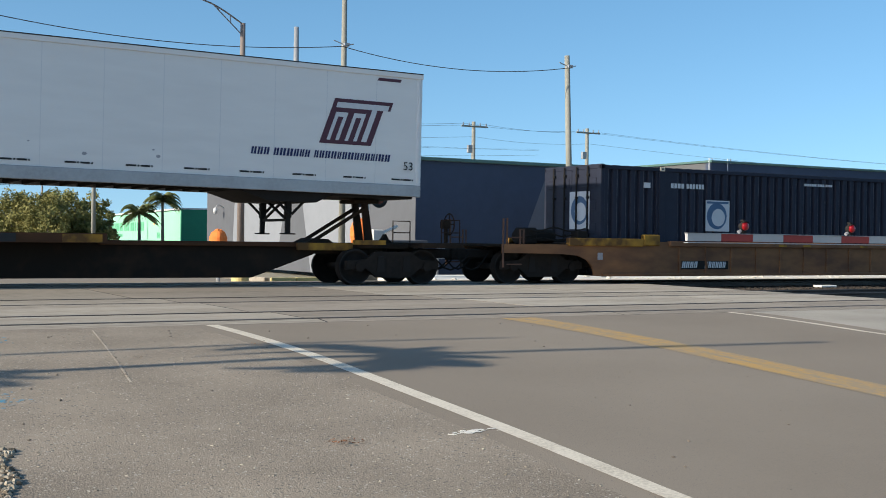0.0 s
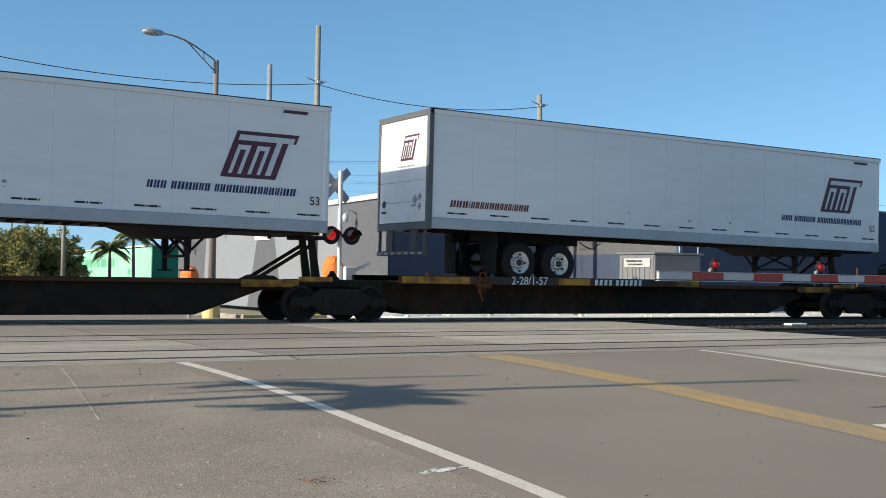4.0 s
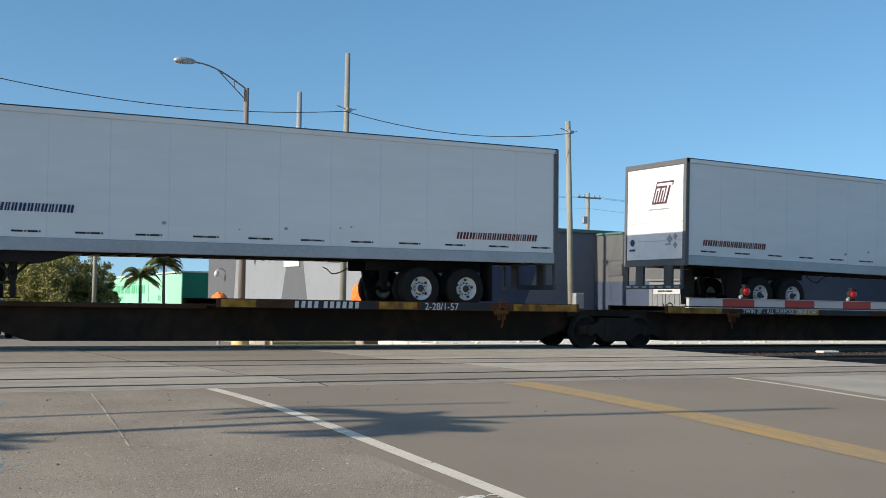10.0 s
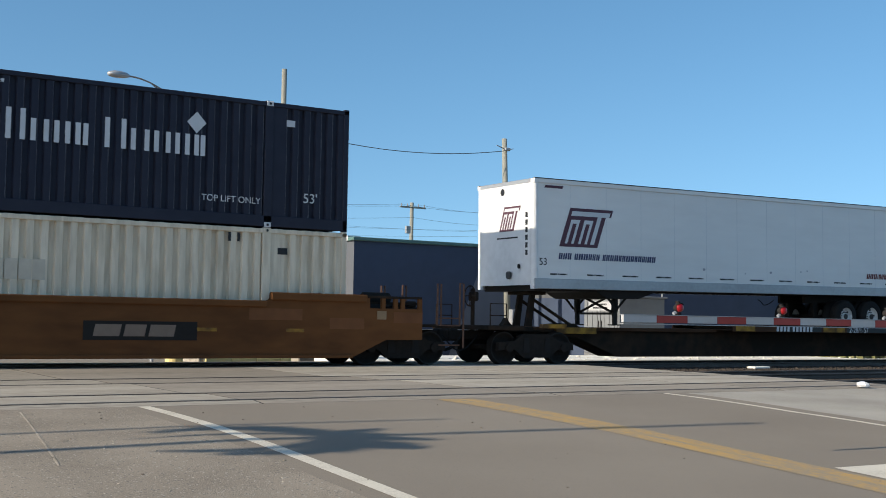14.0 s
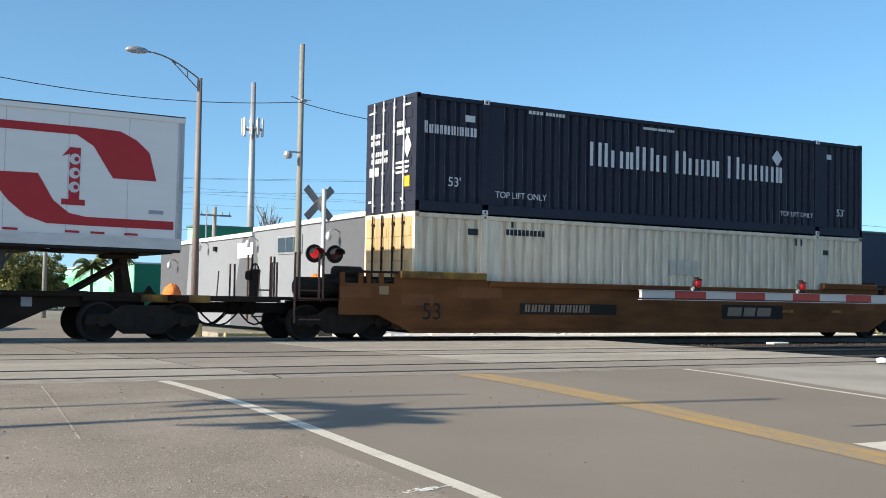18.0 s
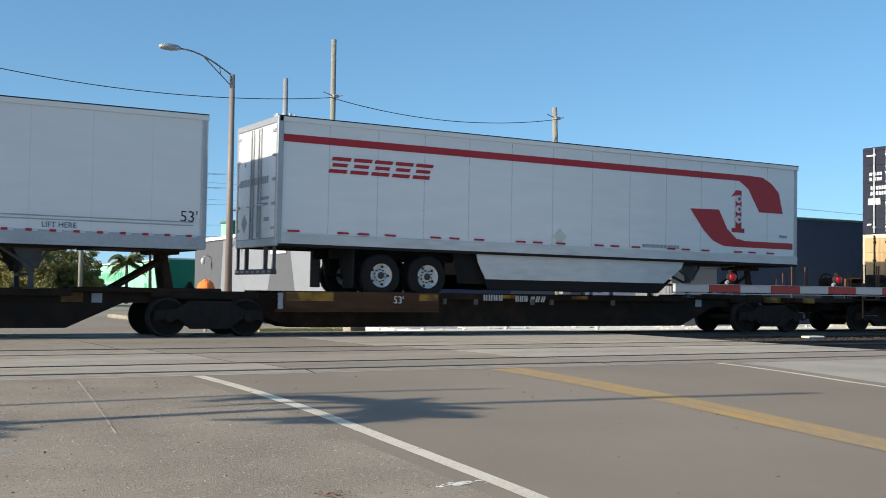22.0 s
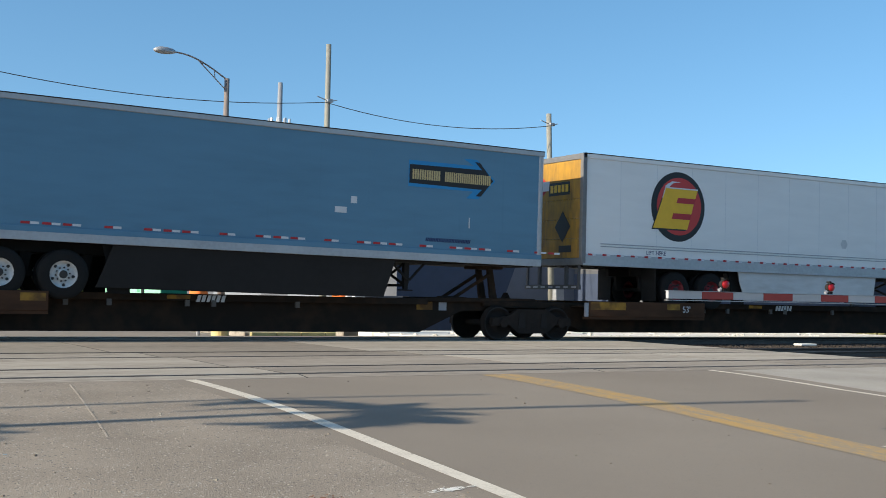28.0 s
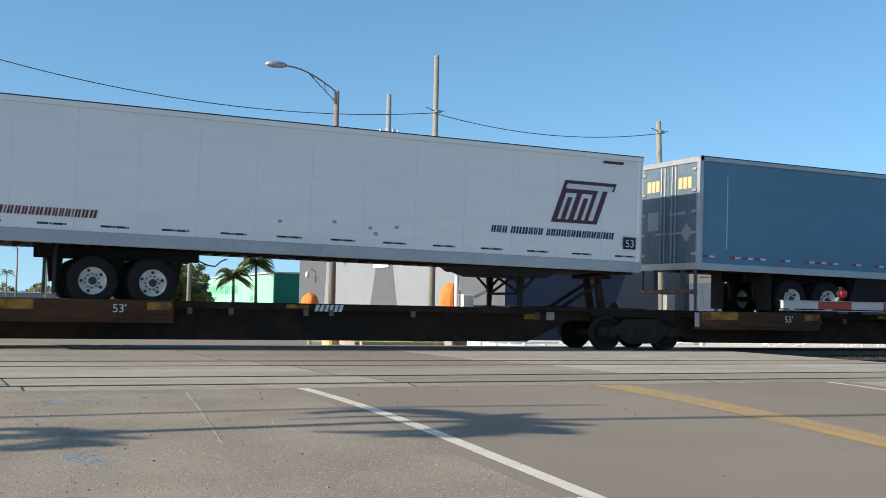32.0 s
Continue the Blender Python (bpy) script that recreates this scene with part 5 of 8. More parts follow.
# ---- railway cars ----
def rail_truck():
    """A two-axle railway truck, centred on x 0, wheels on z 0."""
    t = thing("rail_truck", "grimy black cast steel two-axle railway truck", "railway truck", "trucks under the train")
    for s in (-1, 1):
        bm = B()
        y0, y1 = (0.92, 1.06) if s > 0 else (-1.06, -0.92)
        prism(bm, [(-1.22, 0.36), (-1.2, 0.56), (-0.72, 0.60), (-0.45, 0.78), (0.45, 0.78), (0.72, 0.60), (1.2, 0.56), (1.22, 0.36), (0.70, 0.38), (0.42, 0.17), (-0.42, 0.17), (-0.70, 0.38)], y0, y1)
        f = part("side_frame", bm, TRUCKSTEEL, t, "cast side frame")
        for x in (-0.89, 0.89):
            bm = B()
            tube(bm, (x, y0 - 0.05 if s < 0 else y0, 0.43), (x, y1 if s < 0 else y1 + 0.05, 0.43), 0.115, n=14)
            part("axle_box", bm, TRUCKSTEEL, f)
        bm = B()
        for x in (-0.16, 0.0, 0.16):
            for k in range(7):
                tube(bm, (x, s * 1.0, 0.25 + 0.06 * k), (x, s * 1.0, 0.275 + 0.06 * k), 0.068, n=10)
        part("spring", bm, TRUCKSTEEL, f, "coil springs")
        bm = B()
        for x in (-0.34, 0.34):
            prism(bm, [(x - 0.11, 0.30), (x + 0.11, 0.30), (x + 0.07, 0.68), (x - 0.07, 0.68)], s * 1.065 - 0.012, s * 1.065 + 0.012)
        part("frame_window", bm, UNDER, f)
    bm = B()
    box(bm, -0.22, 0.22, -1.0, 1.0, 0.55, 0.76, 0.03)
    tube(bm, (0, 0, 0.7), (0, 0, 0.86), 0.3, n=16)
    part("bolster", bm, TRUCKSTEEL, t)
    for x in (-0.89, 0.89):
        ws = new("wheelset")
        ws.parent, ws.location = t, (x, 0, 0.42)
        bm = B()
        tube(bm, (0, -0.98, 0), (0, 0.98, 0), 0.08, n=12)
        part("axle", bm, TRUCKSTEEL, ws)
        for s in (-1, 1):
            bm = B()
            lathe(bm, [(0.0, s * 0.83), (0.13, s * 0.84), (0.16, s * 0.80), (0.34, s * 0.775), (0.36, s * 0.835), (0.418, s * 0.835), (0.424, s * 0.72), (0.45, s * 0.70), (0.45, s * 0.675), (0.36, s * 0.675), (0.14, s * 0.70), (0.0, s * 0.68)], 32)
            for k in range(6):
                a = k * math.tau / 6
                tube(bm, (0.25 * math.cos(a), s * 0.75, 0.25 * math.sin(a)), (0.25 * math.cos(a), s * 0.80, 0.25 * math.sin(a)), 0.03, n=6)
            part("wheel", bm, TRUCKSTEEL, ws, smooth=True)
            bm = B()
            lathe(bm, [(0.385, s * 0.838), (0.414, s * 0.838), (0.414, s * 0.842), (0.385, s * 0.842)], 32, caps=False)
            part("tread", bm, TREAD, ws, "polished wheel tread edge")
    return t


first = rail_truck()
trucks = []
for k, u in enumerate((36.2, 16.66, 12.42, -5.32, -23.98, -41.95, -46.0, -65.58, -70.35, -87.2, -104.9, -122.5, -139.9)):
    t = first if k == 0 else copy_thing(first, Matrix())
    trucks.append(t)
    moving.append((t, u, 0.0, 0.0, False))


def hitch(parent, x, lean, top, base, reach=1.32):
    """The stand that holds a trailer's kingpin; lean +1 props towards +x."""
    bm = B()
    for s in (-1, 1):
        prism(bm, [(x - 0.10 + 0.10 * lean, base), (x + 0.10 + 0.10 * lean, base), (x + 0.075 - 0.04 * lean, top - 0.05), (x - 0.075 - 0.04 * lean, top - 0.05)], s * 0.27 - 0.045, s * 0.27 + 0.045)
    box(bm, x - 0.32 - 0.05 * lean, x + 0.32 - 0.05 * lean, -0.46, 0.46, top - 0.09, top, 0.02)
    h = part("hitch", bm, CARBLACK, parent, "black folding trailer hitch")
    bm = B()
    for s in (-1, 1):
        tube(bm, (x - 0.05 * lean, s * 0.3, top - 0.22), (x - reach * lean, s * 0.3, base + 0.06), 0.045, n=8)
    prism(bm, [(x - (reach + 0.3) * lean, base - 0.02), (x - (reach - 0.45) * lean, base - 0.02), (x - (reach - 0.3) * lean, base + 0.08), (x - (reach + 0.05) * lean, base + 0.10)], -0.42, 0.42)
    part("hitch_strut", bm, CARBLACK, h, "diagonal hitch strut")
    bm = B()
    prism(bm, [(x + 0.45 * lean, base - 0.01), (x + 0.85 * lean, base - 0.01), (x + 0.72 * lean, base + 0.1), (x + 0.65 * lean, base + 0.22), (x + 0.58 * lean, base + 0.1)], -0.1, 0.1)
    part("hitch_lever", bm, CARBLACK, h)


def spine_car(label, left, right, lead, kind, nose, ends=(False, False)):
    """A spine platform between trucks at left and right (train metres); the hitch stands at the end that lead names."""
    span = right - left
    c = thing("spine_car", label, "railway car", "cars of the train")
    flip = -1 if lead < 0 else 1
    X = (lambda x: x) if flip > 0 else (lambda x: span - x)     # x from the wheel end

    def q(pts):
        return [(X(x), z) for x, z in pts]

    def bx(bm, x0, x1, *rest):
        a, b = sorted((X(x0), X(x1)))
        return box(bm, a, b, *rest)

    low = 0.165 if kind == "twin" else 0.18
    bm = B()
    prism(bm, q([(0.0, 0.72), (0.0, 0.97), (span, 0.97), (span, 0.72), (span - 1.75, 0.72), (span - (3.3 if kind == "twin" else 2.95), low), (2.1, low), (1.25, 0.5), (1.1, 0.72)]), -0.45, 0.45)
    part("centre_sill", bm, CARBLACK, c, "deep black fish-belly centre sill")
    if kind == "twin":
        d0, d1 = 1.42, 11.0
        bm = B()
        bx(bm, d0, d1, -1.24, 1.24, 0.95, 0.99)
        part("deck", bm, CARBLACK, c, "black steel deck")
        for s in (-1, 1):
            y0, y1 = (1.24, 1.29) if s > 0 else (-1.29, -1.24)
            bm = B()
            bx(bm, d0, d1, y0, y1, 0.92, 1.12, 0.008)
            e = part("deck_edge", bm, CARDECK, c, "weathered brown deck edge")
            bm = B()
            for x0, x1 in ((1.5, 3.4), (6.1, 7.1), (10.1, 10.9)):
                bx(bm, x0, x1, y0 - 0.004 * (s < 0), y1 + 0.004 * (s > 0), 0.935, 1.10)
            part("yellow_patch", bm, CARYELLOW, e, "faded yellow patch")
            if s < 0:
                bm = B()
                bx(bm, 4.1, 6.0, -1.298, -1.292, 0.93, 1.105)
                bx(bm, 7.2, 9.2, -1.298, -1.292, 0.93, 1.105)
                part("black_patch", bm, BLACK, e)
                a, b = sorted((X(4.2), X(5.9)))
                if nose == "B":
                    lettering("car_mark", "TWIN 28' - ALL PURPOSE SPINE CAR", 0.125, PALE, e, pose(X(4.15), -1.300, 0.955, 90, 0, 0))
                else:
                    lettering("car_mark", "2-28/1-57", 0.20 if nose == "A" else 0.165, PALE, e, pose(a + 0.42 * (nose == "A"), -1.300, 0.935, 90, 0, 0))
                    bm = B()
                    a, b = sorted((X(7.35), X(9.1)))
                    bars(bm, a - 0.1, 0.94, 0.15, (0.62,) * 4 + (0,) + (0.62,) * 6, pose(0, -1.300, 0, 90, 0, 0), 0.42, 0.1)
                    part("writing_bar", bm, PALE, e, "row of pale bars")
            bm = B()
            for q in (3.66, 3.81):
                bx(bm, q, q + 0.03, y0 - 0.06 * (s < 0), y1 + 0.06 * (s > 0), 0.70, 1.10, 0.008)
            tube(bm, (X(3.60), s * 1.32, 0.90), (X(3.90), s * 1.32, 0.90), 0.055, n=12)
            tube(bm, (X(3.90), s * 1.32, 0.90), (X(3.95), s * 1.32, 0.90), 0.085, n=14)
            path_tube(bm, [(X(3.75) + 0.10 * math.cos(k * math.tau / 12), s * 1.33, 1.12 + 0.10 * math.sin(k * math.tau / 12)) for k in range(12)], 0.018, 6)
            path_tube(bm, [(X(3.75), s * 1.30, 0.86), (X(3.72), s * 1.31, 0.66), (X(3.76), s * 1.31, 0.52)], 0.022, 6)
            part("tie_down_winch", bm, CARBROWN, c, "rusty tie-down winch")
        bm = B()
        bx(bm, d1, span - 0.2, -0.62, 0.62, 0.88, 0.98, 0.012)
        part("walkway", bm, CARDECK, c, "rusty brown sill top")
        bm = B()
        bx(bm, span - 2.3, span - 0.9, -0.72, -0.64, 0.80, 0.97, 0.008)
        bx(bm, span - 1.0, span - 0.2, -1.05, -0.9, 0.94, 1.05, 0.008)
        part("yellow_patch", bm, CARYELLOW, c, "faded yellow patch")
    else:
        d0, d1 = 1.62, 5.6
        bm = B()
        bx(bm, d0, d1, -1.24, 1.24, 0.86, 0.90)
        part("deck", bm, CARBLACK, c, "black steel wheel platform")
        for s in (-1, 1):
            y0, y1 = (1.24, 1.30) if s > 0 else (-1.30, -1.24)
            bm = B()
            bx(bm, d0, d1, y0, y1, 0.62, 1.02, 0.008)
            bx(bm, d0 - 0.2, d1, y0 + 0.02, y1 - 0.02, 0.55, 0.62)
            e = part("deck_edge", bm, CARDECK, c, "weathered brown platform edge")
            bm = B()
            bx(bm, d0 + 0.05, d0 + 1.2, y0 - 0.004 * (s < 0), y1 + 0.004 * (s > 0), 0.80, 1.0)
            bx(bm, *((d1 - 1.35, d1 - 0.9) if nose == "E" else (d1 - 0.55, d1 - 0.05)), y0 - 0.004 * (s < 0), y1 + 0.004 * (s > 0), 0.82, 0.98)
            part("yellow_patch", bm, CARYELLOW, e, "faded yellow patch")
            if s < 0:
                lettering("car_mark", "53'", 0.17, PALE, e, pose(X(d1 - (0.82 if nose == "E" else 1.25)), -1.308, 0.76, 90, 0, 0))
            bm = B()
            box(bm, X(d0 - 0.13), X(d0 - 0.03), y0, y1, 0.62, 0.98)
            part("end_plate", bm, FADED, c, "dull grey end plate")
            bm = B()
            bx(bm, d1, span - 2.9, s * 0.72 - 0.03, s * 0.72 + 0.03, 0.86, 1.01, 0.008)
            part("side_rail", bm, CARBLACK, c, "black side rail")
            bm = B()
            for x in {"K": (7.7, 9.9), "E": (7.8,)}.get(nose, (8.2,)):
                bx(bm, x, x + 0.52, s * 0.752 - 0.002, s * 0.752 + 0.002, 0.90, 0.985)
            bx(bm, *((span - 3.05, span - 2.6, s * 0.453 - 0.004, s * 0.453 + 0.004, 0.73, 0.93) if nose != "K" else (span + 0.26, span + 0.58, s * 0.766 - 0.004, s * 0.766 + 0.004, 0.85, 1.0)))
            part("yellow_patch", bm, CARYELLOW, c, "small yellow patch")
            bm = B()
            for x in (6.0, 6.9, 8.6, 9.2, 11.2):
                bx(bm, x, x + 0.1, s * 0.76 - 0.03, s * 0.76 + 0.03, 0.74, 0.88)
            part("bracket", bm, mat("dull_bracket_paint", (0.13, 0.12, 0.11), 0.8, grain=9), c)
        bm = B()
        a = X(8.85)
        fp = pose(0, -0.757, 0, 90, 0, 0)
        if nose == "K":
            bars(bm, X(7.18), 0.84, 0.15, (0.75,) * 4, fp, 0.25, thin=True)
            bars(bm, X(8.14), 0.82, 0.15, (0.68,) * 3, fp, 0.2, thin=True)
            bars(bm, X(8.58), 0.81, 0.15, (0.75,) * 3, fp, 0.35, 0.3, thin=True)
        else:
            bars(bm, a, 0.84, 0.15, (1.3, 1.2, 1.3), fp, 0.25, 0.3, thin=True)
        part("writing_bar", bm, PALE, c, "row of pale bars")
        bm = B()
        bx(bm, span - 2.9, span + 0.4, -0.60, 0.60, 0.94, 1.05, 0.02)
        part("end_beam", bm, CARBLACK, c)
        if nose == "K":
            bm = B()
            bx(bm, span + 0.06, span + 0.76, -0.76, 0.76, 0.84, 1.01, 0.01)
            bx(bm, span + 0.88, span + 1.36, -1.37, 1.37, 0.85, 1.01, 0.01)
            part("end_ledge", bm, CAREDGE, c, "brown steel end ledge")
        bm = B()
        bx(bm, span - 2.42, span - 2.2, -0.458, -0.449, 0.72, 0.92)
        part("pale_plate", bm, FADED, c, "pale data plate")
    hitch(c, X(span - (0.38 if kind == "twin" else {"K": 0.24}.get(nose, 0.80))), flip, {"B": 2.02, "C": 1.93}.get(nose, 1.88 if kind == "single" else 2.02), 0.98, 1.1 if kind == "single" else 1.32)
    bm = B()
    bx(bm, -0.75, 1.3, -0.62, 0.62, 0.80, 0.99, 0.02)
    bx(bm, span - 1.2, span + 0.75, -0.62, 0.62, 0.84, 0.97, 0.02)
    part("articulation", bm, CARBLACK, c, "black connector over the truck")
    # coupler, platform and hand brake at an outer end
    for outer, sx in zip(ends, (-1, 1)):
        if outer:
            x0 = span if sx > 0 else 0.0
            off = 0.58 if nose == "K" else 0.0

            def ex(bm, a, b, *rest):
                p, r = sorted((x0 + sx * a, x0 + sx * b))
                return box(bm, p, r, *rest)
            bm = B()
            ex(bm, 0.6, 1.75 + 2.2 * off, -1.35, 1.35, 0.88, 1.0, 0.02)
            part("end_platform", bm, CARBLACK, c, "grimy black end platform")
            bm = B()
            ex(bm, 0.7, 2.35, -0.13, 0.13, 0.62, 0.86, 0.03)
            ex(bm, 2.2, 2.5, -0.2, 0.16, 0.58, 0.9, 0.05)
            part("coupler", bm, TRUCKSTEEL, c, "steel knuckle coupler")
            for y in (-1.3, 1.3):
                bm = B()
                pts = [(x0 + sx * a, y, z) for a, z in ((1.65 + off, 0.98), (1.65 + off, 1.55), (1.15 + off, 1.55), (1.15 + off, 0.98))]
                if nose == "K":
                    path_tube(bm, [(x0 + sx * a, y, z) for a, z in ((2.93, 0.98), (2.93, 1.78), (2.81, 1.78), (2.81, 0.98))], 0.024)
                    path_tube(bm, [(x0 + sx * a, y, z) for a, z in ((2.48, 0.98), (2.52, 1.6))], 0.016)
                else:
                    path_tube(bm, pts, 0.018)
                    path_tube(bm, [(x0 + sx * 1.65, y, 1.25), (x0 + sx * 1.15, y, 1.25)], 0.014)
                part("hand_rail", bm, GRABIRON if nose == "K" else CARBLACK, c, "thin steel grab rail")
            bm = B()
            lathe(bm, [(0.26, -0.02), (0.28, 0.0), (0.26, 0.02), (0.24, 0.0), (0.26, -0.02)], 20, "x", caps=False)
            for k in range(4):
                a = k * math.tau / 4
                tube(bm, (0, 0, 0), (0, 0.25 * math.cos(a), 0.25 * math.sin(a)), 0.015, n=6)
            hw = part("brake_wheel", bm, CARBLACK, c, "round hand brake wheel")
            tall = {"A": 0.62, "K": 0.66}.get(nose, 1.0)
            off *= 1.6
            hw.location = (x0 + sx * (1.78 + off), -0.55, 1.0 + 0.75 * tall)
            bm = B()
            ex(bm, 1.66 + off, 1.72 + off, -0.62 - 0.3 * (off > 0), -0.48, 0.98, 1.0 + 0.95 * tall, 0.02)
            ex(bm, 1.58 + off, 1.76 + off, -0.68, -0.42, 0.92 + 0.7 * tall, 1.06 + 0.8 * tall, 0.03)
            part("brake_stand", bm, CARBLACK, c, "black hand brake stand")
            bm = B()
            for y in (-0.35, 0.3, 0.45):
                path_tube(bm, [(x0 + sx * (1.4 + 0.18 * k), y, 0.75 - 0.42 * math.sin(k * math.pi / 6)) for k in range(7)], 0.022)
            part("brake_hose", bm, RUBBER, c, "hanging black brake hose")
    moving.append((c, left, 0.0, 0.0, False))
    return c


SC = "long low spine car with black sill and brown deck edge"
spine_car(SC, -5.32, 12.42, 1, "twin", "A", (False, True))
spine_car(SC, -23.98, -5.32, 1, "twin", "B")
spine_car(SC, -41.95, -23.98, -1, "twin", "C", (True, False))
SD = "low black spine car with brown wheel platform, yellow patches"
spine_car(SD, -87.2, -70.35, 1, "single", "K", (False, True))
spine_car(SD, -104.9, -87.2, 1, "single", "E")
spine_car(SD, -122.5, -104.9, 1, "single", "W")
spine_car(SD, -139.9, -122.5, 1, "single", "D")


def well_car(label, left, right, top, raised, paint):
    """A well car between its trucks; top: height of the side sill."""
    c = thing("well_car", label, "railway car", "cars of the train")
    span = right - left
    mid = span / 2
    for s in (-1, 1):
        y0, y1 = (1.36, 1.44) if s > 0 else (-1.44, -1.36)
        bm = B()
        h, cut = 9.2, (0.30 if top > 1.3 else 0.12)
        low_end = [(-0.78, 0.20), (-0.72, 0.42), (-0.57, 0.60), (-0.27, 0.72), (0.2, 0.76), (2.0, 0.78), (2.0, 1.0), (0.1, 1.0), (-0.1, top), (-3.4, top)]
        tail = [(-1.0, 0.20), (-0.4, 0.5), (-0.4, raised), (-2.9, raised), (-3.2, top)]
        if s > 0 and top > 1.3:
            prism(bm, [(mid - h - q, z) for q, z in tail] + [(mid + h + q, z) for q, z in reversed(tail)], y0, y1)
        else:
            prism(bm, [(mid - h - q, z) for q, z in low_end] + [(mid + h + q, z) for q, z in reversed(low_end)] if top < 1.3 else [(mid - h + 1.0, 0.20), (mid - h + 0.1, 0.62), (mid - h - 0.9, 0.62), (mid - h - 0.9, raised - cut), (mid - h + 0.62, raised - cut), (mid - h + 0.62, raised), (mid - h + 2.9, raised), (mid - h + 3.2, top), (mid + h - 3.2, top), (mid + h - 2.9, raised), (mid + h - 0.62, raised), (mid + h - 0.62, raised - cut), (mid + h + 0.9, raised - cut), (mid + h + 0.9, 0.62), (mid + h - 0.1, 0.62), (mid + h - 1.0, 0.20)], y0, y1)
        sd = part("side", bm, paint, c, "weathered brown steel side")
        bm = B()
        a, b = (-1.52, -1.36) if s < 0 else (1.36, 1.52)
        box(bm, mid - h + 3.2, mid + h - 3.2, a, b, top - 0.12, top + 0.02, 0.015)
        box(bm, mid - h + 1.0, mid + h - 1.0, a + 0.03, b - 0.03, 0.19, 0.27, 0.015)
        part("chord", bm, paint, sd)
        bm = B()
        for k in range(12):
            x = mid - 5.62 + k * 0.92
            box(bm, x - 0.035, x + 0.035, a + 0.045 if s < 0 else 1.44, -1.44 if s < 0 else b - 0.045, 0.27, top - 0.09)
        if top < 1.3:
            part("side_rib", bm, paint, sd, "vertical stiffening rib")
        else:
            bm.free()
        for sx in (-1, 1):
            bm = B()
            xa, xb = sorted((mid + sx * (h - (3.1 if top > 1.3 else 2.3)), mid + sx * (h - (0.66 if top > 1.3 else -0.08))))
            box(bm, xa, xb, a, b, raised - (0.16 if top > 1.3 else 0.19), raised + 0.015, 0.02)
            part("raised_edge", bm, CARYELLOW if top < 1.3 else CAREDGE if sx < 0 else paint, sd, "faded yellow raised edge" if top < 1.3 else "dull raised edge")
            if top < 1.3:
                bm = B()
                xa, xb = sorted((mid + sx * (h - 2.86), mid + sx * (h - 2.31)))
                box(bm, xa, xb, a, b, raised - 0.17, raised + 0.13, 0.03)
                part("corner_block", bm, CARYELLOW, sd, "yellow corner block")
                bm = B()
                xa, xb = sorted((mid + sx * (h - 1.02), mid + sx * (h - 0.86)))
                box(bm, xa, xb, y0 - 0.006, y1 + 0.006, 0.62, 0.80)
                part("side_plate", bm, FADED, sd, "small grey plate")
            if top > 1.3 and s < 0:
                bm = B()
                xa, xb = sorted((mid + sx * (h - 0.62), mid + sx * (h + 0.88)))
                box(bm, xa, xb, y0 - 0.02, y1 + 0.02, raised - 0.06, raised - 0.005, 0.01)
                part("end_cap_rail", bm, CARBLACK, sd, "dark rail over the end openings")
                for q in (-0.60, -0.18, 0.16, 0.36, 0.84):
                    bm = B()
                    box(bm, mid + sx * (h + q) - 0.05, mid + sx * (h + q) + 0.05, y0, y1, raised - cut, raised - 0.055)
                    part("end_post", bm, paint, sd, "short post between the end openings")
            bm = B()
            for q, z, w in ((0.1, 1.02, 0.8), (-1.6, 0.86, 0.9), (-3.6, 1.05, 1.3)):
                if top > 1.3 and s < 0:
                    xa, xb = sorted((mid + sx * (h + q), mid + sx * (h + q + w)))
                    box(bm, xa, xb, y0 - 0.003, y1 + 0.003, z, z + 0.26)
            if top > 1.3 and s < 0:
                part("repaint_patch", bm, PATCH_BROWN, sd, "lighter brown repainted patch")
            else:
                bm.free()
        if s < 0:
            bm = B()
            box(bm, mid - 5.05, mid - 1.9, -1.448, -1.441, 0.66, 0.94) if top > 1.3 else box(bm, mid - 5.62, mid - 3.9, -1.448, -1.441, 0.37, 0.60)
            box(bm, mid + 1.95, mid + 4.4, -1.448, -1.441, 0.58, 0.98) if top > 1.3 else None
            part("black_patch", bm, UNDER, sd)
            bm = B()
            fp = pose(0, -1.450, 0, 90, 0, 0)
            if top > 1.3:
                bars(bm, mid - 4.9, 0.72, 0.19, (0.8,) * 4 + (0,) + (0.75,) * 6, fp, 0.3, 0.12, thin=True)
                bars(bm, mid + 2.15, 0.66, 0.25, (2.2, 1.8, 2.2), fp, 0.35, 0.2)
            else:
                bars(bm, mid - 5.55, 0.41, 0.17, (0.62,) * 4, fp, 0.2, 0.2, thin=True)
                bars(bm, mid - 4.75, 0.41, 0.17, (0.55,) * 6, fp, 0.2, 0.2, thin=True)
            part("writing_bar", bm, PALE if top < 1.3 else mat("dulled_white_film", (0.22, 0.16, 0.12), 0.7, grain=9), sd, "row of pale bars")
            if top > 1.3:
                lettering("car_mark", "53", 0.40, UNDER, sd, pose(mid - 7.92, -1.446, 0.52, 90, 0, 0))
            bm = B()
            for x in (4.4, 6.5) if top > 1.3 else (-2.07, -1.12, 1.2, 4.4):
                box(bm, mid + x, mid + x + (0.45 if top > 1.3 else 0.30), -1.449 - 0.076 * (top < 1.3), -1.441, 0.78 if top > 1.3 else 1.0, 0.86 if top > 1.3 else 1.07)
            part("yellow_patch", bm, CARYELLOW, sd, "faded yellow patch")
    bm = B()
    box(bm, mid - 8.2, mid + 8.2, -1.36, 1.36, 0.19, 0.23)
    part("well_floor", bm, CARBLACK, c)
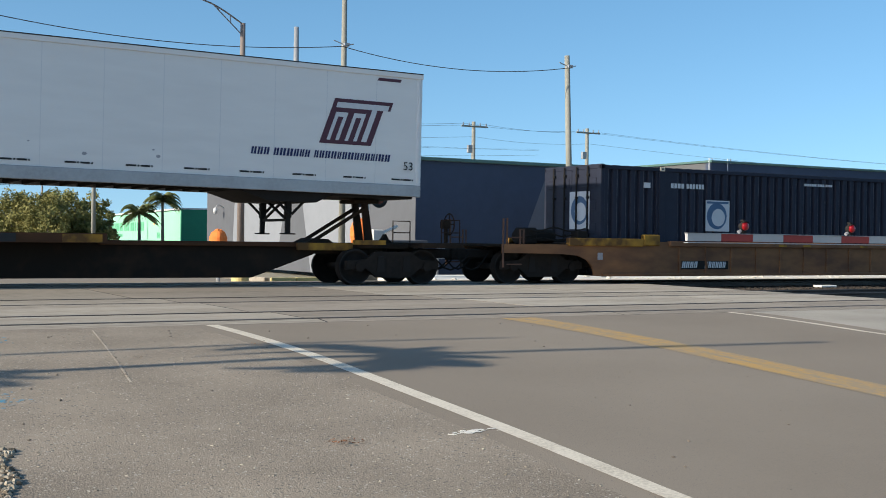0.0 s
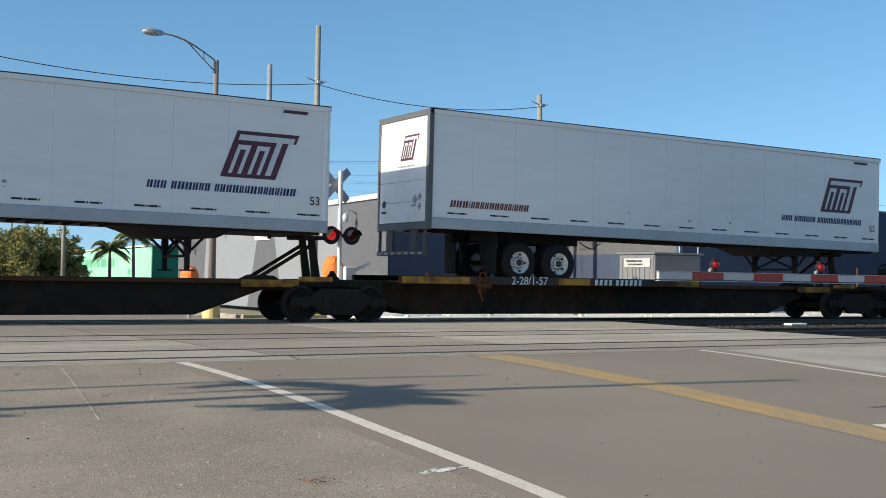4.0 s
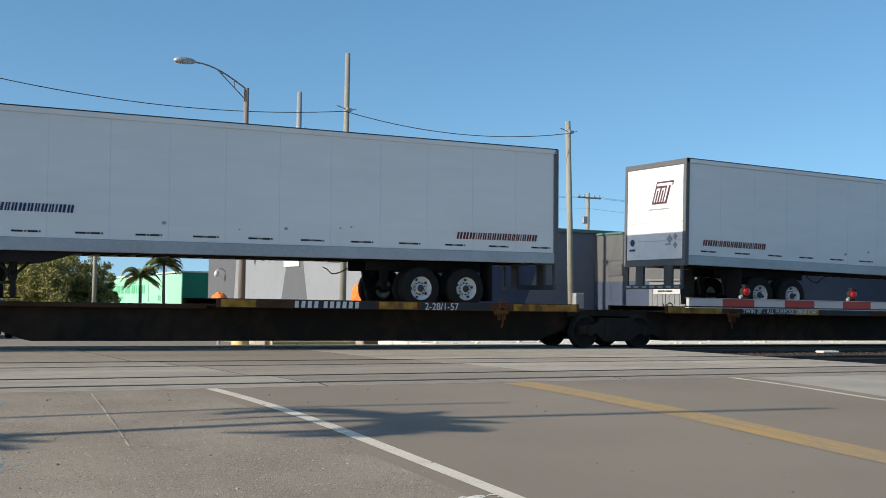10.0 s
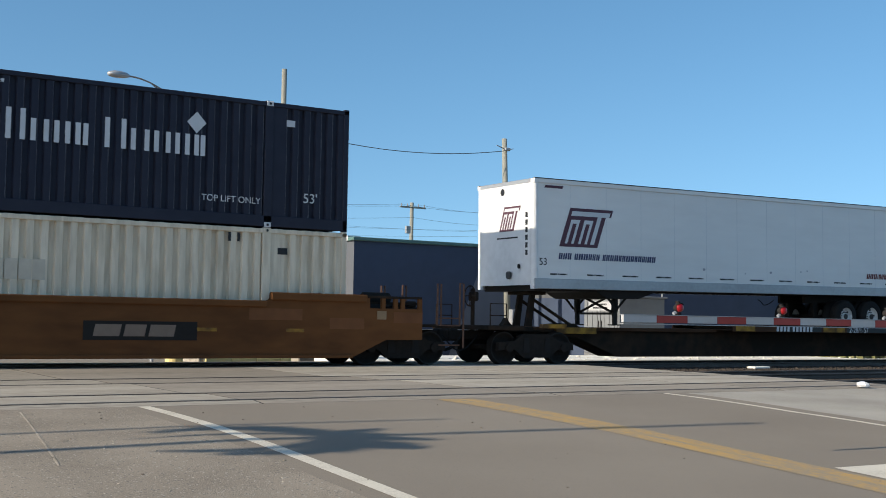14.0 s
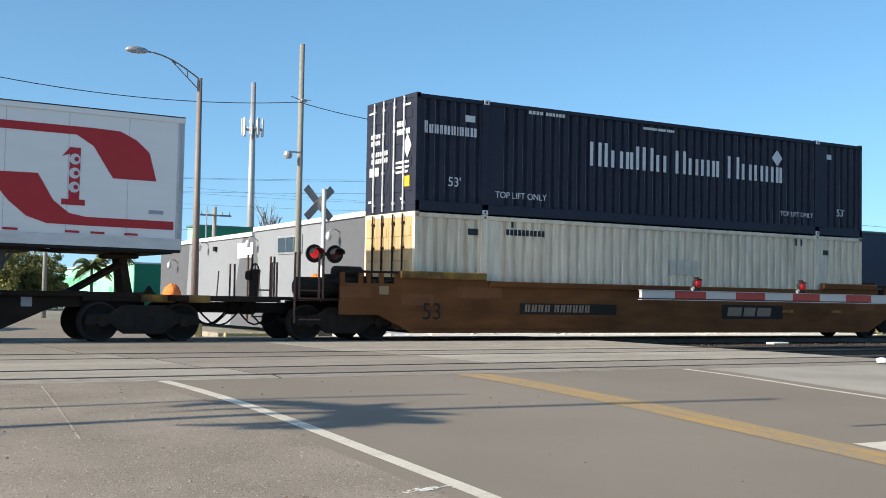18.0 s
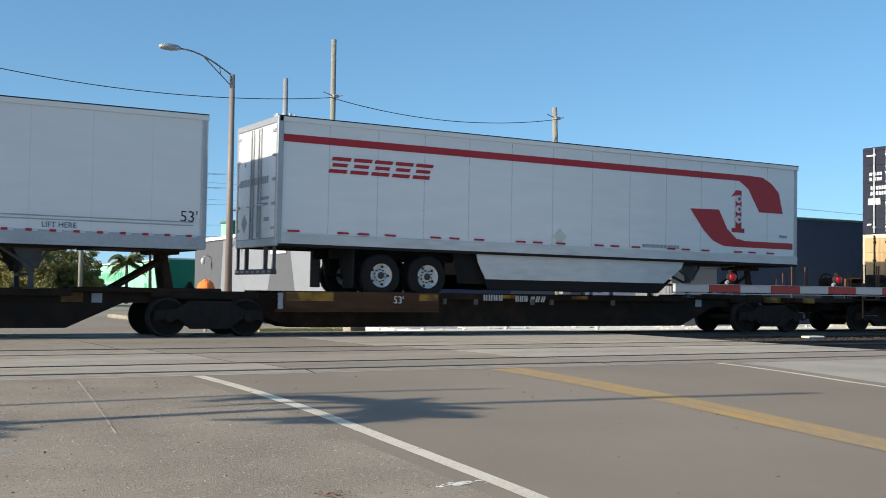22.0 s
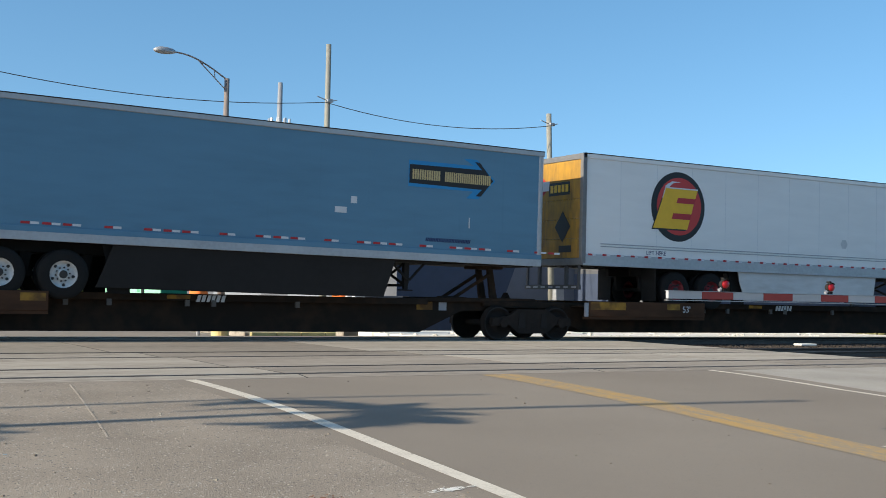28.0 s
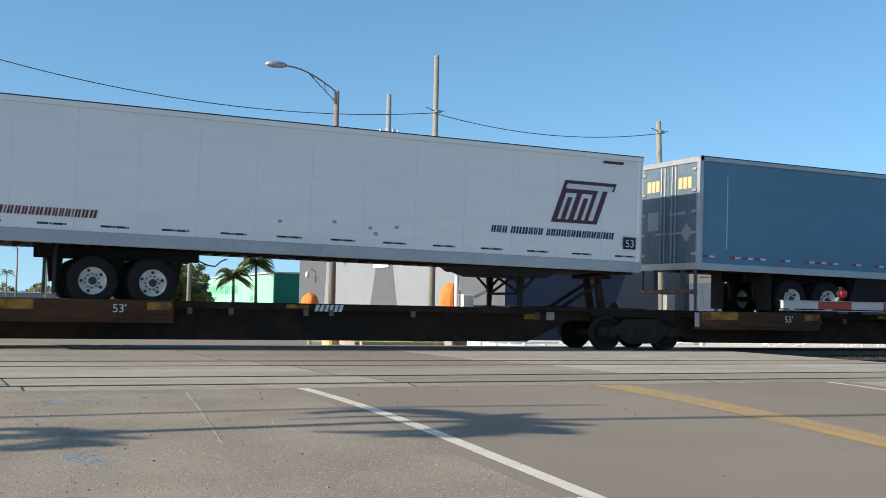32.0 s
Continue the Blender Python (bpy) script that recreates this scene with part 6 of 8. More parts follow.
    for sx in (-1, 1):
        e = mid + sx * span / 2

        def ex(bm, a, b, *rest):
            p, r = sorted((e + sx * a, e + sx * b))
            return box(bm, p, r, *rest)
        bm = B()
        ex(bm, -1.1, 1.35, -1.3, 1.3, 0.93, 1.0, 0.015)
        ex(bm, -1.9, 0.9, -0.4, 0.4, 0.62, 0.92)
        part("end_platform", bm, CARBLACK, c, "grimy black end platform")
        bm = B()
        ex(bm, -1.65, -1.5, -1.3, 1.3, 0.4, 1.5 if top > 1.3 else 1.06, 0.02)
        part("bulkhead", bm, CARBLACK, c)
        bm = B()
        ex(bm, 0.9, 2.0, -0.13, 0.13, 0.62, 0.86, 0.03)
        ex(bm, 1.85, 2.2, -0.18, 0.18, 0.58, 0.9, 0.05)
        part("coupler", bm, TRUCKSTEEL, c, "steel knuckle coupler")
        bm = B()
        tanks = ((1.32, -0.55, -0.9, 0.05, 0.20), (1.62, -0.35, -0.75, -0.05, 0.15), (1.22, 0.55, -1.2, -0.2, 0.22))
        if sx < 0:
            tanks += ((1.24, -0.85, -0.35, 1.15, 0.24),)
        for za, ya, xa, xb, ra in tanks if top > 1.3 else ((1.2, -0.55, -0.6, 0.0, 0.18), (1.2, 0.55, -1.0, -0.2, 0.18)):
            prof = [(0.0, xa - 0.07), (ra * 0.7, xa - 0.05), (ra, xa), (ra, xb), (ra * 0.7, xb + 0.05), (0.0, xb + 0.07)]
            n0 = len(bm.verts)
            lathe(bm, prof, 16, "x")
            bm.verts.ensure_lookup_table()
            for v in bm.verts[n0:]:
                v.co = Vector((e + sx * v.co.x, ya + v.co.y, za + v.co.z))
        part("air_reservoir", bm, TRUCKSTEEL, c, "black air reservoir")
        bm = B()
        ex(bm, -1.25, 0.35, -0.95, -0.85, 1.08, 1.14, 0.01)
        ex(bm, 0.1, 0.5, -0.95, -0.45, 1.0, 1.42, 0.04)
        ex(bm, -1.3, -0.95, -1.2, -0.9, 1.14, 1.36, 0.03)
        if top > 1.3:
            ex(bm, 0.2, 0.42, -0.98, -0.7, 1.42, 1.56, 0.03)
            ex(bm, -1.5, 0.3, -1.28, -1.2, 1.46, 1.52, 0.01)
            ex(bm, -0.3, -0.2, -1.28, -1.2, 1.0, 1.46)
        part("brake_gear", bm, TRUCKSTEEL, c, "black air brake valves")
        for k, y in enumerate((-1.05, -0.98, -1.1)):
            bm = B()
            path_tube(bm, [(e + sx * (-1.3 + 0.22 * q), y, 1.12 + 0.13 * k + 0.05 * math.sin(q * 1.3 + k)) for q in range(9)], 0.02)
            part("brake_pipe", bm, TRUCKSTEEL, c)
        for y in (-1.42, 1.42):
            bm = B()
            high, inner, over = (2.02, 0.80, 0.14 if sx < 0 else 0.20) if top > 1.3 else (1.62, 0.88, 0.11)
            path_tube(bm, [(e + sx * (1.31 + over), y, 0.42), (e + sx * (1.31 + over), y, high), (e + sx * (1.20 + over), y, high + 0.02), (e + sx * (1.20 + over), y, 0.98)], 0.026)
            high = 2.0 if top > 1.3 else 1.36
            path_tube(bm, [(e + sx * (inner + 0.05), y, 0.98), (e + sx * (inner + 0.05), y, high), (e + sx * (inner - 0.05), y, high), (e + sx * (inner - 0.05), y, 0.98)], 0.026)
            for z in (0.5, 0.98, 1.16):
                path_tube(bm, [(e + sx * (1.2 + over), y, z), (e + sx * inner, y, z)], 0.018)
            part("ladder", bm, GRABIRON, c, "rusty grab irons and steps")
        bm = B()
        for y in (-0.35, 0.35):
            path_tube(bm, [(e + sx * (1.2 + 0.16 * k), y, 0.75 - 0.42 * math.sin(k * math.pi / 6)) for k in range(7)], 0.022)
        part("brake_hose", bm, RUBBER, c, "hanging black brake hose")
        bm = B()
        if top > 1.3:
            ex(bm, -0.95, -0.70, -1.455, -1.448, 1.10, 1.30)
            part("data_plate", bm, mat("tan_plate_paint", (0.30, 0.20, 0.11), 0.8, grain=9), c, "tan data plate")
        else:
            bm.free()
    moving.append((c, left, 0.0, 0.0, False))
    return c


well_car("weathered brown well car carrying two stacked containers", -65.58, -46.0, 1.46, 1.66, CARBROWN)
well_car("yellow-brown well car carrying one low container", 16.66, 36.2, 1.10, 1.16, mat("faded_ochre_steel", (0.25, 0.118, 0.050), 0.85, second=(0.135, 0.066, 0.036), grain=2.4, patch=0.5, amount=1.0, edges=(0.15, 0.4), stretch=(0.6, 1, 1.6)))


# ---- crossing gate on the near side ----
gate = thing("crossing_gate", "lowered red and white striped crossing gate with red lamps", "crossing gate")
GY, GZ = 8.70, 1.125
x, n = 7.51, 0
while x < 14.4:
    x1 = x + 0.4064 * (1.02 if n else 1.06)
    bm = B()
    box(bm, x, x1, GY - 0.02, GY + 0.02, GZ - 0.032 - (0.010 if x > 10.7 else 0), GZ + 0.042, 0.004)
    part("arm_stripe", bm, BARRED if n % 2 else BARWHITE, gate, "red reflective stripe" if n % 2 else "white reflective stripe")
    x, n = x1, n + 1
bm = B()
box(bm, 7.505, 14.6, GY - 0.028, GY + 0.028, GZ + 0.042, GZ + 0.048)
box(bm, 7.505, 14.6, GY - 0.028, GY + 0.028, GZ - 0.050, GZ - 0.043)
part("arm_edge", bm, GALV, gate, "thin grey arm edge")
for lx in (8.24, 9.74, 11.48, 13.0):
    bm = B()
    box(bm, lx - 0.024, lx + 0.024, GY - 0.025, GY + 0.025, GZ + 0.046, GZ + 0.075)
    n0 = len(bm.verts)
    lathe(bm, [(0.0, 0.040), (0.030, 0.036), (0.044, 0.010), (0.046, -0.024), (0.0, -0.024)], 20)
    bm.verts.ensure_lookup_table()
    for v in bm.verts[n0:]:
        v.co += Vector((lx, GY, GZ + 0.122))
    box(bm, lx - 0.018, lx + 0.018, GY - 0.02, GY + 0.03, GZ + 0.168, GZ + 0.188, 0.006)
    lamp = part("gate_lamp", bm, UNDER, gate, "small black gate lamp with red lens")
    bm = B()
    lathe(bm, [(0.0, -0.054), (0.022, -0.051), (0.038, -0.042), (0.044, -0.025), (0.0, -0.025)], 16)
    for v in bm.verts:
        v.co += Vector((lx, GY, GZ + 0.122))
    part("lens", bm, TIP_LAMP, lamp, "lit red lens", smooth=True)
    bm = B()
    tube(bm, (lx - 0.035, GY, GZ + 0.075), (lx - 0.062, GY, GZ + 0.062), 0.018, n=8)
    part("cable_gland", bm, GALV, lamp)
    bm = B()
    for q in range(10):
        arc = [math.pi * (0.22 + 0.056 * q + d) for d in (0.0, 0.056)]
        ring = [(r * math.cos(g), y, r * math.sin(g)) for r in (0.0465, 0.050) for g in arc for y in (-0.0, -0.044)]
        v = [bm.verts.new(Vector(p) + Vector((lx, GY, GZ + 0.122))) for p in ring]
        for f in ((0, 1, 3, 2), (4, 6, 7, 5), (1, 5, 7, 3)):
            bm.faces.new([v[k] for k in f])
    part("lamp_hood", bm, UNDER, lamp, "short black lamp hood")
bm = B()
tube(bm, (15.2, GY, road_z(GY, 14) - 0.05), (15.2, GY, 3.9), 0.065, n=14)
box(bm, 14.95, 15.45, GY - 0.3, GY + 0.3, road_z(GY), 0.05, 0.02)
part("mast", bm, GALV, gate, "aluminium mast")
bm = B()
box(bm, 14.55, 15.05, GY - 0.22, GY + 0.22, 0.6, 1.5, 0.03)
part("gate_motor", bm, GALV, gate, "grey gate mechanism box")
bm = B()
box(bm, 14.5, 16.3, GY - 0.06, GY + 0.06, GZ - 0.09, GZ + 0.09, 0.02)
part("counterweight_arm", bm, GALV, gate)

# ---- flashing signal beyond the track ----
sig = thing("crossing_signal", "white railway crossing signal with crossed boards and red lamps", "crossing signal")
SX, SY = 14.2, 30.0
bm = B()
tube(bm, (SX, SY, road_z(SY)), (SX, SY, 4.06), 0.065, n=14)
part("mast", bm, mat("white_mast_paint", (0.75, 0.75, 0.74), 0.5, grain=8), sig, "white mast")
bm = B()
box(bm, SX - 0.25, SX + 0.25, SY - 0.25, SY + 0.25, road_z(SY) - 0.02, road_z(SY) + 0.35, 0.03)
part("footing", bm, CONCRETE, sig)
for s in (-1, 1):
    bm = B()
    box(bm, -0.61, 0.61, -0.012, 0.012, -0.115, 0.115, 0.006)
    b = part("crossed_board", bm, GALV, sig, "back of a crossed board")
    b.matrix_local = pose(SX - 0.12, SY + 0.09 + 0.03 * s, 3.66, 0, 45 * s, 8)
for k, dx in enumerate((-0.33, 0.31)):
    bm = B()
    lathe(bm, [(0.0, 0.05), (0.25, 0.05), (0.26, 0.0), (0.255, -0.02), (0.16, -0.02), (0.155, -0.03), (0.0, -0.03)], 24)
    for v in bm.verts:
        v.co += Vector((SX + dx, SY - 0.13, 2.22))
    bg = part("lamp_board", bm, BLACK, sig, "black round lamp board")
    bm = B()
    lathe(bm, [(0.0, -0.05), (0.11, -0.045), (0.15, -0.025), (0.15, -0.02), (0.0, -0.02)], 24)
    for v in bm.verts:
        v.co += Vector((SX + dx, SY - 0.13, 2.22))
    part("lens", bm, LAMP_ON if k == 0 else LAMP_OFF, bg, "red lens")
    bm = B()
    for q in range(12):
        a0, a1 = math.pi * q / 12, math.pi * (q + 1) / 12
        f = [(0.17 * math.cos(a), y, 0.17 * math.sin(a)) for a, y in ((a0, -0.03), (a1, -0.03), (a1, -0.33), (a0, -0.33))]
        bm.faces.new([bm.verts.new(Vector(p) + Vector((SX + dx, SY - 0.13, 2.22))) for p in f])
    part("lamp_hood", bm, BLACK, bg, "black lamp hood")
    bm = B()
    lathe(bm, [(0.0, 0.05), (0.2, 0.05), (0.17, 0.18), (0.0, 0.2)], 18)
    for v in bm.verts:
        v.co += Vector((SX + dx, SY - 0.13, 2.22))
    part("lamp_back", bm, GALV, bg)
bm = B()
box(bm, SX - 0.4, SX + 0.4, SY - 0.06, SY + 0.06, 2.17, 2.27, 0.02)
part("cross_arm", bm, BLACK, sig)
bm = B()
box(bm, SX + 0.1, SX + 0.45, SY - 0.2, SY + 0.2, 0.75, 1.35, 0.03)
tube(bm, (SX + 0.5, SY, 1.25), (SX + 0.95, SY, 1.45), 0.05, n=8)
part("gate_motor", bm, mat("white_box_paint", (0.72, 0.72, 0.7), 0.5, grain=8), sig, "white mechanism box")


def hooded_post(x, y, top):
    t = thing("covered_post", "post under a loose orange fabric hood", "covered post", "orange hoods by the crossing")
    rnd = random.Random(int(x * 10))
    z0 = road_z(y)
    bm = B()
    tube(bm, (x, y, z0), (x, y, top - 0.3), 0.06, n=8)
    part("post", bm, GALV, t)
    bm = B()
    n = 18
    rings = []
    for h, r in ((top - 0.75, 0.26), (top - 0.5, 0.30), (top - 0.25, 0.29), (top - 0.1, 0.22), (top, 0.09)):
        rings.append([bm.verts.new((x + r * (1 + 0.10 * math.sin(5 * k) + rnd.uniform(-0.05, 0.05)) * math.cos(k * math.tau / n), y + r * math.sin(k * math.tau / n), h + rnd.uniform(-0.02, 0.02))) for k in range(n)])
    for a, b in zip(rings, rings[1:]):
        for k in range(n):
            bm.faces.new((a[k], a[(k + 1) % n], b[(k + 1) % n], b[k]))
    bm.faces.new(rings[-1])
    part("hood", bm, ORANGE, t, "loose orange fabric hood")


hooded_post(14.48, 31.0, 1.66)
hooded_post(12.1, 36.8, 1.33)

# ---- signal cabinet ----
cab = thing("signal_cabinet", "silver metal signal cabinet with ribbed doors and a white notice", "cabinet")
CX = 27.05
bm = B()
box(bm, CX, 29.2, 31.5, 33.45, road_z(32) - 0.05, 2.02, 0.03)
part("body", bm, CABINET, cab)
bm = B()
box(bm, CX - 0.08, 29.28, 31.42, 33.53, 2.02, 2.09, 0.02)
part("roof", bm, CABINET, cab)
for k in range(2):
    y0 = 31.56 + k * 0.93
    bm = B()
    box(bm, CX - 0.03, CX, y0, y0 + 0.90, 0.05, 1.96, 0.008)
    for j in range(3):
        box(bm, CX - 0.05, CX - 0.03, y0 + 0.14 + j * 0.28, y0 + 0.19 + j * 0.28, 0.1, 1.9)
    d = part("door", bm, CABINET, cab, "ribbed metal door")
    bm = B()
    tube(bm, (CX - 0.06, y0 + 0.84 - k * 0.78, 0.95), (CX - 0.06, y0 + 0.84 - k * 0.78, 1.2), 0.014, n=8)
    part("handle", bm, UNDER, d)
bm = B()
box(bm, CX - 0.064, CX - 0.054, 31.66, 33.1, 1.56, 1.88)
nt = part("notice", bm, BARWHITE, cab, "white notice board")
bm = B()
mp = Matrix.Translation((CX - 0.065, 0, 0)) @ Matrix(((0, 0, -1, 0), (-1, 0, 0, 0), (0, 1, 0, 0), (0, 0, 0, 1)))
bars(bm, -32.95, 1.75, 0.06, (0.8,) * 14, mp)
bars(bm, -32.85, 1.63, 0.06, (0.8,) * 13, mp)
part("writing_bar", bm, BLACK, nt)


# ---- poles, lamps and wires ----
def street_lamp(x, y, h, reach, label):
    t = thing("street_lamp", label, "street lamp", "street lamps")
    z0 = road_z(y)
    bm = B()
    tube(bm, (x, y, z0), (x, y, h), 0.135, 0.085, n=14)
    part("pole", bm, LAMP_POLE, t, smooth=True)
    bm = B()
    tube(bm, (x, y, z0 - 0.05), (x, y, z0 + 0.55), 0.30, 0.27, n=18)
    part("base", bm, BOLLARD, t, "faded yellow concrete base")
    bm = B()
    pts = [(x - reach * k / 8, y, h - 0.04 + 0.72 * math.sin(k / 8 * math.pi / 2)) for k in range(9)]
    path_tube(bm, pts, 0.027, 8)
    pts2 = [(x - reach * 0.58 * k / 5, y, h - 0.42 + 0.95 * (k / 5)) for k in range(6)]
    path_tube(bm, pts2, 0.018, 6)
    for k in (2, 4):
        path_tube(bm, [pts[k], pts2[min(k, 5)]], 0.014, 6)
    part("arm", bm, LAMP_POLE, t, "curved truss arm")
    tip = Vector(pts[-1])
    bm = B()
    n = 16
    rings = []
    for d, w, hh in ((0.0, 0.05, 0.05), (0.1, 0.10, 0.10), (0.3, 0.15, 0.13), (0.5, 0.16, 0.13), (0.65, 0.12, 0.09), (0.72, 0.04, 0.04)):
        rings.append([bm.verts.new(tip + Vector((-d, w * math.cos(k * math.tau / n), hh * math.sin(k * math.tau / n) * (1.0 if math.sin(k * math.tau / n) > 0 else 0.8)))) for k in range(n)])
    for a, b in zip(rings, rings[1:]):
        for k in range(n):
            bm.faces.new((a[k], a[(k + 1) % n], b[(k + 1) % n], b[k]))
    bm.faces.new(rings[-1])
    part("lamp_head", bm, GALV, t, "grey cobra lamp head", smooth=True)


street_lamp(13.12, 37.6, 8.25, 1.80, "tall brown-grey street lamp with a curved arm")
street_lamp(11.3, 140.0, 6.4, 1.7, "distant street lamp beside the far road")
FAR_POLE = (20.7, 200.0, 5.8)
street_lamp(25.0, 140.0, 13.9, 3.2, "distant street lamp with a curved arm")


def wood_pole(x, y, h, label, r=0.17, fittings=(), lean=0.0):
    t = thing("utility_pole", label, "utility pole", "utility poles")
    bm = B()
    tube(bm, (x + lean, y, road_z(y) - 0.1), (x, y, h), r, r * 0.72, n=14)
    part("pole", bm, WOOD, t, smooth=True)
    for kind, z, dx in fittings:
        bm = B()
        if kind == "bracket":
            box(bm, x - 0.12, x + 0.12, y - 0.28, y - 0.12, z - 0.06, z + 0.06, 0.02)
            tube(bm, (x - 0.1, y - 0.2, z), (x - 0.5, y - 0.2, z + 0.12), 0.02, n=6)
            tube(bm, (x + 0.1, y - 0.2, z), (x + 0.3, y - 0.2, z + 0.05), 0.02, n=6)
            part("bracket", bm, GALV, t, "cable bracket")
        elif kind == "lamp":
            lathe(bm, [(0.0, -0.12), (0.13, -0.12), (0.17, 0.0), (0.12, 0.14), (0.0, 0.16)], 14, "z")
            for v in bm.verts:
                v.co += Vector((x + dx, y - 0.15, z))
            box(bm, min(x, x + dx), max(x, x + dx), y - 0.18, y - 0.12, z + 0.1, z + 0.16)
            part("area_light", bm, GALV, t, "small area light")
        elif kind == "arm":
            box(bm, x - 1.2, x + 1.2, y - 0.22, y - 0.12, z - 0.06, z + 0.06, 0.01)
            part("cross_arm", bm, WOOD, t)
            for q in (-1.05, -0.5, 0.5, 1.05):
                bm = B()
                lathe(bm, [(0.0, 0.0), (0.05, 0.0), (0.06, 0.08), (0.03, 0.16), (0.05, 0.2), (0.0, 0.24)], 10, "z")
                for v in bm.verts:
                    v.co += Vector((x + q, y - 0.17, z + 0.06))
                part("insulator", bm, GALV, t)
        elif kind == "box":
            box(bm, x - 0.1 + dx, x + 0.3 + dx, y - 0.4, y - 0.15, z - 0.3, z + 0.3, 0.02)
            part("meter_box", bm, GALV, t, "grey meter box")
    return t


wood_pole(17.70, 39.55, 10.33, "tall weathered wooden utility pole", 0.13, (("bracket", 8.2, 0), ("lamp", 6.15, -0.55)))
wood_pole(26.6, 38.0, 8.40, "weathered wooden utility pole carrying a cable", 0.14, (("bracket", 7.95, 0), ("box", 1.3, 0.30)), 0.32)
wood_pole(28.6, 130.0, 6.1, "distant wooden utility pole among trees", 0.2)
wood_pole(47.1, 80.0, 10.5, "distant utility pole with a cross arm", 0.2, (("arm", 10.1, 0), ("box", 8.3, -0.6)))
wood_pole(58.15, 80.0, 10.6, "distant utility pole with a cross arm", 0.2, (("arm", 10.2, 0), ("box", 8.3, -0.6)))
wood_pole(*FAR_POLE, "far wooden utility pole beside the road", 0.16)
wood_pole(29.26, 80.0, 7.2, "distant utility pole with a cross arm", 0.2, (("arm", 6.6, 0),))
wood_pole(-10.0, 60.2, 6.2, "wooden utility pole beside the far road")
wood_pole(-10.0, 62.2, 6.2, "wooden utility pole beside the far road")
wood_pole(15.4, 70.0, 8.06, "brown wooden utility pole beyond the road", 0.14)
wood_pole(0.0, 38.2, 9.3, "wooden utility pole at the roadside", 0.17, (("bracket", 8.75, 0),))


def cable(p, q, sag, r, label, n=28):
    p, q = Vector(p), Vector(q)
    bm = B()
    pts = [p.lerp(q, k / n) - Vector((0, 0, sag * 4 * (k / n) * (1 - k / n))) for k in range(n + 1)]
    path_tube(bm, pts, r, 6)
    return tagged(part("overhead_cable", bm, WIRE, label=label), category="cable", group="overhead cables")


W0, W1 = (17.5, 39.25, 8.11), (26.45, 37.75, 7.87)
cable((0, 38, 8.75), W0, 0.80, 0.014, "black cable sagging between two poles")
cable(W0, W1, 0.44, 0.014, "black cable sagging between two poles")
for z, dx in ((10.3, -1.0), (10.3, 1.0), (9.3, 0.0)):
    cable((-20, 92, z + 0.5), (47.1 + dx, 79.8, z), 1.2, 0.009, "distant thin power line")
    cable((47.1 + dx, 79.8, z), (58.15 + dx, 79.8, z), 0.25, 0.009, "distant thin power line")
    cable((58.15 + dx, 79.8, z), (150 + dx, 79.8, z - 0.5), 1.0, 0.009, "distant thin power line")
for y, z, r in ((60, 4.2, 0.008), (60, 3.58, 0.012), (62, 5.3, 0.006)):
    cable((-10, y, z - 0.3), (21.5, 60.0, z + 0.24), 0.12, r, "thin service cable to the building")

for z, z2 in ((7.9, 7.2), (7.4, 7.3), (6.6, 6.9)):
    cable((15.4, 69.9, z), (44, 66, z2), 0.3, 0.006, "thin power line to the utility pole")
    cable((-14, 72, z + 0.1), (15.4, 69.9, z), 0.3, 0.006, "thin power line to the utility pole")

# antenna mast
ant = thing("antenna_mast", "distant grey antenna mast with a ring of panels", "antenna mast")
bm = B()
tube(bm, (48.0, 120, -0.5), (48.0, 120, 24.2), 0.50, 0.26, n=16)
part("mast", bm, GALV, ant, smooth=True)
bm = B()
lathe(bm, [(0.4, 19.0), (1.1, 19.0), (1.1, 19.12), (0.4, 19.12)], 18, "z")
for v in bm.verts:
    v.co += Vector((48, 120, 0))
part("platform", bm, GALV, ant)
for k in range(9):
    a = k * math.tau / 9
    bm = B()
    box(bm, -0.16, 0.16, -0.09, 0.09, -0.95, 0.95, 0.03)
    p = part("antenna_panel", bm, PALE, ant, "pale antenna panel")
    p.matrix_local = pose(48 + 1.15 * math.cos(a), 120 + 1.15 * math.sin(a), 19.25, 0, 0, math.degrees(a) + 90)


# ---- buildings ----
def facade(name, material, quads, parent, thick=0.02, label=""):
    """Painted areas lying 4 mm proud of a wall; quads are 3D corner lists."""
    bm = B()
    for q in quads:
        bm.faces.new([bm.verts.new(p) for p in q])
    return part(name, bm, material, parent, label)


hall = thing("warehouse", "low warehouse painted white, grey and slate blue in slanted fields", "building")
BX, BY, BZ = 21.0, 40.0, -0.5
bm = B()
box(bm, BX, 95, BY, BY + 0.3, BZ, 4.15)
wall_front = part("wall", bm, WALL_NAVY, hall, "slate blue front wall")
bm = B()
v = [bm.verts.new(p) for p in ((BX, BY + 0.3, BZ), (BX, 66, BZ), (BX, 66, 3.62), (BX, 52, 3.78), (BX, 51.9, 3.98), (BX, BY + 0.3, 4.15))]
w = [bm.verts.new(p.co + Vector((0.3, 0, 0))) for p in v]
bm.faces.new(v)
bm.faces.new(w[::-1])
for i in range(6):
    bm.faces.new((v[i], w[i], w[(i + 1) % 6], v[(i + 1) % 6]))
side = part("wall", bm, WALL_WHITE, hall, "sunlit white side wall")
bm = B()
box(bm, BX + 0.3, 95, BY + 0.3, 66, 3.55, 3.6)
box(bm, BX - 0.12, 95.1, BY - 0.15, BY + 0.35, 4.15, 4.29, 0.02)
part("roof", bm, ROOF_GREEN, hall, "grey-green roof edge")
bm = B()
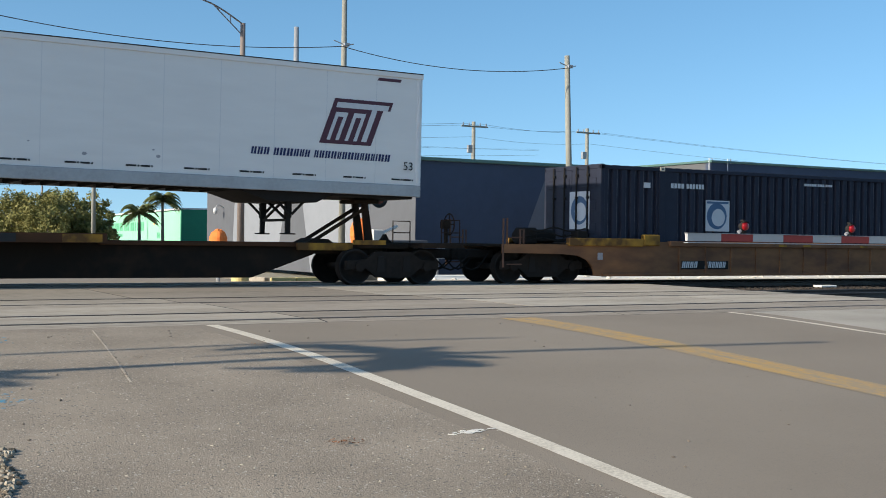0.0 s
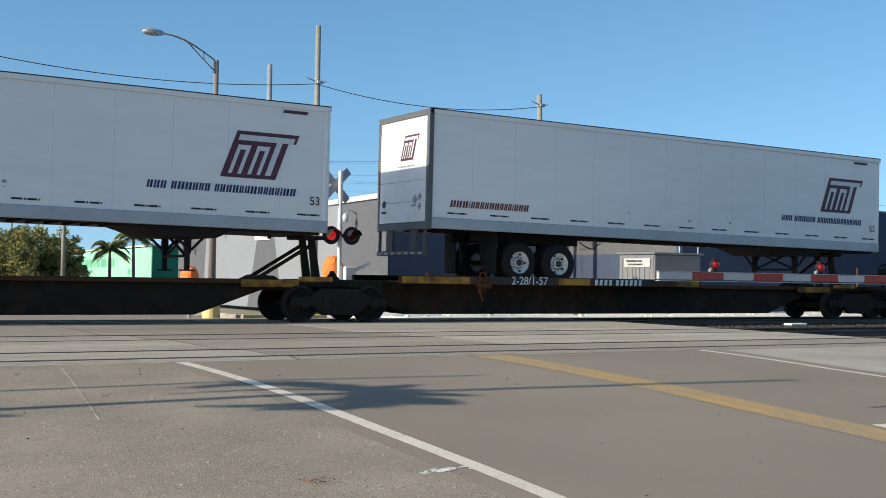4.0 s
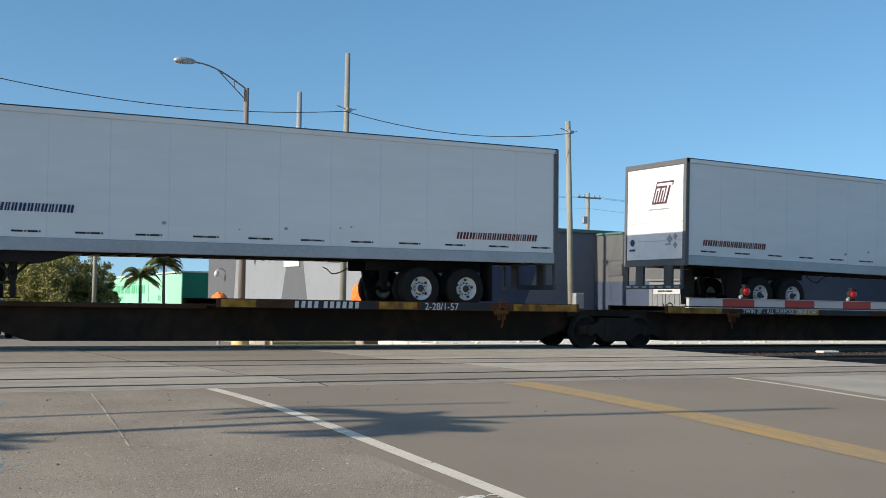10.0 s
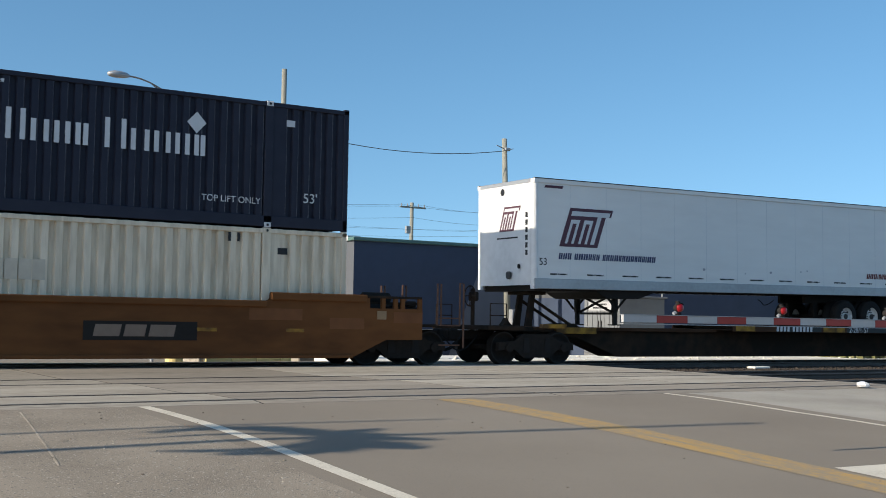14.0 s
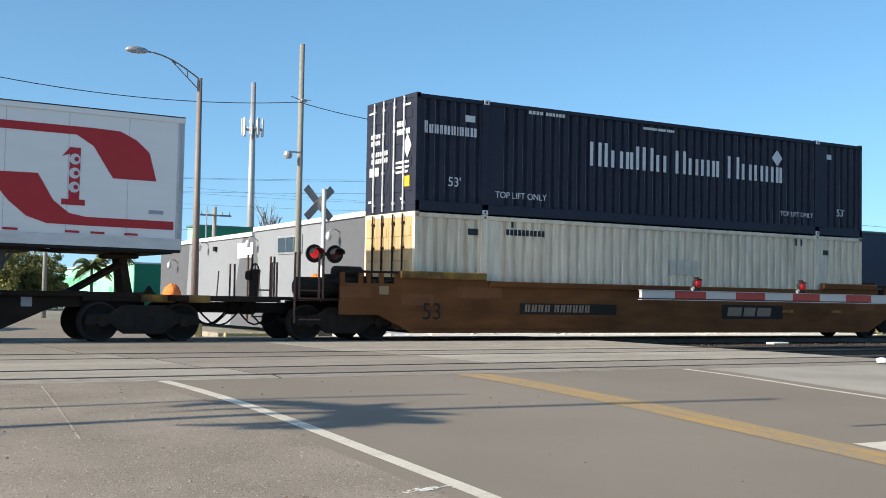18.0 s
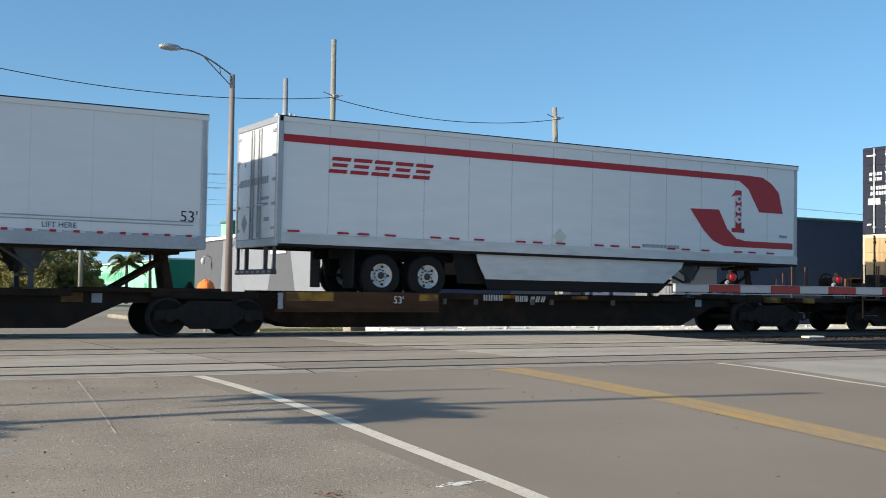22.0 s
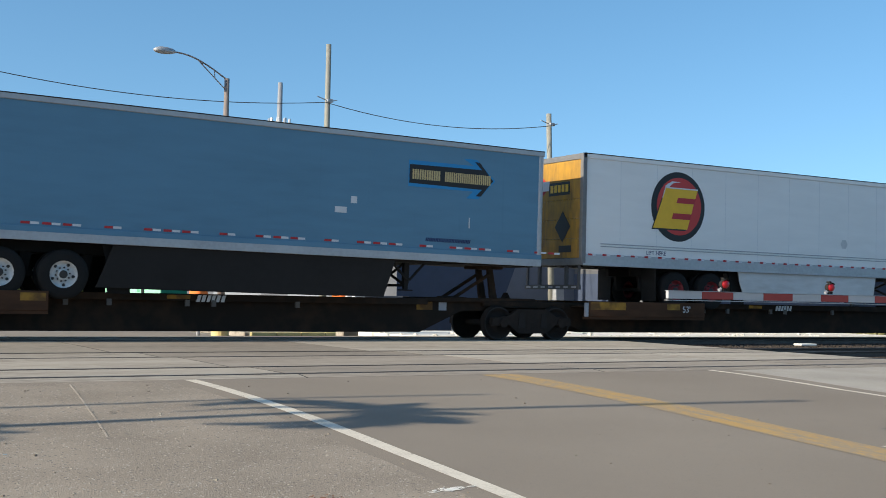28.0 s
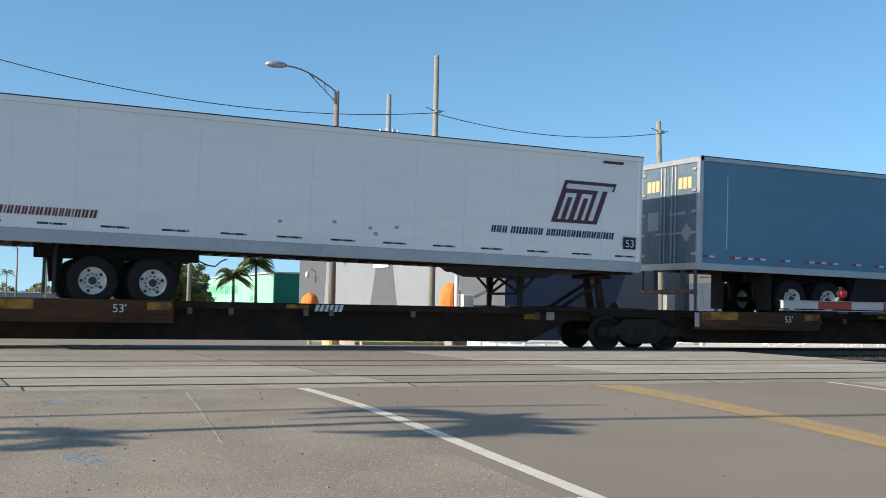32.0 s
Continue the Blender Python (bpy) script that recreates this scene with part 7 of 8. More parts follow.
for a, b in (((BY + 0.36, 4.16), (51.9, 3.99)), ((52.0, 3.79), (66.0, 3.63))):
    prism(bm, [(a[0], a[1]), (b[0], b[1]), (b[0], b[1] + 0.2), (a[0], a[1] + 0.2)], BX - 0.10, BX + 0.45, "x")
part("parapet_cap", bm, ROOF, hall, "white rounded parapet cap")
X4 = BX - 0.004
facade("grey_field", WALL_GREY, [[(X4, 53.4, 3.76), (X4, 51.9, 3.95), (X4, 50.4, BZ), (X4, 54.9, BZ)],
                                  [(X4, 66, 3.62), (X4, 61.1, 3.66), (X4, 61.6, BZ), (X4, 66, BZ)],
                                  [(X4, 44.6, 4.09), (X4, 40.0, 4.14), (X4, 40.0, BZ), (X4, 43.6, BZ)]], side, label="slanted grey painted field")
Y4 = BY - 0.004
slate = []
for k in range(5):
    x0 = 26.3 + k * 13.2
    slate.append([(x0 + 0.9, Y4, 4.14), (x0 + 3.6, Y4, 4.14), (x0 + 4.4, Y4, BZ), (x0 - 1.0, Y4, BZ)])
facade("slate_field", WALL_SLATE, slate, wall_front, label="slanted lighter slate field")
# the wing that stands forward of the front wall
WX, WY, WZ = 29.45, 32.8, 4.05
bm = B()
box(bm, WX, WX + 0.3, WY + 0.3, BY, BZ, WZ)
wing_side = part("wall", bm, WALL_TAN, hall, "warm grey side wall of the wing")
bm = B()
box(bm, WX, 80, WY, WY + 0.3, BZ, WZ)
part("wall", bm, WALL_NAVY, hall, "slate blue front wall of the wing")
bm = B()
box(bm, WX - 0.06, 80, WY - 0.08, BY - 0.16, WZ, WZ + 0.09, 0.02)
part("roof", bm, ROOF_GREEN, hall, "flat roof of the wing")
# navy field covering the wing's side wall up to 2.12 m
bm = B()
box(bm, WX - 0.012, WX - 0.004, WY + 0.6, BY - 0.01, BZ, 2.12)
part("painted_base", bm, WALL_NAVY, wing_side, "navy field over the lower wall")
bm = B()
box(bm, WX - 0.02, WX - 0.004, WY + 0.1, BY - 0.01, 2.98, 3.02)
part("wall_joint", bm, WALL_GREY, wing_side)
bm = B()
box(bm, WX - 0.05, WX - 0.004, 37.9, 39.0, 2.35, 2.85, 0.008)
vent = part("wall_vent", bm, WALL_TAN, wing_side, "louvred wall vent")
for k in range(5):
    bm = B()
    box(bm, WX - 0.07, WX - 0.05, 37.95, 38.95, 2.40 + 0.09 * k, 2.45 + 0.09 * k)
    part("louvre", bm, WALL_GREY, vent)
for dx, dy in ((-0.05, 0.05), (0.75, -0.06)):
    bm = B()
    path_tube(bm, [(WX + dx, WY + dy, BZ), (WX + dx, WY + dy, WZ + 0.16), (WX + dx + 0.14, WY + dy, WZ + 0.16), (WX + dx + 0.14, WY + dy, WZ)], 0.02, 8)
    part("downpipe", bm, PALE, hall, "thin white pipe up the wing's corner")
# side wall windows, notice, lamps
for y0, y1, z0, z1 in ((46.4, 49.05, 2.85, 3.66), (51.95, 53.95, 2.76, 3.50)):
    win = part("window_frame", (lambda bm: (box(bm, BX - 0.06, BX + 0.02, y0, y1, z0, z1), bm)[1])(B()), PALE if y0 > 50 else ALU, hall, "pale boarded window" if y0 > 50 else "aluminium window frame")
    if y0 < 50:
        for k in range(3):
            a = y0 + 0.08 + k * (y1 - y0 - 0.08) / 3
            bm = B()
            box(bm, BX - 0.075, BX - 0.06, a, a + (y1 - y0 - 0.08) / 3 - 0.08, z0 + 0.08, z1 - 0.08)
            part("pane", bm, GLASS, win, "dark window pane")
for y, z in ((58.2, 3.45), (63.0, 2.6), (51.5, 3.45), (42.8, 3.5)):
    bm = B()
    path_tube(bm, [(BX, y, z + 0.1), (BX - 0.2, y, z + 0.24), (BX - 0.4, y, z + 0.24), (BX - 0.5, y, z + 0.1)], 0.025)
    lamp = part("wall_lamp", bm, GALV, hall, "small wall lamp on a bent arm")
    bm = B()
    lathe(bm, [(0.0, -0.24), (0.09, -0.22), (0.13, -0.05), (0.11, 0.04), (0.05, 0.12), (0.0, 0.13)], 14, "z")
    for v in bm.verts:
        v.co += Vector((BX - 0.5, y, z))
    part("lamp_globe", bm, PALE, lamp, smooth=True)
for y, z in ((60.2, 3.05), (57.0, 3.30)):
    bm = B()
    box(bm, BX - 0.16, BX - 0.004, y - 0.14, y + 0.14, z - 0.12, z + 0.12, 0.02)
    part("flood_lamp", bm, UNDER, hall, "small dark wall fitting")
bm = B()
for k in range(6):
    box(bm, 21.6 + k * 1.5, 21.66 + k * 1.5, 39.3, 39.36, road_z(39), 0.75)
for z in (0.35, 0.72):
    box(bm, 21.6, 29.3, 39.31, 39.35, z, z + 0.05)
part("guard_rail", bm, GALV, hall, "low galvanised rail along the wall")
bm = B()
box(bm, 18.8, 20.8, 38.6, 38.8, road_z(39), 1.05, 0.02)
part("low_wall", bm, WALL_GREY, hall, "low grey block wall")

bm = B()
tube(bm, (21.5, 60.0, 3.55), (21.5, 60.0, 5.65), 0.04, n=10)
part("service_mast", bm, GALV, hall, "thin steel mast on the roof")

kerb = thing("kerb", "pale yellow concrete kerb beside the street lamp", "kerb")
bm = B()
for k in range(10):
    x = 14.4 + k * 0.92
    box(bm, x, x + 0.9, 38.0, 38.18, road_z(38) - 0.05, road_z(38) + 0.14, 0.02)
part("kerb_stone", bm, BOLLARD, kerb)
bm = B()
for k in range(22):
    y = 38.2 + k * 0.92
    box(bm, 14.2, 14.38, y, y + 0.9, road_z(38) - 0.05, road_z(38) + 0.14, 0.02)
part("kerb_stone", bm, CONCRETE, kerb)

green = thing("green_building", "mint and deep green painted building with a mural of writing", "building")
GX, GY2 = 33.05, 112.0
bm = B()
prism(bm, [(GX, GY2 + 0.3), (GX + 0.3, GY2 + 0.3), (37.3, 160.0), (37.0, 160.0)], -0.5, 3.65, "z")
gw = part("wall", bm, MINT, green, "sunlit mint green wall")
bm = B()
box(bm, GX, GX + 6.0, GY2, GY2 + 0.3, -0.5, 3.75)
part("wall", bm, GREEN, green, "deep green end wall")
bm = B()
prism(bm, [(GX - 0.1, GY2 - 0.1), (GX + 6.1, GY2 - 0.1), (43.0, 160.0), (36.9, 160.0)], 3.75, 3.9, "z")
part("roof", bm, ROOF, green)
bm = B()
mp = Matrix.Translation((GX - 0.012, GY2 + 0.3, 0)) @ Matrix.Rotation(math.atan2(GX - 37.0, 47.7), 4, "Z") @ Matrix(((0, 0, -1, 0), (-1, 0, 0, 0), (0, 1, 0, 0), (0, 0, 0, 1)))
bars(bm, -44, 1.7, 1.0, (0.9, 0.8, 0, 0.8, 0.4, 0.7, 0.8, 0.7, 0.7, 0.6, 0, 0.5, 0.4, 0.9, 0.9, 0, 1.0, 1.2, 0.8, 0, 0.7, 0.9, 0.8, 0.9), mp, 0.35)
bars(bm, -42, 1.0, 0.35, (1.2,) * 14, mp, 0.3)
bars(bm, -12, 0.9, 0.6, (1.5, 0.8), mp, 0.3)
part("mural_shape", bm, mat("mural_green", (0.10, 0.42, 0.22), 0.6), gw, "row of green mural shapes")
bm = B()
bars(bm, -14, 2.3, 0.4, (2.2,), mp)
part("mural_shape", bm, mat("mural_orange", (0.75, 0.3, 0.08), 0.6), gw)
annex = thing("green_hall", "taller green hall behind the warehouse", "building")
bm = B()
box(bm, 31.6, 31.9, 90.3, 92.6, -0.5, 6.3)
part("wall", bm, MINT, annex)
bm = B()
box(bm, 31.6, 60, 90, 90.3, -0.5, 6.35)
part("wall", bm, GREEN, annex)
bm = B()
box(bm, 31.5, 60.1, 89.9, 92.7, 6.35, 6.5)
part("roof", bm, ROOF_GREEN, annex)

# ---- greenery ----
def bare_tree(x, y, h, label, seed):
    rnd = random.Random(seed)
    t = thing("tree", label, "tree", "trees beyond the tracks")
    bm = B()
    tube(bm, (x, y, road_z(y) - 0.1), (x, y, h * 0.72), 0.16, 0.09, n=8)
    part("trunk", bm, BARK, t, "bare grey trunk")
    bm = B()
    for k in range(26):
        p = Vector((x, y, h * rnd.uniform(0.55, 0.74)))
        q = p + Vector((rnd.uniform(-0.9, 0.9), rnd.uniform(-0.6, 0.6), h * rnd.uniform(0.10, 0.26)))
        tube(bm, p, q, 0.05, 0.015, n=5)
        for _ in range(3):
            tube(bm, p.lerp(q, rnd.uniform(0.4, 0.9)), q + Vector((rnd.uniform(-0.4, 0.4), rnd.uniform(-0.3, 0.3), rnd.uniform(-0.1, 0.5))), 0.02, 0.008, n=4)
    part("branch", bm, BARK, t, "bare thin branches")


bare_tree(29.3, 70.0, 6.9, "bare leafless tree behind the warehouse", 4)


def tree(x, y, h, w, label, seed, n=11000):
    rnd = random.Random(seed)
    t = thing("tree", label, "tree", "trees beyond the tracks")
    z0 = road_z(y)
    bm = B()
    tube(bm, (x, y, z0 - 0.1), (x, y, z0 + h * 0.45), 0.2, 0.13, n=8)
    tips = []
    for k in range(7):
        a = k * 0.9 + rnd.uniform(-0.3, 0.3)
        p = Vector((x, y, z0 + h * rnd.uniform(0.2, 0.45)))
        q = p + Vector((math.cos(a) * w * 0.35, math.sin(a) * w * 0.35, h * rnd.uniform(0.15, 0.4)))
        tube(bm, p, q, 0.09, 0.03, n=6)
        tips.append(q)
    part("trunk", bm, BARK, t, "grey trunk with limbs")
    clumps = [(x + rnd.gauss(0, w * 0.27), y + rnd.gauss(0, w * 0.27), z0 + h * min(0.95, max(0.05, rnd.gauss(0.48, 0.25))), rnd.uniform(0.12, 0.22) * w) for _ in range(64)]
    vs, fs = [], []
    for k in range(n):
        cx, cy, cz, r = rnd.choice(clumps)
        d = Vector((rnd.gauss(0, 1), rnd.gauss(0, 1), rnd.gauss(0, 0.8)))
        c = Vector((cx, cy, cz)) + d.normalized() * r * rnd.uniform(0.3, 1.12)
        s = rnd.uniform(0.06, 0.16)
        a, b = Vector((rnd.gauss(0, 1), rnd.gauss(0, 1), rnd.gauss(0, 1))).normalized() * s, Vector((rnd.gauss(0, 1), rnd.gauss(0, 1), rnd.gauss(0, 1))).normalized() * s * 0.7
        i = len(vs)
        vs += [c - a, c + b, c + a, c - b]
        fs.append((i, i + 1, i + 2, i + 3))
    me = bpy.data.meshes.new("crown")
    me.from_pydata([tuple(v) for v in vs], [], fs)
    me.materials.append(LEAF)
    cr = new("crown", me)
    cr.parent = t
    tagged(cr, "loose green leaf crown")
    return t


for x, y, h, w, s in ((21.4, 110, 4.9, 4.2, 1), (17.3, 109, 4.6, 3.4, 2), (18.7, 108, 4.3, 3.6, 3), (16.9, 113, 3.9, 2.8, 5), (22.9, 108, 4.7, 3.2, 6), (24.4, 107, 2.9, 2.2, 7), (19.6, 106, 4.6, 3.6, 8)):
    tree(x, y, h + 0.7, w, "bushy olive green tree beyond the road", s)


def palm(name, x, y, h, spread, label, seed, fronds=14, trunk=0.16):
    rnd = random.Random(seed)
    t = thing("palm_tree", label, "palm tree", "palm trees")
    z0 = road_z(y)
    bm = B()
    p = Vector((x, y, z0 - 0.1))
    lean = Vector((rnd.uniform(-0.02, 0.02), rnd.uniform(-0.02, 0.02), 1))
    k, m = 0, 7
    for k in range(m):
        q = p + lean * (h / m)
        tube(bm, p, q, trunk * (1.15 - 0.06 * k), trunk * (1.05 - 0.06 * k), n=10)
        p = q
    part("trunk", bm, BARK, t, "slender ringed trunk")
    top = p
    for f in range(fronds):
        a = f * math.tau / fronds + rnd.uniform(-0.15, 0.15)
        up = rnd.uniform(0.15, 1.0) if spread < 1.5 else rnd.uniform(-0.35, 1.9)
        bm = B()
        d = Vector((math.cos(a), math.sin(a), 0))
        side = Vector((-math.sin(a), math.cos(a), 0))
        prev = None
        n = 12
        for k in range(n + 1):
            u = k / n
            c = top + d * spread * u * (0.95 - 0.1 * up) + Vector((0, 0, spread * (up * 0.75 * u - ((0.62 + 0.42 * up) if spread > 1.5 else (0.5 + 0.35 * up)) * u * u)))
            if prev is not None:
                tube(bm, prev, c, 0.018 * (1.2 - u), n=4, caps=False)
                ln = spread * (0.30 if spread > 1.5 else 0.20) * math.sin(math.pi * min(1, 0.12 + 0.9 * u)) + 0.05
                for s in (-1, 1):
                    for j in range(2):
                        e = prev.lerp(c, 0.5 * j)
                        tip = e + side * s * ln * 0.75 + d * ln * 0.55 - Vector((0, 0, ln * 0.45))
                        wv = d * spread * (0.042 if spread > 1.5 else 0.055)
                        bm.faces.new([bm.verts.new(q) for q in (e - wv, e + wv, tip)])
            prev = c
        part("frond", bm, FROND, t, "arching green frond")
    return t


palm("palm_tree", 28.6, 110.5, 3.9, 2.3, "small palm tree before the green wall", 3, 30)
palm("palm_tree", 30.7, 110, 5.1, 2.3, "small palm tree before the green wall", 8, 30)
palm("palm_tree", 36.3, 330, 6.3, 2.6, "distant palm tree beyond the town", 9, 10)
palm("palm_tree", 24.2, 330, 7.6, 2.6, "distant palm tree beyond the town", 10, 10)
# unseen palms and posts at the roadside, placed to throw their shadows over the road
def caster(sx, sy, h):
    """Where a thing of height h stands so that its top shades the road at (sx, sy)."""
    run = (h - road_z(sy, sx)) / SUN_TAN
    return sx - run, sy + run * math.tan(radians(SUN_AZ))


def shadow_palm(x, y, top, size, label, seed):
    """A slender palm with fronds shaped to fit its shadow on the road; each frond is a line of (sideways, up) from the
    crown's heart.
    """
    rnd = random.Random(seed)
    t = thing("palm_tree", label, "palm tree", "palm trees")
    z0 = road_z(y)
    bm = B()
    for k in range(8):
        a, b = z0 - 0.1 + (top - z0 + 0.1) * k / 8, z0 - 0.1 + (top - z0 + 0.1) * (k + 1) / 8
        tube(bm, (x, y, a), (x, y, b), 0.072 - 0.003 * k, 0.065 - 0.003 * k, n=10)
    part("trunk", bm, BARK, t, "slender ringed trunk")
    lines = (((0.25, 0.10), (0.58, 0.10), (0.86, -0.06), (0.90, -0.32), (0.74, -0.64), 0.20), ((0.12, 0.02), (0.30, -0.06), (0.40, -0.28), (0.42, -0.52), (0.38, -0.82), 0.06),
             ((-0.24, 0.04), (-0.56, 0.0), (-0.84, -0.12), (-0.86, -0.36), (-0.70, -0.62), 0.20), ((-0.34, -0.10), (-0.58, -0.30), (-0.60, -0.48), (-0.52, -0.66), (-0.40, -0.84), 0.09),
             ((0.10, 0.14), (0.22, 0.25), (0.32, 0.33), (0.40, 0.39), (0.47, 0.44), 0.11), ((-0.06, 0.16), (-0.16, 0.30), (-0.26, 0.38), (-0.36, 0.44), (-0.44, 0.48), 0.11),
             ((-0.22, 0.08), (-0.42, 0.14), (-0.60, 0.19), (-0.78, 0.22), (-0.92, 0.23), 0.17), ((0.05, 0.08), (0.10, 0.15), (0.12, 0.22), (0.06, 0.28), (0.0, 0.32), 0.16),
             ((-0.20, 0.06), (-0.36, 0.10), (-0.50, 0.10), (-0.62, 0.06), (-0.70, 0.0), 0.17), ((0.20, 0.06), (0.36, 0.06), (0.48, 0.02), (0.56, -0.06), (0.60, -0.14), 0.12))
    for *pts, wide in lines:
        bm = B()
        bow = rnd.uniform(-0.10, 0.10)
        ctrl = [Vector((0, 0, 0))] + [Vector((bow * math.sin(math.pi * (k + 1) / 5), a, b)) * size for k, (a, b) in enumerate(pts)]
        rib = [ctrl[k].lerp(ctrl[k + 1], q / 5) for k in range(5) for q in range(5)] + [ctrl[-1]]
        base = Vector((x, y, top))
        path_tube(bm, [base + p for p in rib], 0.012, 5)
        for k in range(2, len(rib) - 1):
            d = (rib[k + 1] - rib[k - 1]).normalized()
            ln = size * wide * (0.35 + 0.75 * math.sin(math.pi * min(1.0, k / (len(rib) - 1)))) * rnd.uniform(0.8, 1.2)
            for sgn in (-1, 1):
                side = Vector((rnd.uniform(-0.25, 0.25), -d.z * sgn, d.y * sgn))
                tip = base + rib[k] + side * ln + d * ln * 0.55 - Vector((0, 0, ln * 0.35))
                root = base + rib[k]
                bm.faces.new([bm.verts.new(q) for q in (root - d * 0.07 * size, root + d * 0.07 * size, tip)])
        part("frond", bm, FROND, t, "arching green frond")
    return t


for sx, sy, seed in ((5.32, 10.78, 21), (1.30, 10.70, 22)):
    px, py = caster(sx, sy, 5.0)
    shadow_palm(px, py, 5.0, 1.0 if sx > 2 else 0.62, "slender palm tree at the roadside", seed)
for sx, sy, h, r in ((11.47, 10.62, 9.0, 0.085), (7.5, 11.86, 7.0, 0.05)):
    px, py = caster(sx, sy, h)
    wood_pole(px, py, h, "unseen thin post added to throw a road shadow", r)

# rough grass along the right of the way
scatter("grass", GRASS, "rough dry grass along the railway", 5200, lambda r: (r.uniform(36, 80), r.uniform(28.4, 32.6)), (0.05, 0.16), 12, "grass", 0.0, 1.6)

# far rows of roofs and trees along the horizon
for k, (x0, x1, y, h, m) in enumerate(((2, 24, 420, 7.0, LEAF), (30, 62, 430, 6.0, LEAF), (10, 40, 360, 1.7, WALL_WHITE), (46, 70, 380, 5.0, WALL_GREY), (100, 260, 300, 6.5, LEAF))):
    if m is LEAF:
        rnd = random.Random(40 + k)
        vs, fs = [], []
        for _ in range(2600):
            c = Vector((rnd.uniform(x0, x1), y + rnd.uniform(-3, 3), 0))
            c.z = rnd.random() ** 0.7 * h * (0.7 + 0.3 * math.sin(c.x * 0.45 + k)) - 0.4
            s = rnd.uniform(0.3, 0.9)
            i = len(vs)
            vs += [c + Vector((rnd.uniform(-s, s), rnd.uniform(-s, s), rnd.uniform(-s, s))) for _ in range(3)]
            fs.append((i, i + 1, i + 2))
        me = bpy.data.meshes.new("far_trees")
        me.from_pydata([tuple(v) for v in vs], [], fs)
        me.materials.append(LEAF)
        tagged(new("far_trees", me), "far line of trees on the horizon", "trees", kind="stuff")
    else:
        t = thing("far_building", "far low flat-roofed building", "building", "far buildings")
        bm = B()
        box(bm, x0, x1, y, y + 14, -0.5, h)
        wl2 = part("wall", bm, m, t)
        bm = B()
        box(bm, x0 - 0.3, x1 + 0.3, y - 0.3, y + 14.3, h, h + 0.35)
        part("roof", bm, ROOF, t)
        for j in range(int((x1 - x0) / 4) if h > 2.5 else 0):
            bm = B()
            box(bm, x0 + 1 + j * 4, x0 + 3 + j * 4, y - 0.05, y + 0.02, 1.2, 2.6)
            part("window", bm, GLASS, t)


# a waiting car on the far side
def car(x, y, turn, paint, label):
    t = thing("car", label, "car", "cars waiting beyond the crossing", pose(x, y, road_z(y), 0, 0, turn))
    bm = B()
    prism(bm, [(-2.2, 0.3), (2.2, 0.3), (2.25, 0.65), (1.9, 0.85), (0.9, 0.95), (0.3, 1.42), (-1.1, 1.45), (-1.8, 1.0), (-2.2, 0.92)], -0.85, 0.85)
    bmesh.ops.bevel(bm, geom=bm.edges[:], offset=0.06, segments=2, affect="EDGES")
    part("body", bm, paint, t)
    bm = B()
    prism(bm, [(0.85, 0.98), (0.3, 1.36), (-1.05, 1.39), (-1.65, 1.02)], -0.86, 0.86)
    part("window", bm, GLASS, t)
    for x0 in (-1.35, 1.4):
        for s in (-1, 1):
            bm = B()
            lathe(bm, [(0.0, -0.11), (0.3, -0.11), (0.33, -0.07), (0.33, 0.07), (0.3, 0.11), (0.0, 0.11)], 18)
            for v in bm.verts:
                v.co += Vector((x0, s * 0.78, 0.33))
            w = part("wheel", bm, RUBBER, t)
            bm = B()
            lathe(bm, [(0.0, -0.125), (0.19, -0.125), (0.2, -0.11), (0.0, -0.11)] if s < 0 else [(0.0, 0.11), (0.2, 0.11), (0.19, 0.125), (0.0, 0.125)], 16)
            for v in bm.verts:
                v.co += Vector((x0, s * 0.78, 0.33))
            part("rim", bm, CHROME, w)
    for s in (-1, 1):
        bm = B()
        box(bm, 2.15, 2.24, s * 0.6 - 0.16, s * 0.6 + 0.16, 0.62, 0.74, 0.02)
        part("headlight", bm, PALE, t)


car(6.2, 47.0, -90, DARKCAR, "dark car waiting beyond the crossing")


# ---- the train's run ----
def run_at(t):
    q = t / 32
    return 135.943 * q + 5.677 * q ** 2 - 1.993 * q ** 3 - 0.251 * q ** 4 + 0.013 * q ** 5


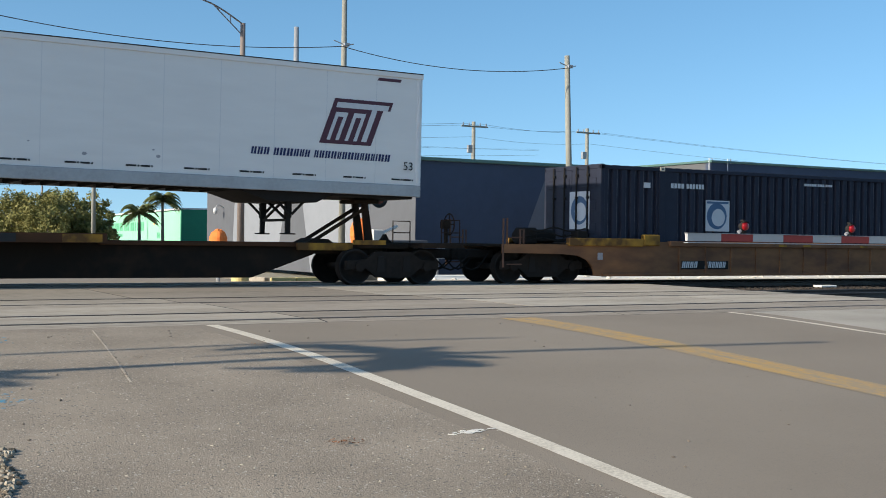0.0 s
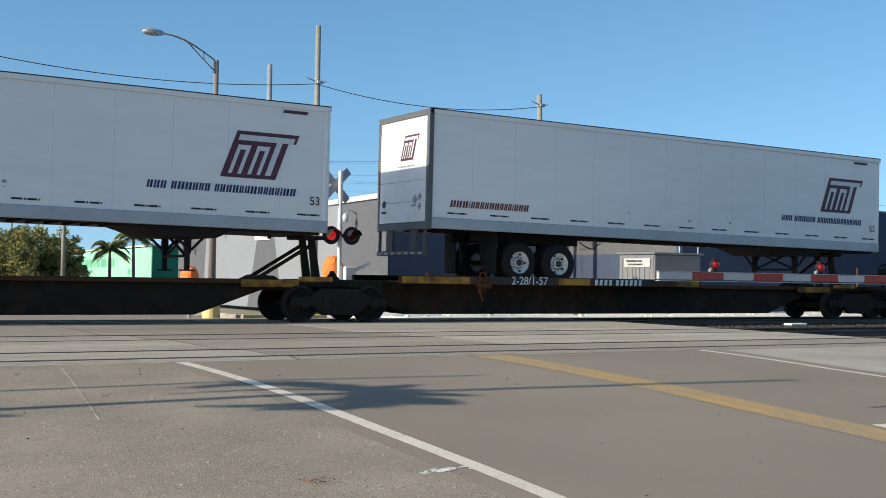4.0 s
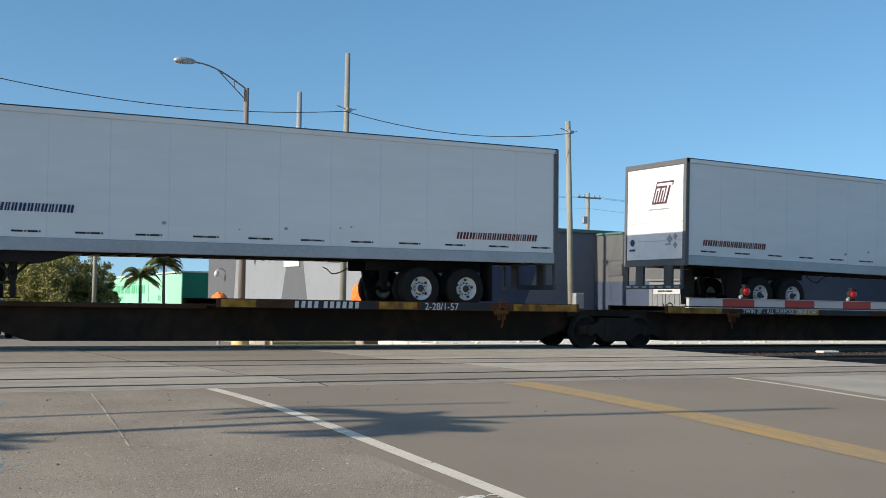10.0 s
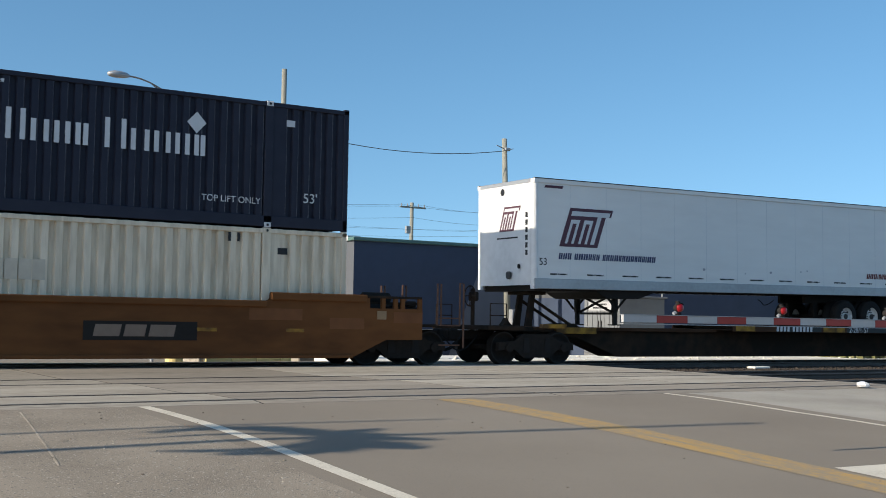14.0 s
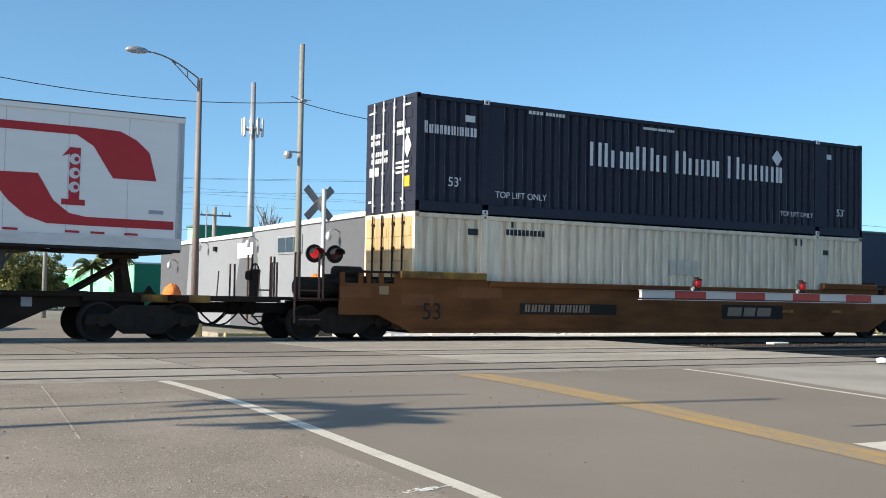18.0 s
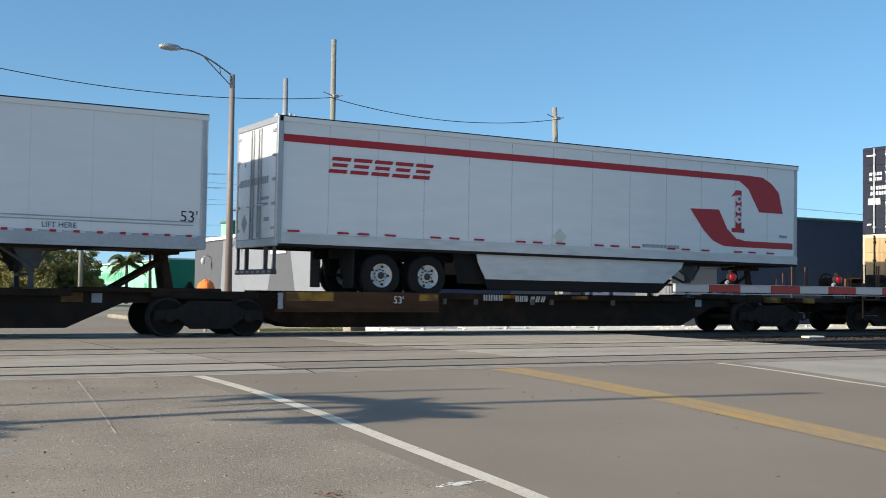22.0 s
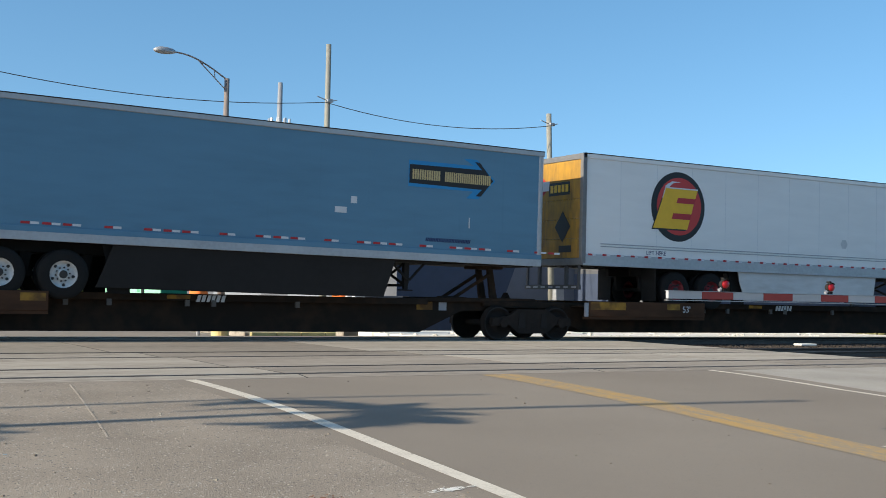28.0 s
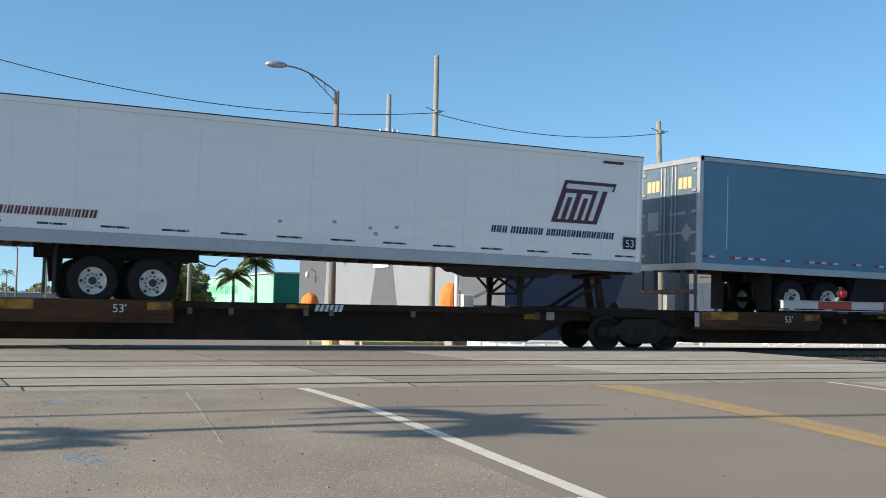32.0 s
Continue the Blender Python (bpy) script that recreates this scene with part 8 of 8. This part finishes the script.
def motions():
    times = [0.5 * k for k in range(65)]
    for ob, u, z, pitch, rev in moving:
        rows = []
        for t in times:
            x = u + run_at(t)
            rows.append((t, pose(x + (L53 if rev else 0), 25.80, z, 0, pitch, 180 if rev else 0)))
        walk(ob, rows)
    steps = [32 * k / 220 for k in range(221)]
    for t in trucks:
        for ws in t.children:
            if ws.name.startswith("wheelset"):
                x = ws.location.x
                walk(ws, [(s, pose(x, 0, 0.42, 0, math.degrees(run_at(s) / 0.42), 0)) for s in steps])


def split(names):
    """Gives every loose piece of these parts an object of its own."""
    for ob in [o for o in scene.objects if o.type == "MESH" and o.name.split(".")[0] in names]:
        bm = B()
        bm.from_mesh(ob.data)
        left, groups = set(bm.verts), []
        while left:
            seed = left.pop()
            todo, comp = [seed], {seed}
            while todo:
                for e in todo.pop().link_edges:
                    for v in e.verts:
                        if v in left:
                            left.discard(v)
                            comp.add(v)
                            todo.append(v)
            groups.append(comp)
        if len(groups) > 1:
            for n_g, g in enumerate(groups):
                index = {v: i for i, v in enumerate(g)}
                me = bpy.data.meshes.new(ob.data.name)
                faces = {f for v in g for f in v.link_faces}
                me.from_pydata([v.co for v in index], [], [[index[v] for v in f.verts] for f in faces])
                me.materials.append(ob.data.materials[0])
                if n_g == 0:
                    ob.data = me
                    continue
                o = ob.copy()
                o.data = me
                scene.collection.objects.link(o)
        bm.free()


split({"repaint_patch", "side_wall", "kerb_stone", "side_rib", "bracket", "yellow_patch", "black_patch", "reflector", "hinge", "grey_field", "slate_field", "scuff", "rib_edge", "rear_sticker", "panel_seam", "brake_hose", "ladder", "arm", "mark_disc", "mark_dot", "sticker", "rear_placard", "raised_edge", "chord", "square_mark", "frame_window", "parapet_cap", "articulation", "writing_bar", "nose_writing_bar", "rear_writing_bar", "door_writing_bar", "large_writing_shape", "mural_shape", "lock_rod", "brake_gear", "air_reservoir", "end_frame", "louvre", "kerb_stone", "stripe", "spring", "placard", "ghost_writing", "mud_flap", "hand_rail"})
motions()
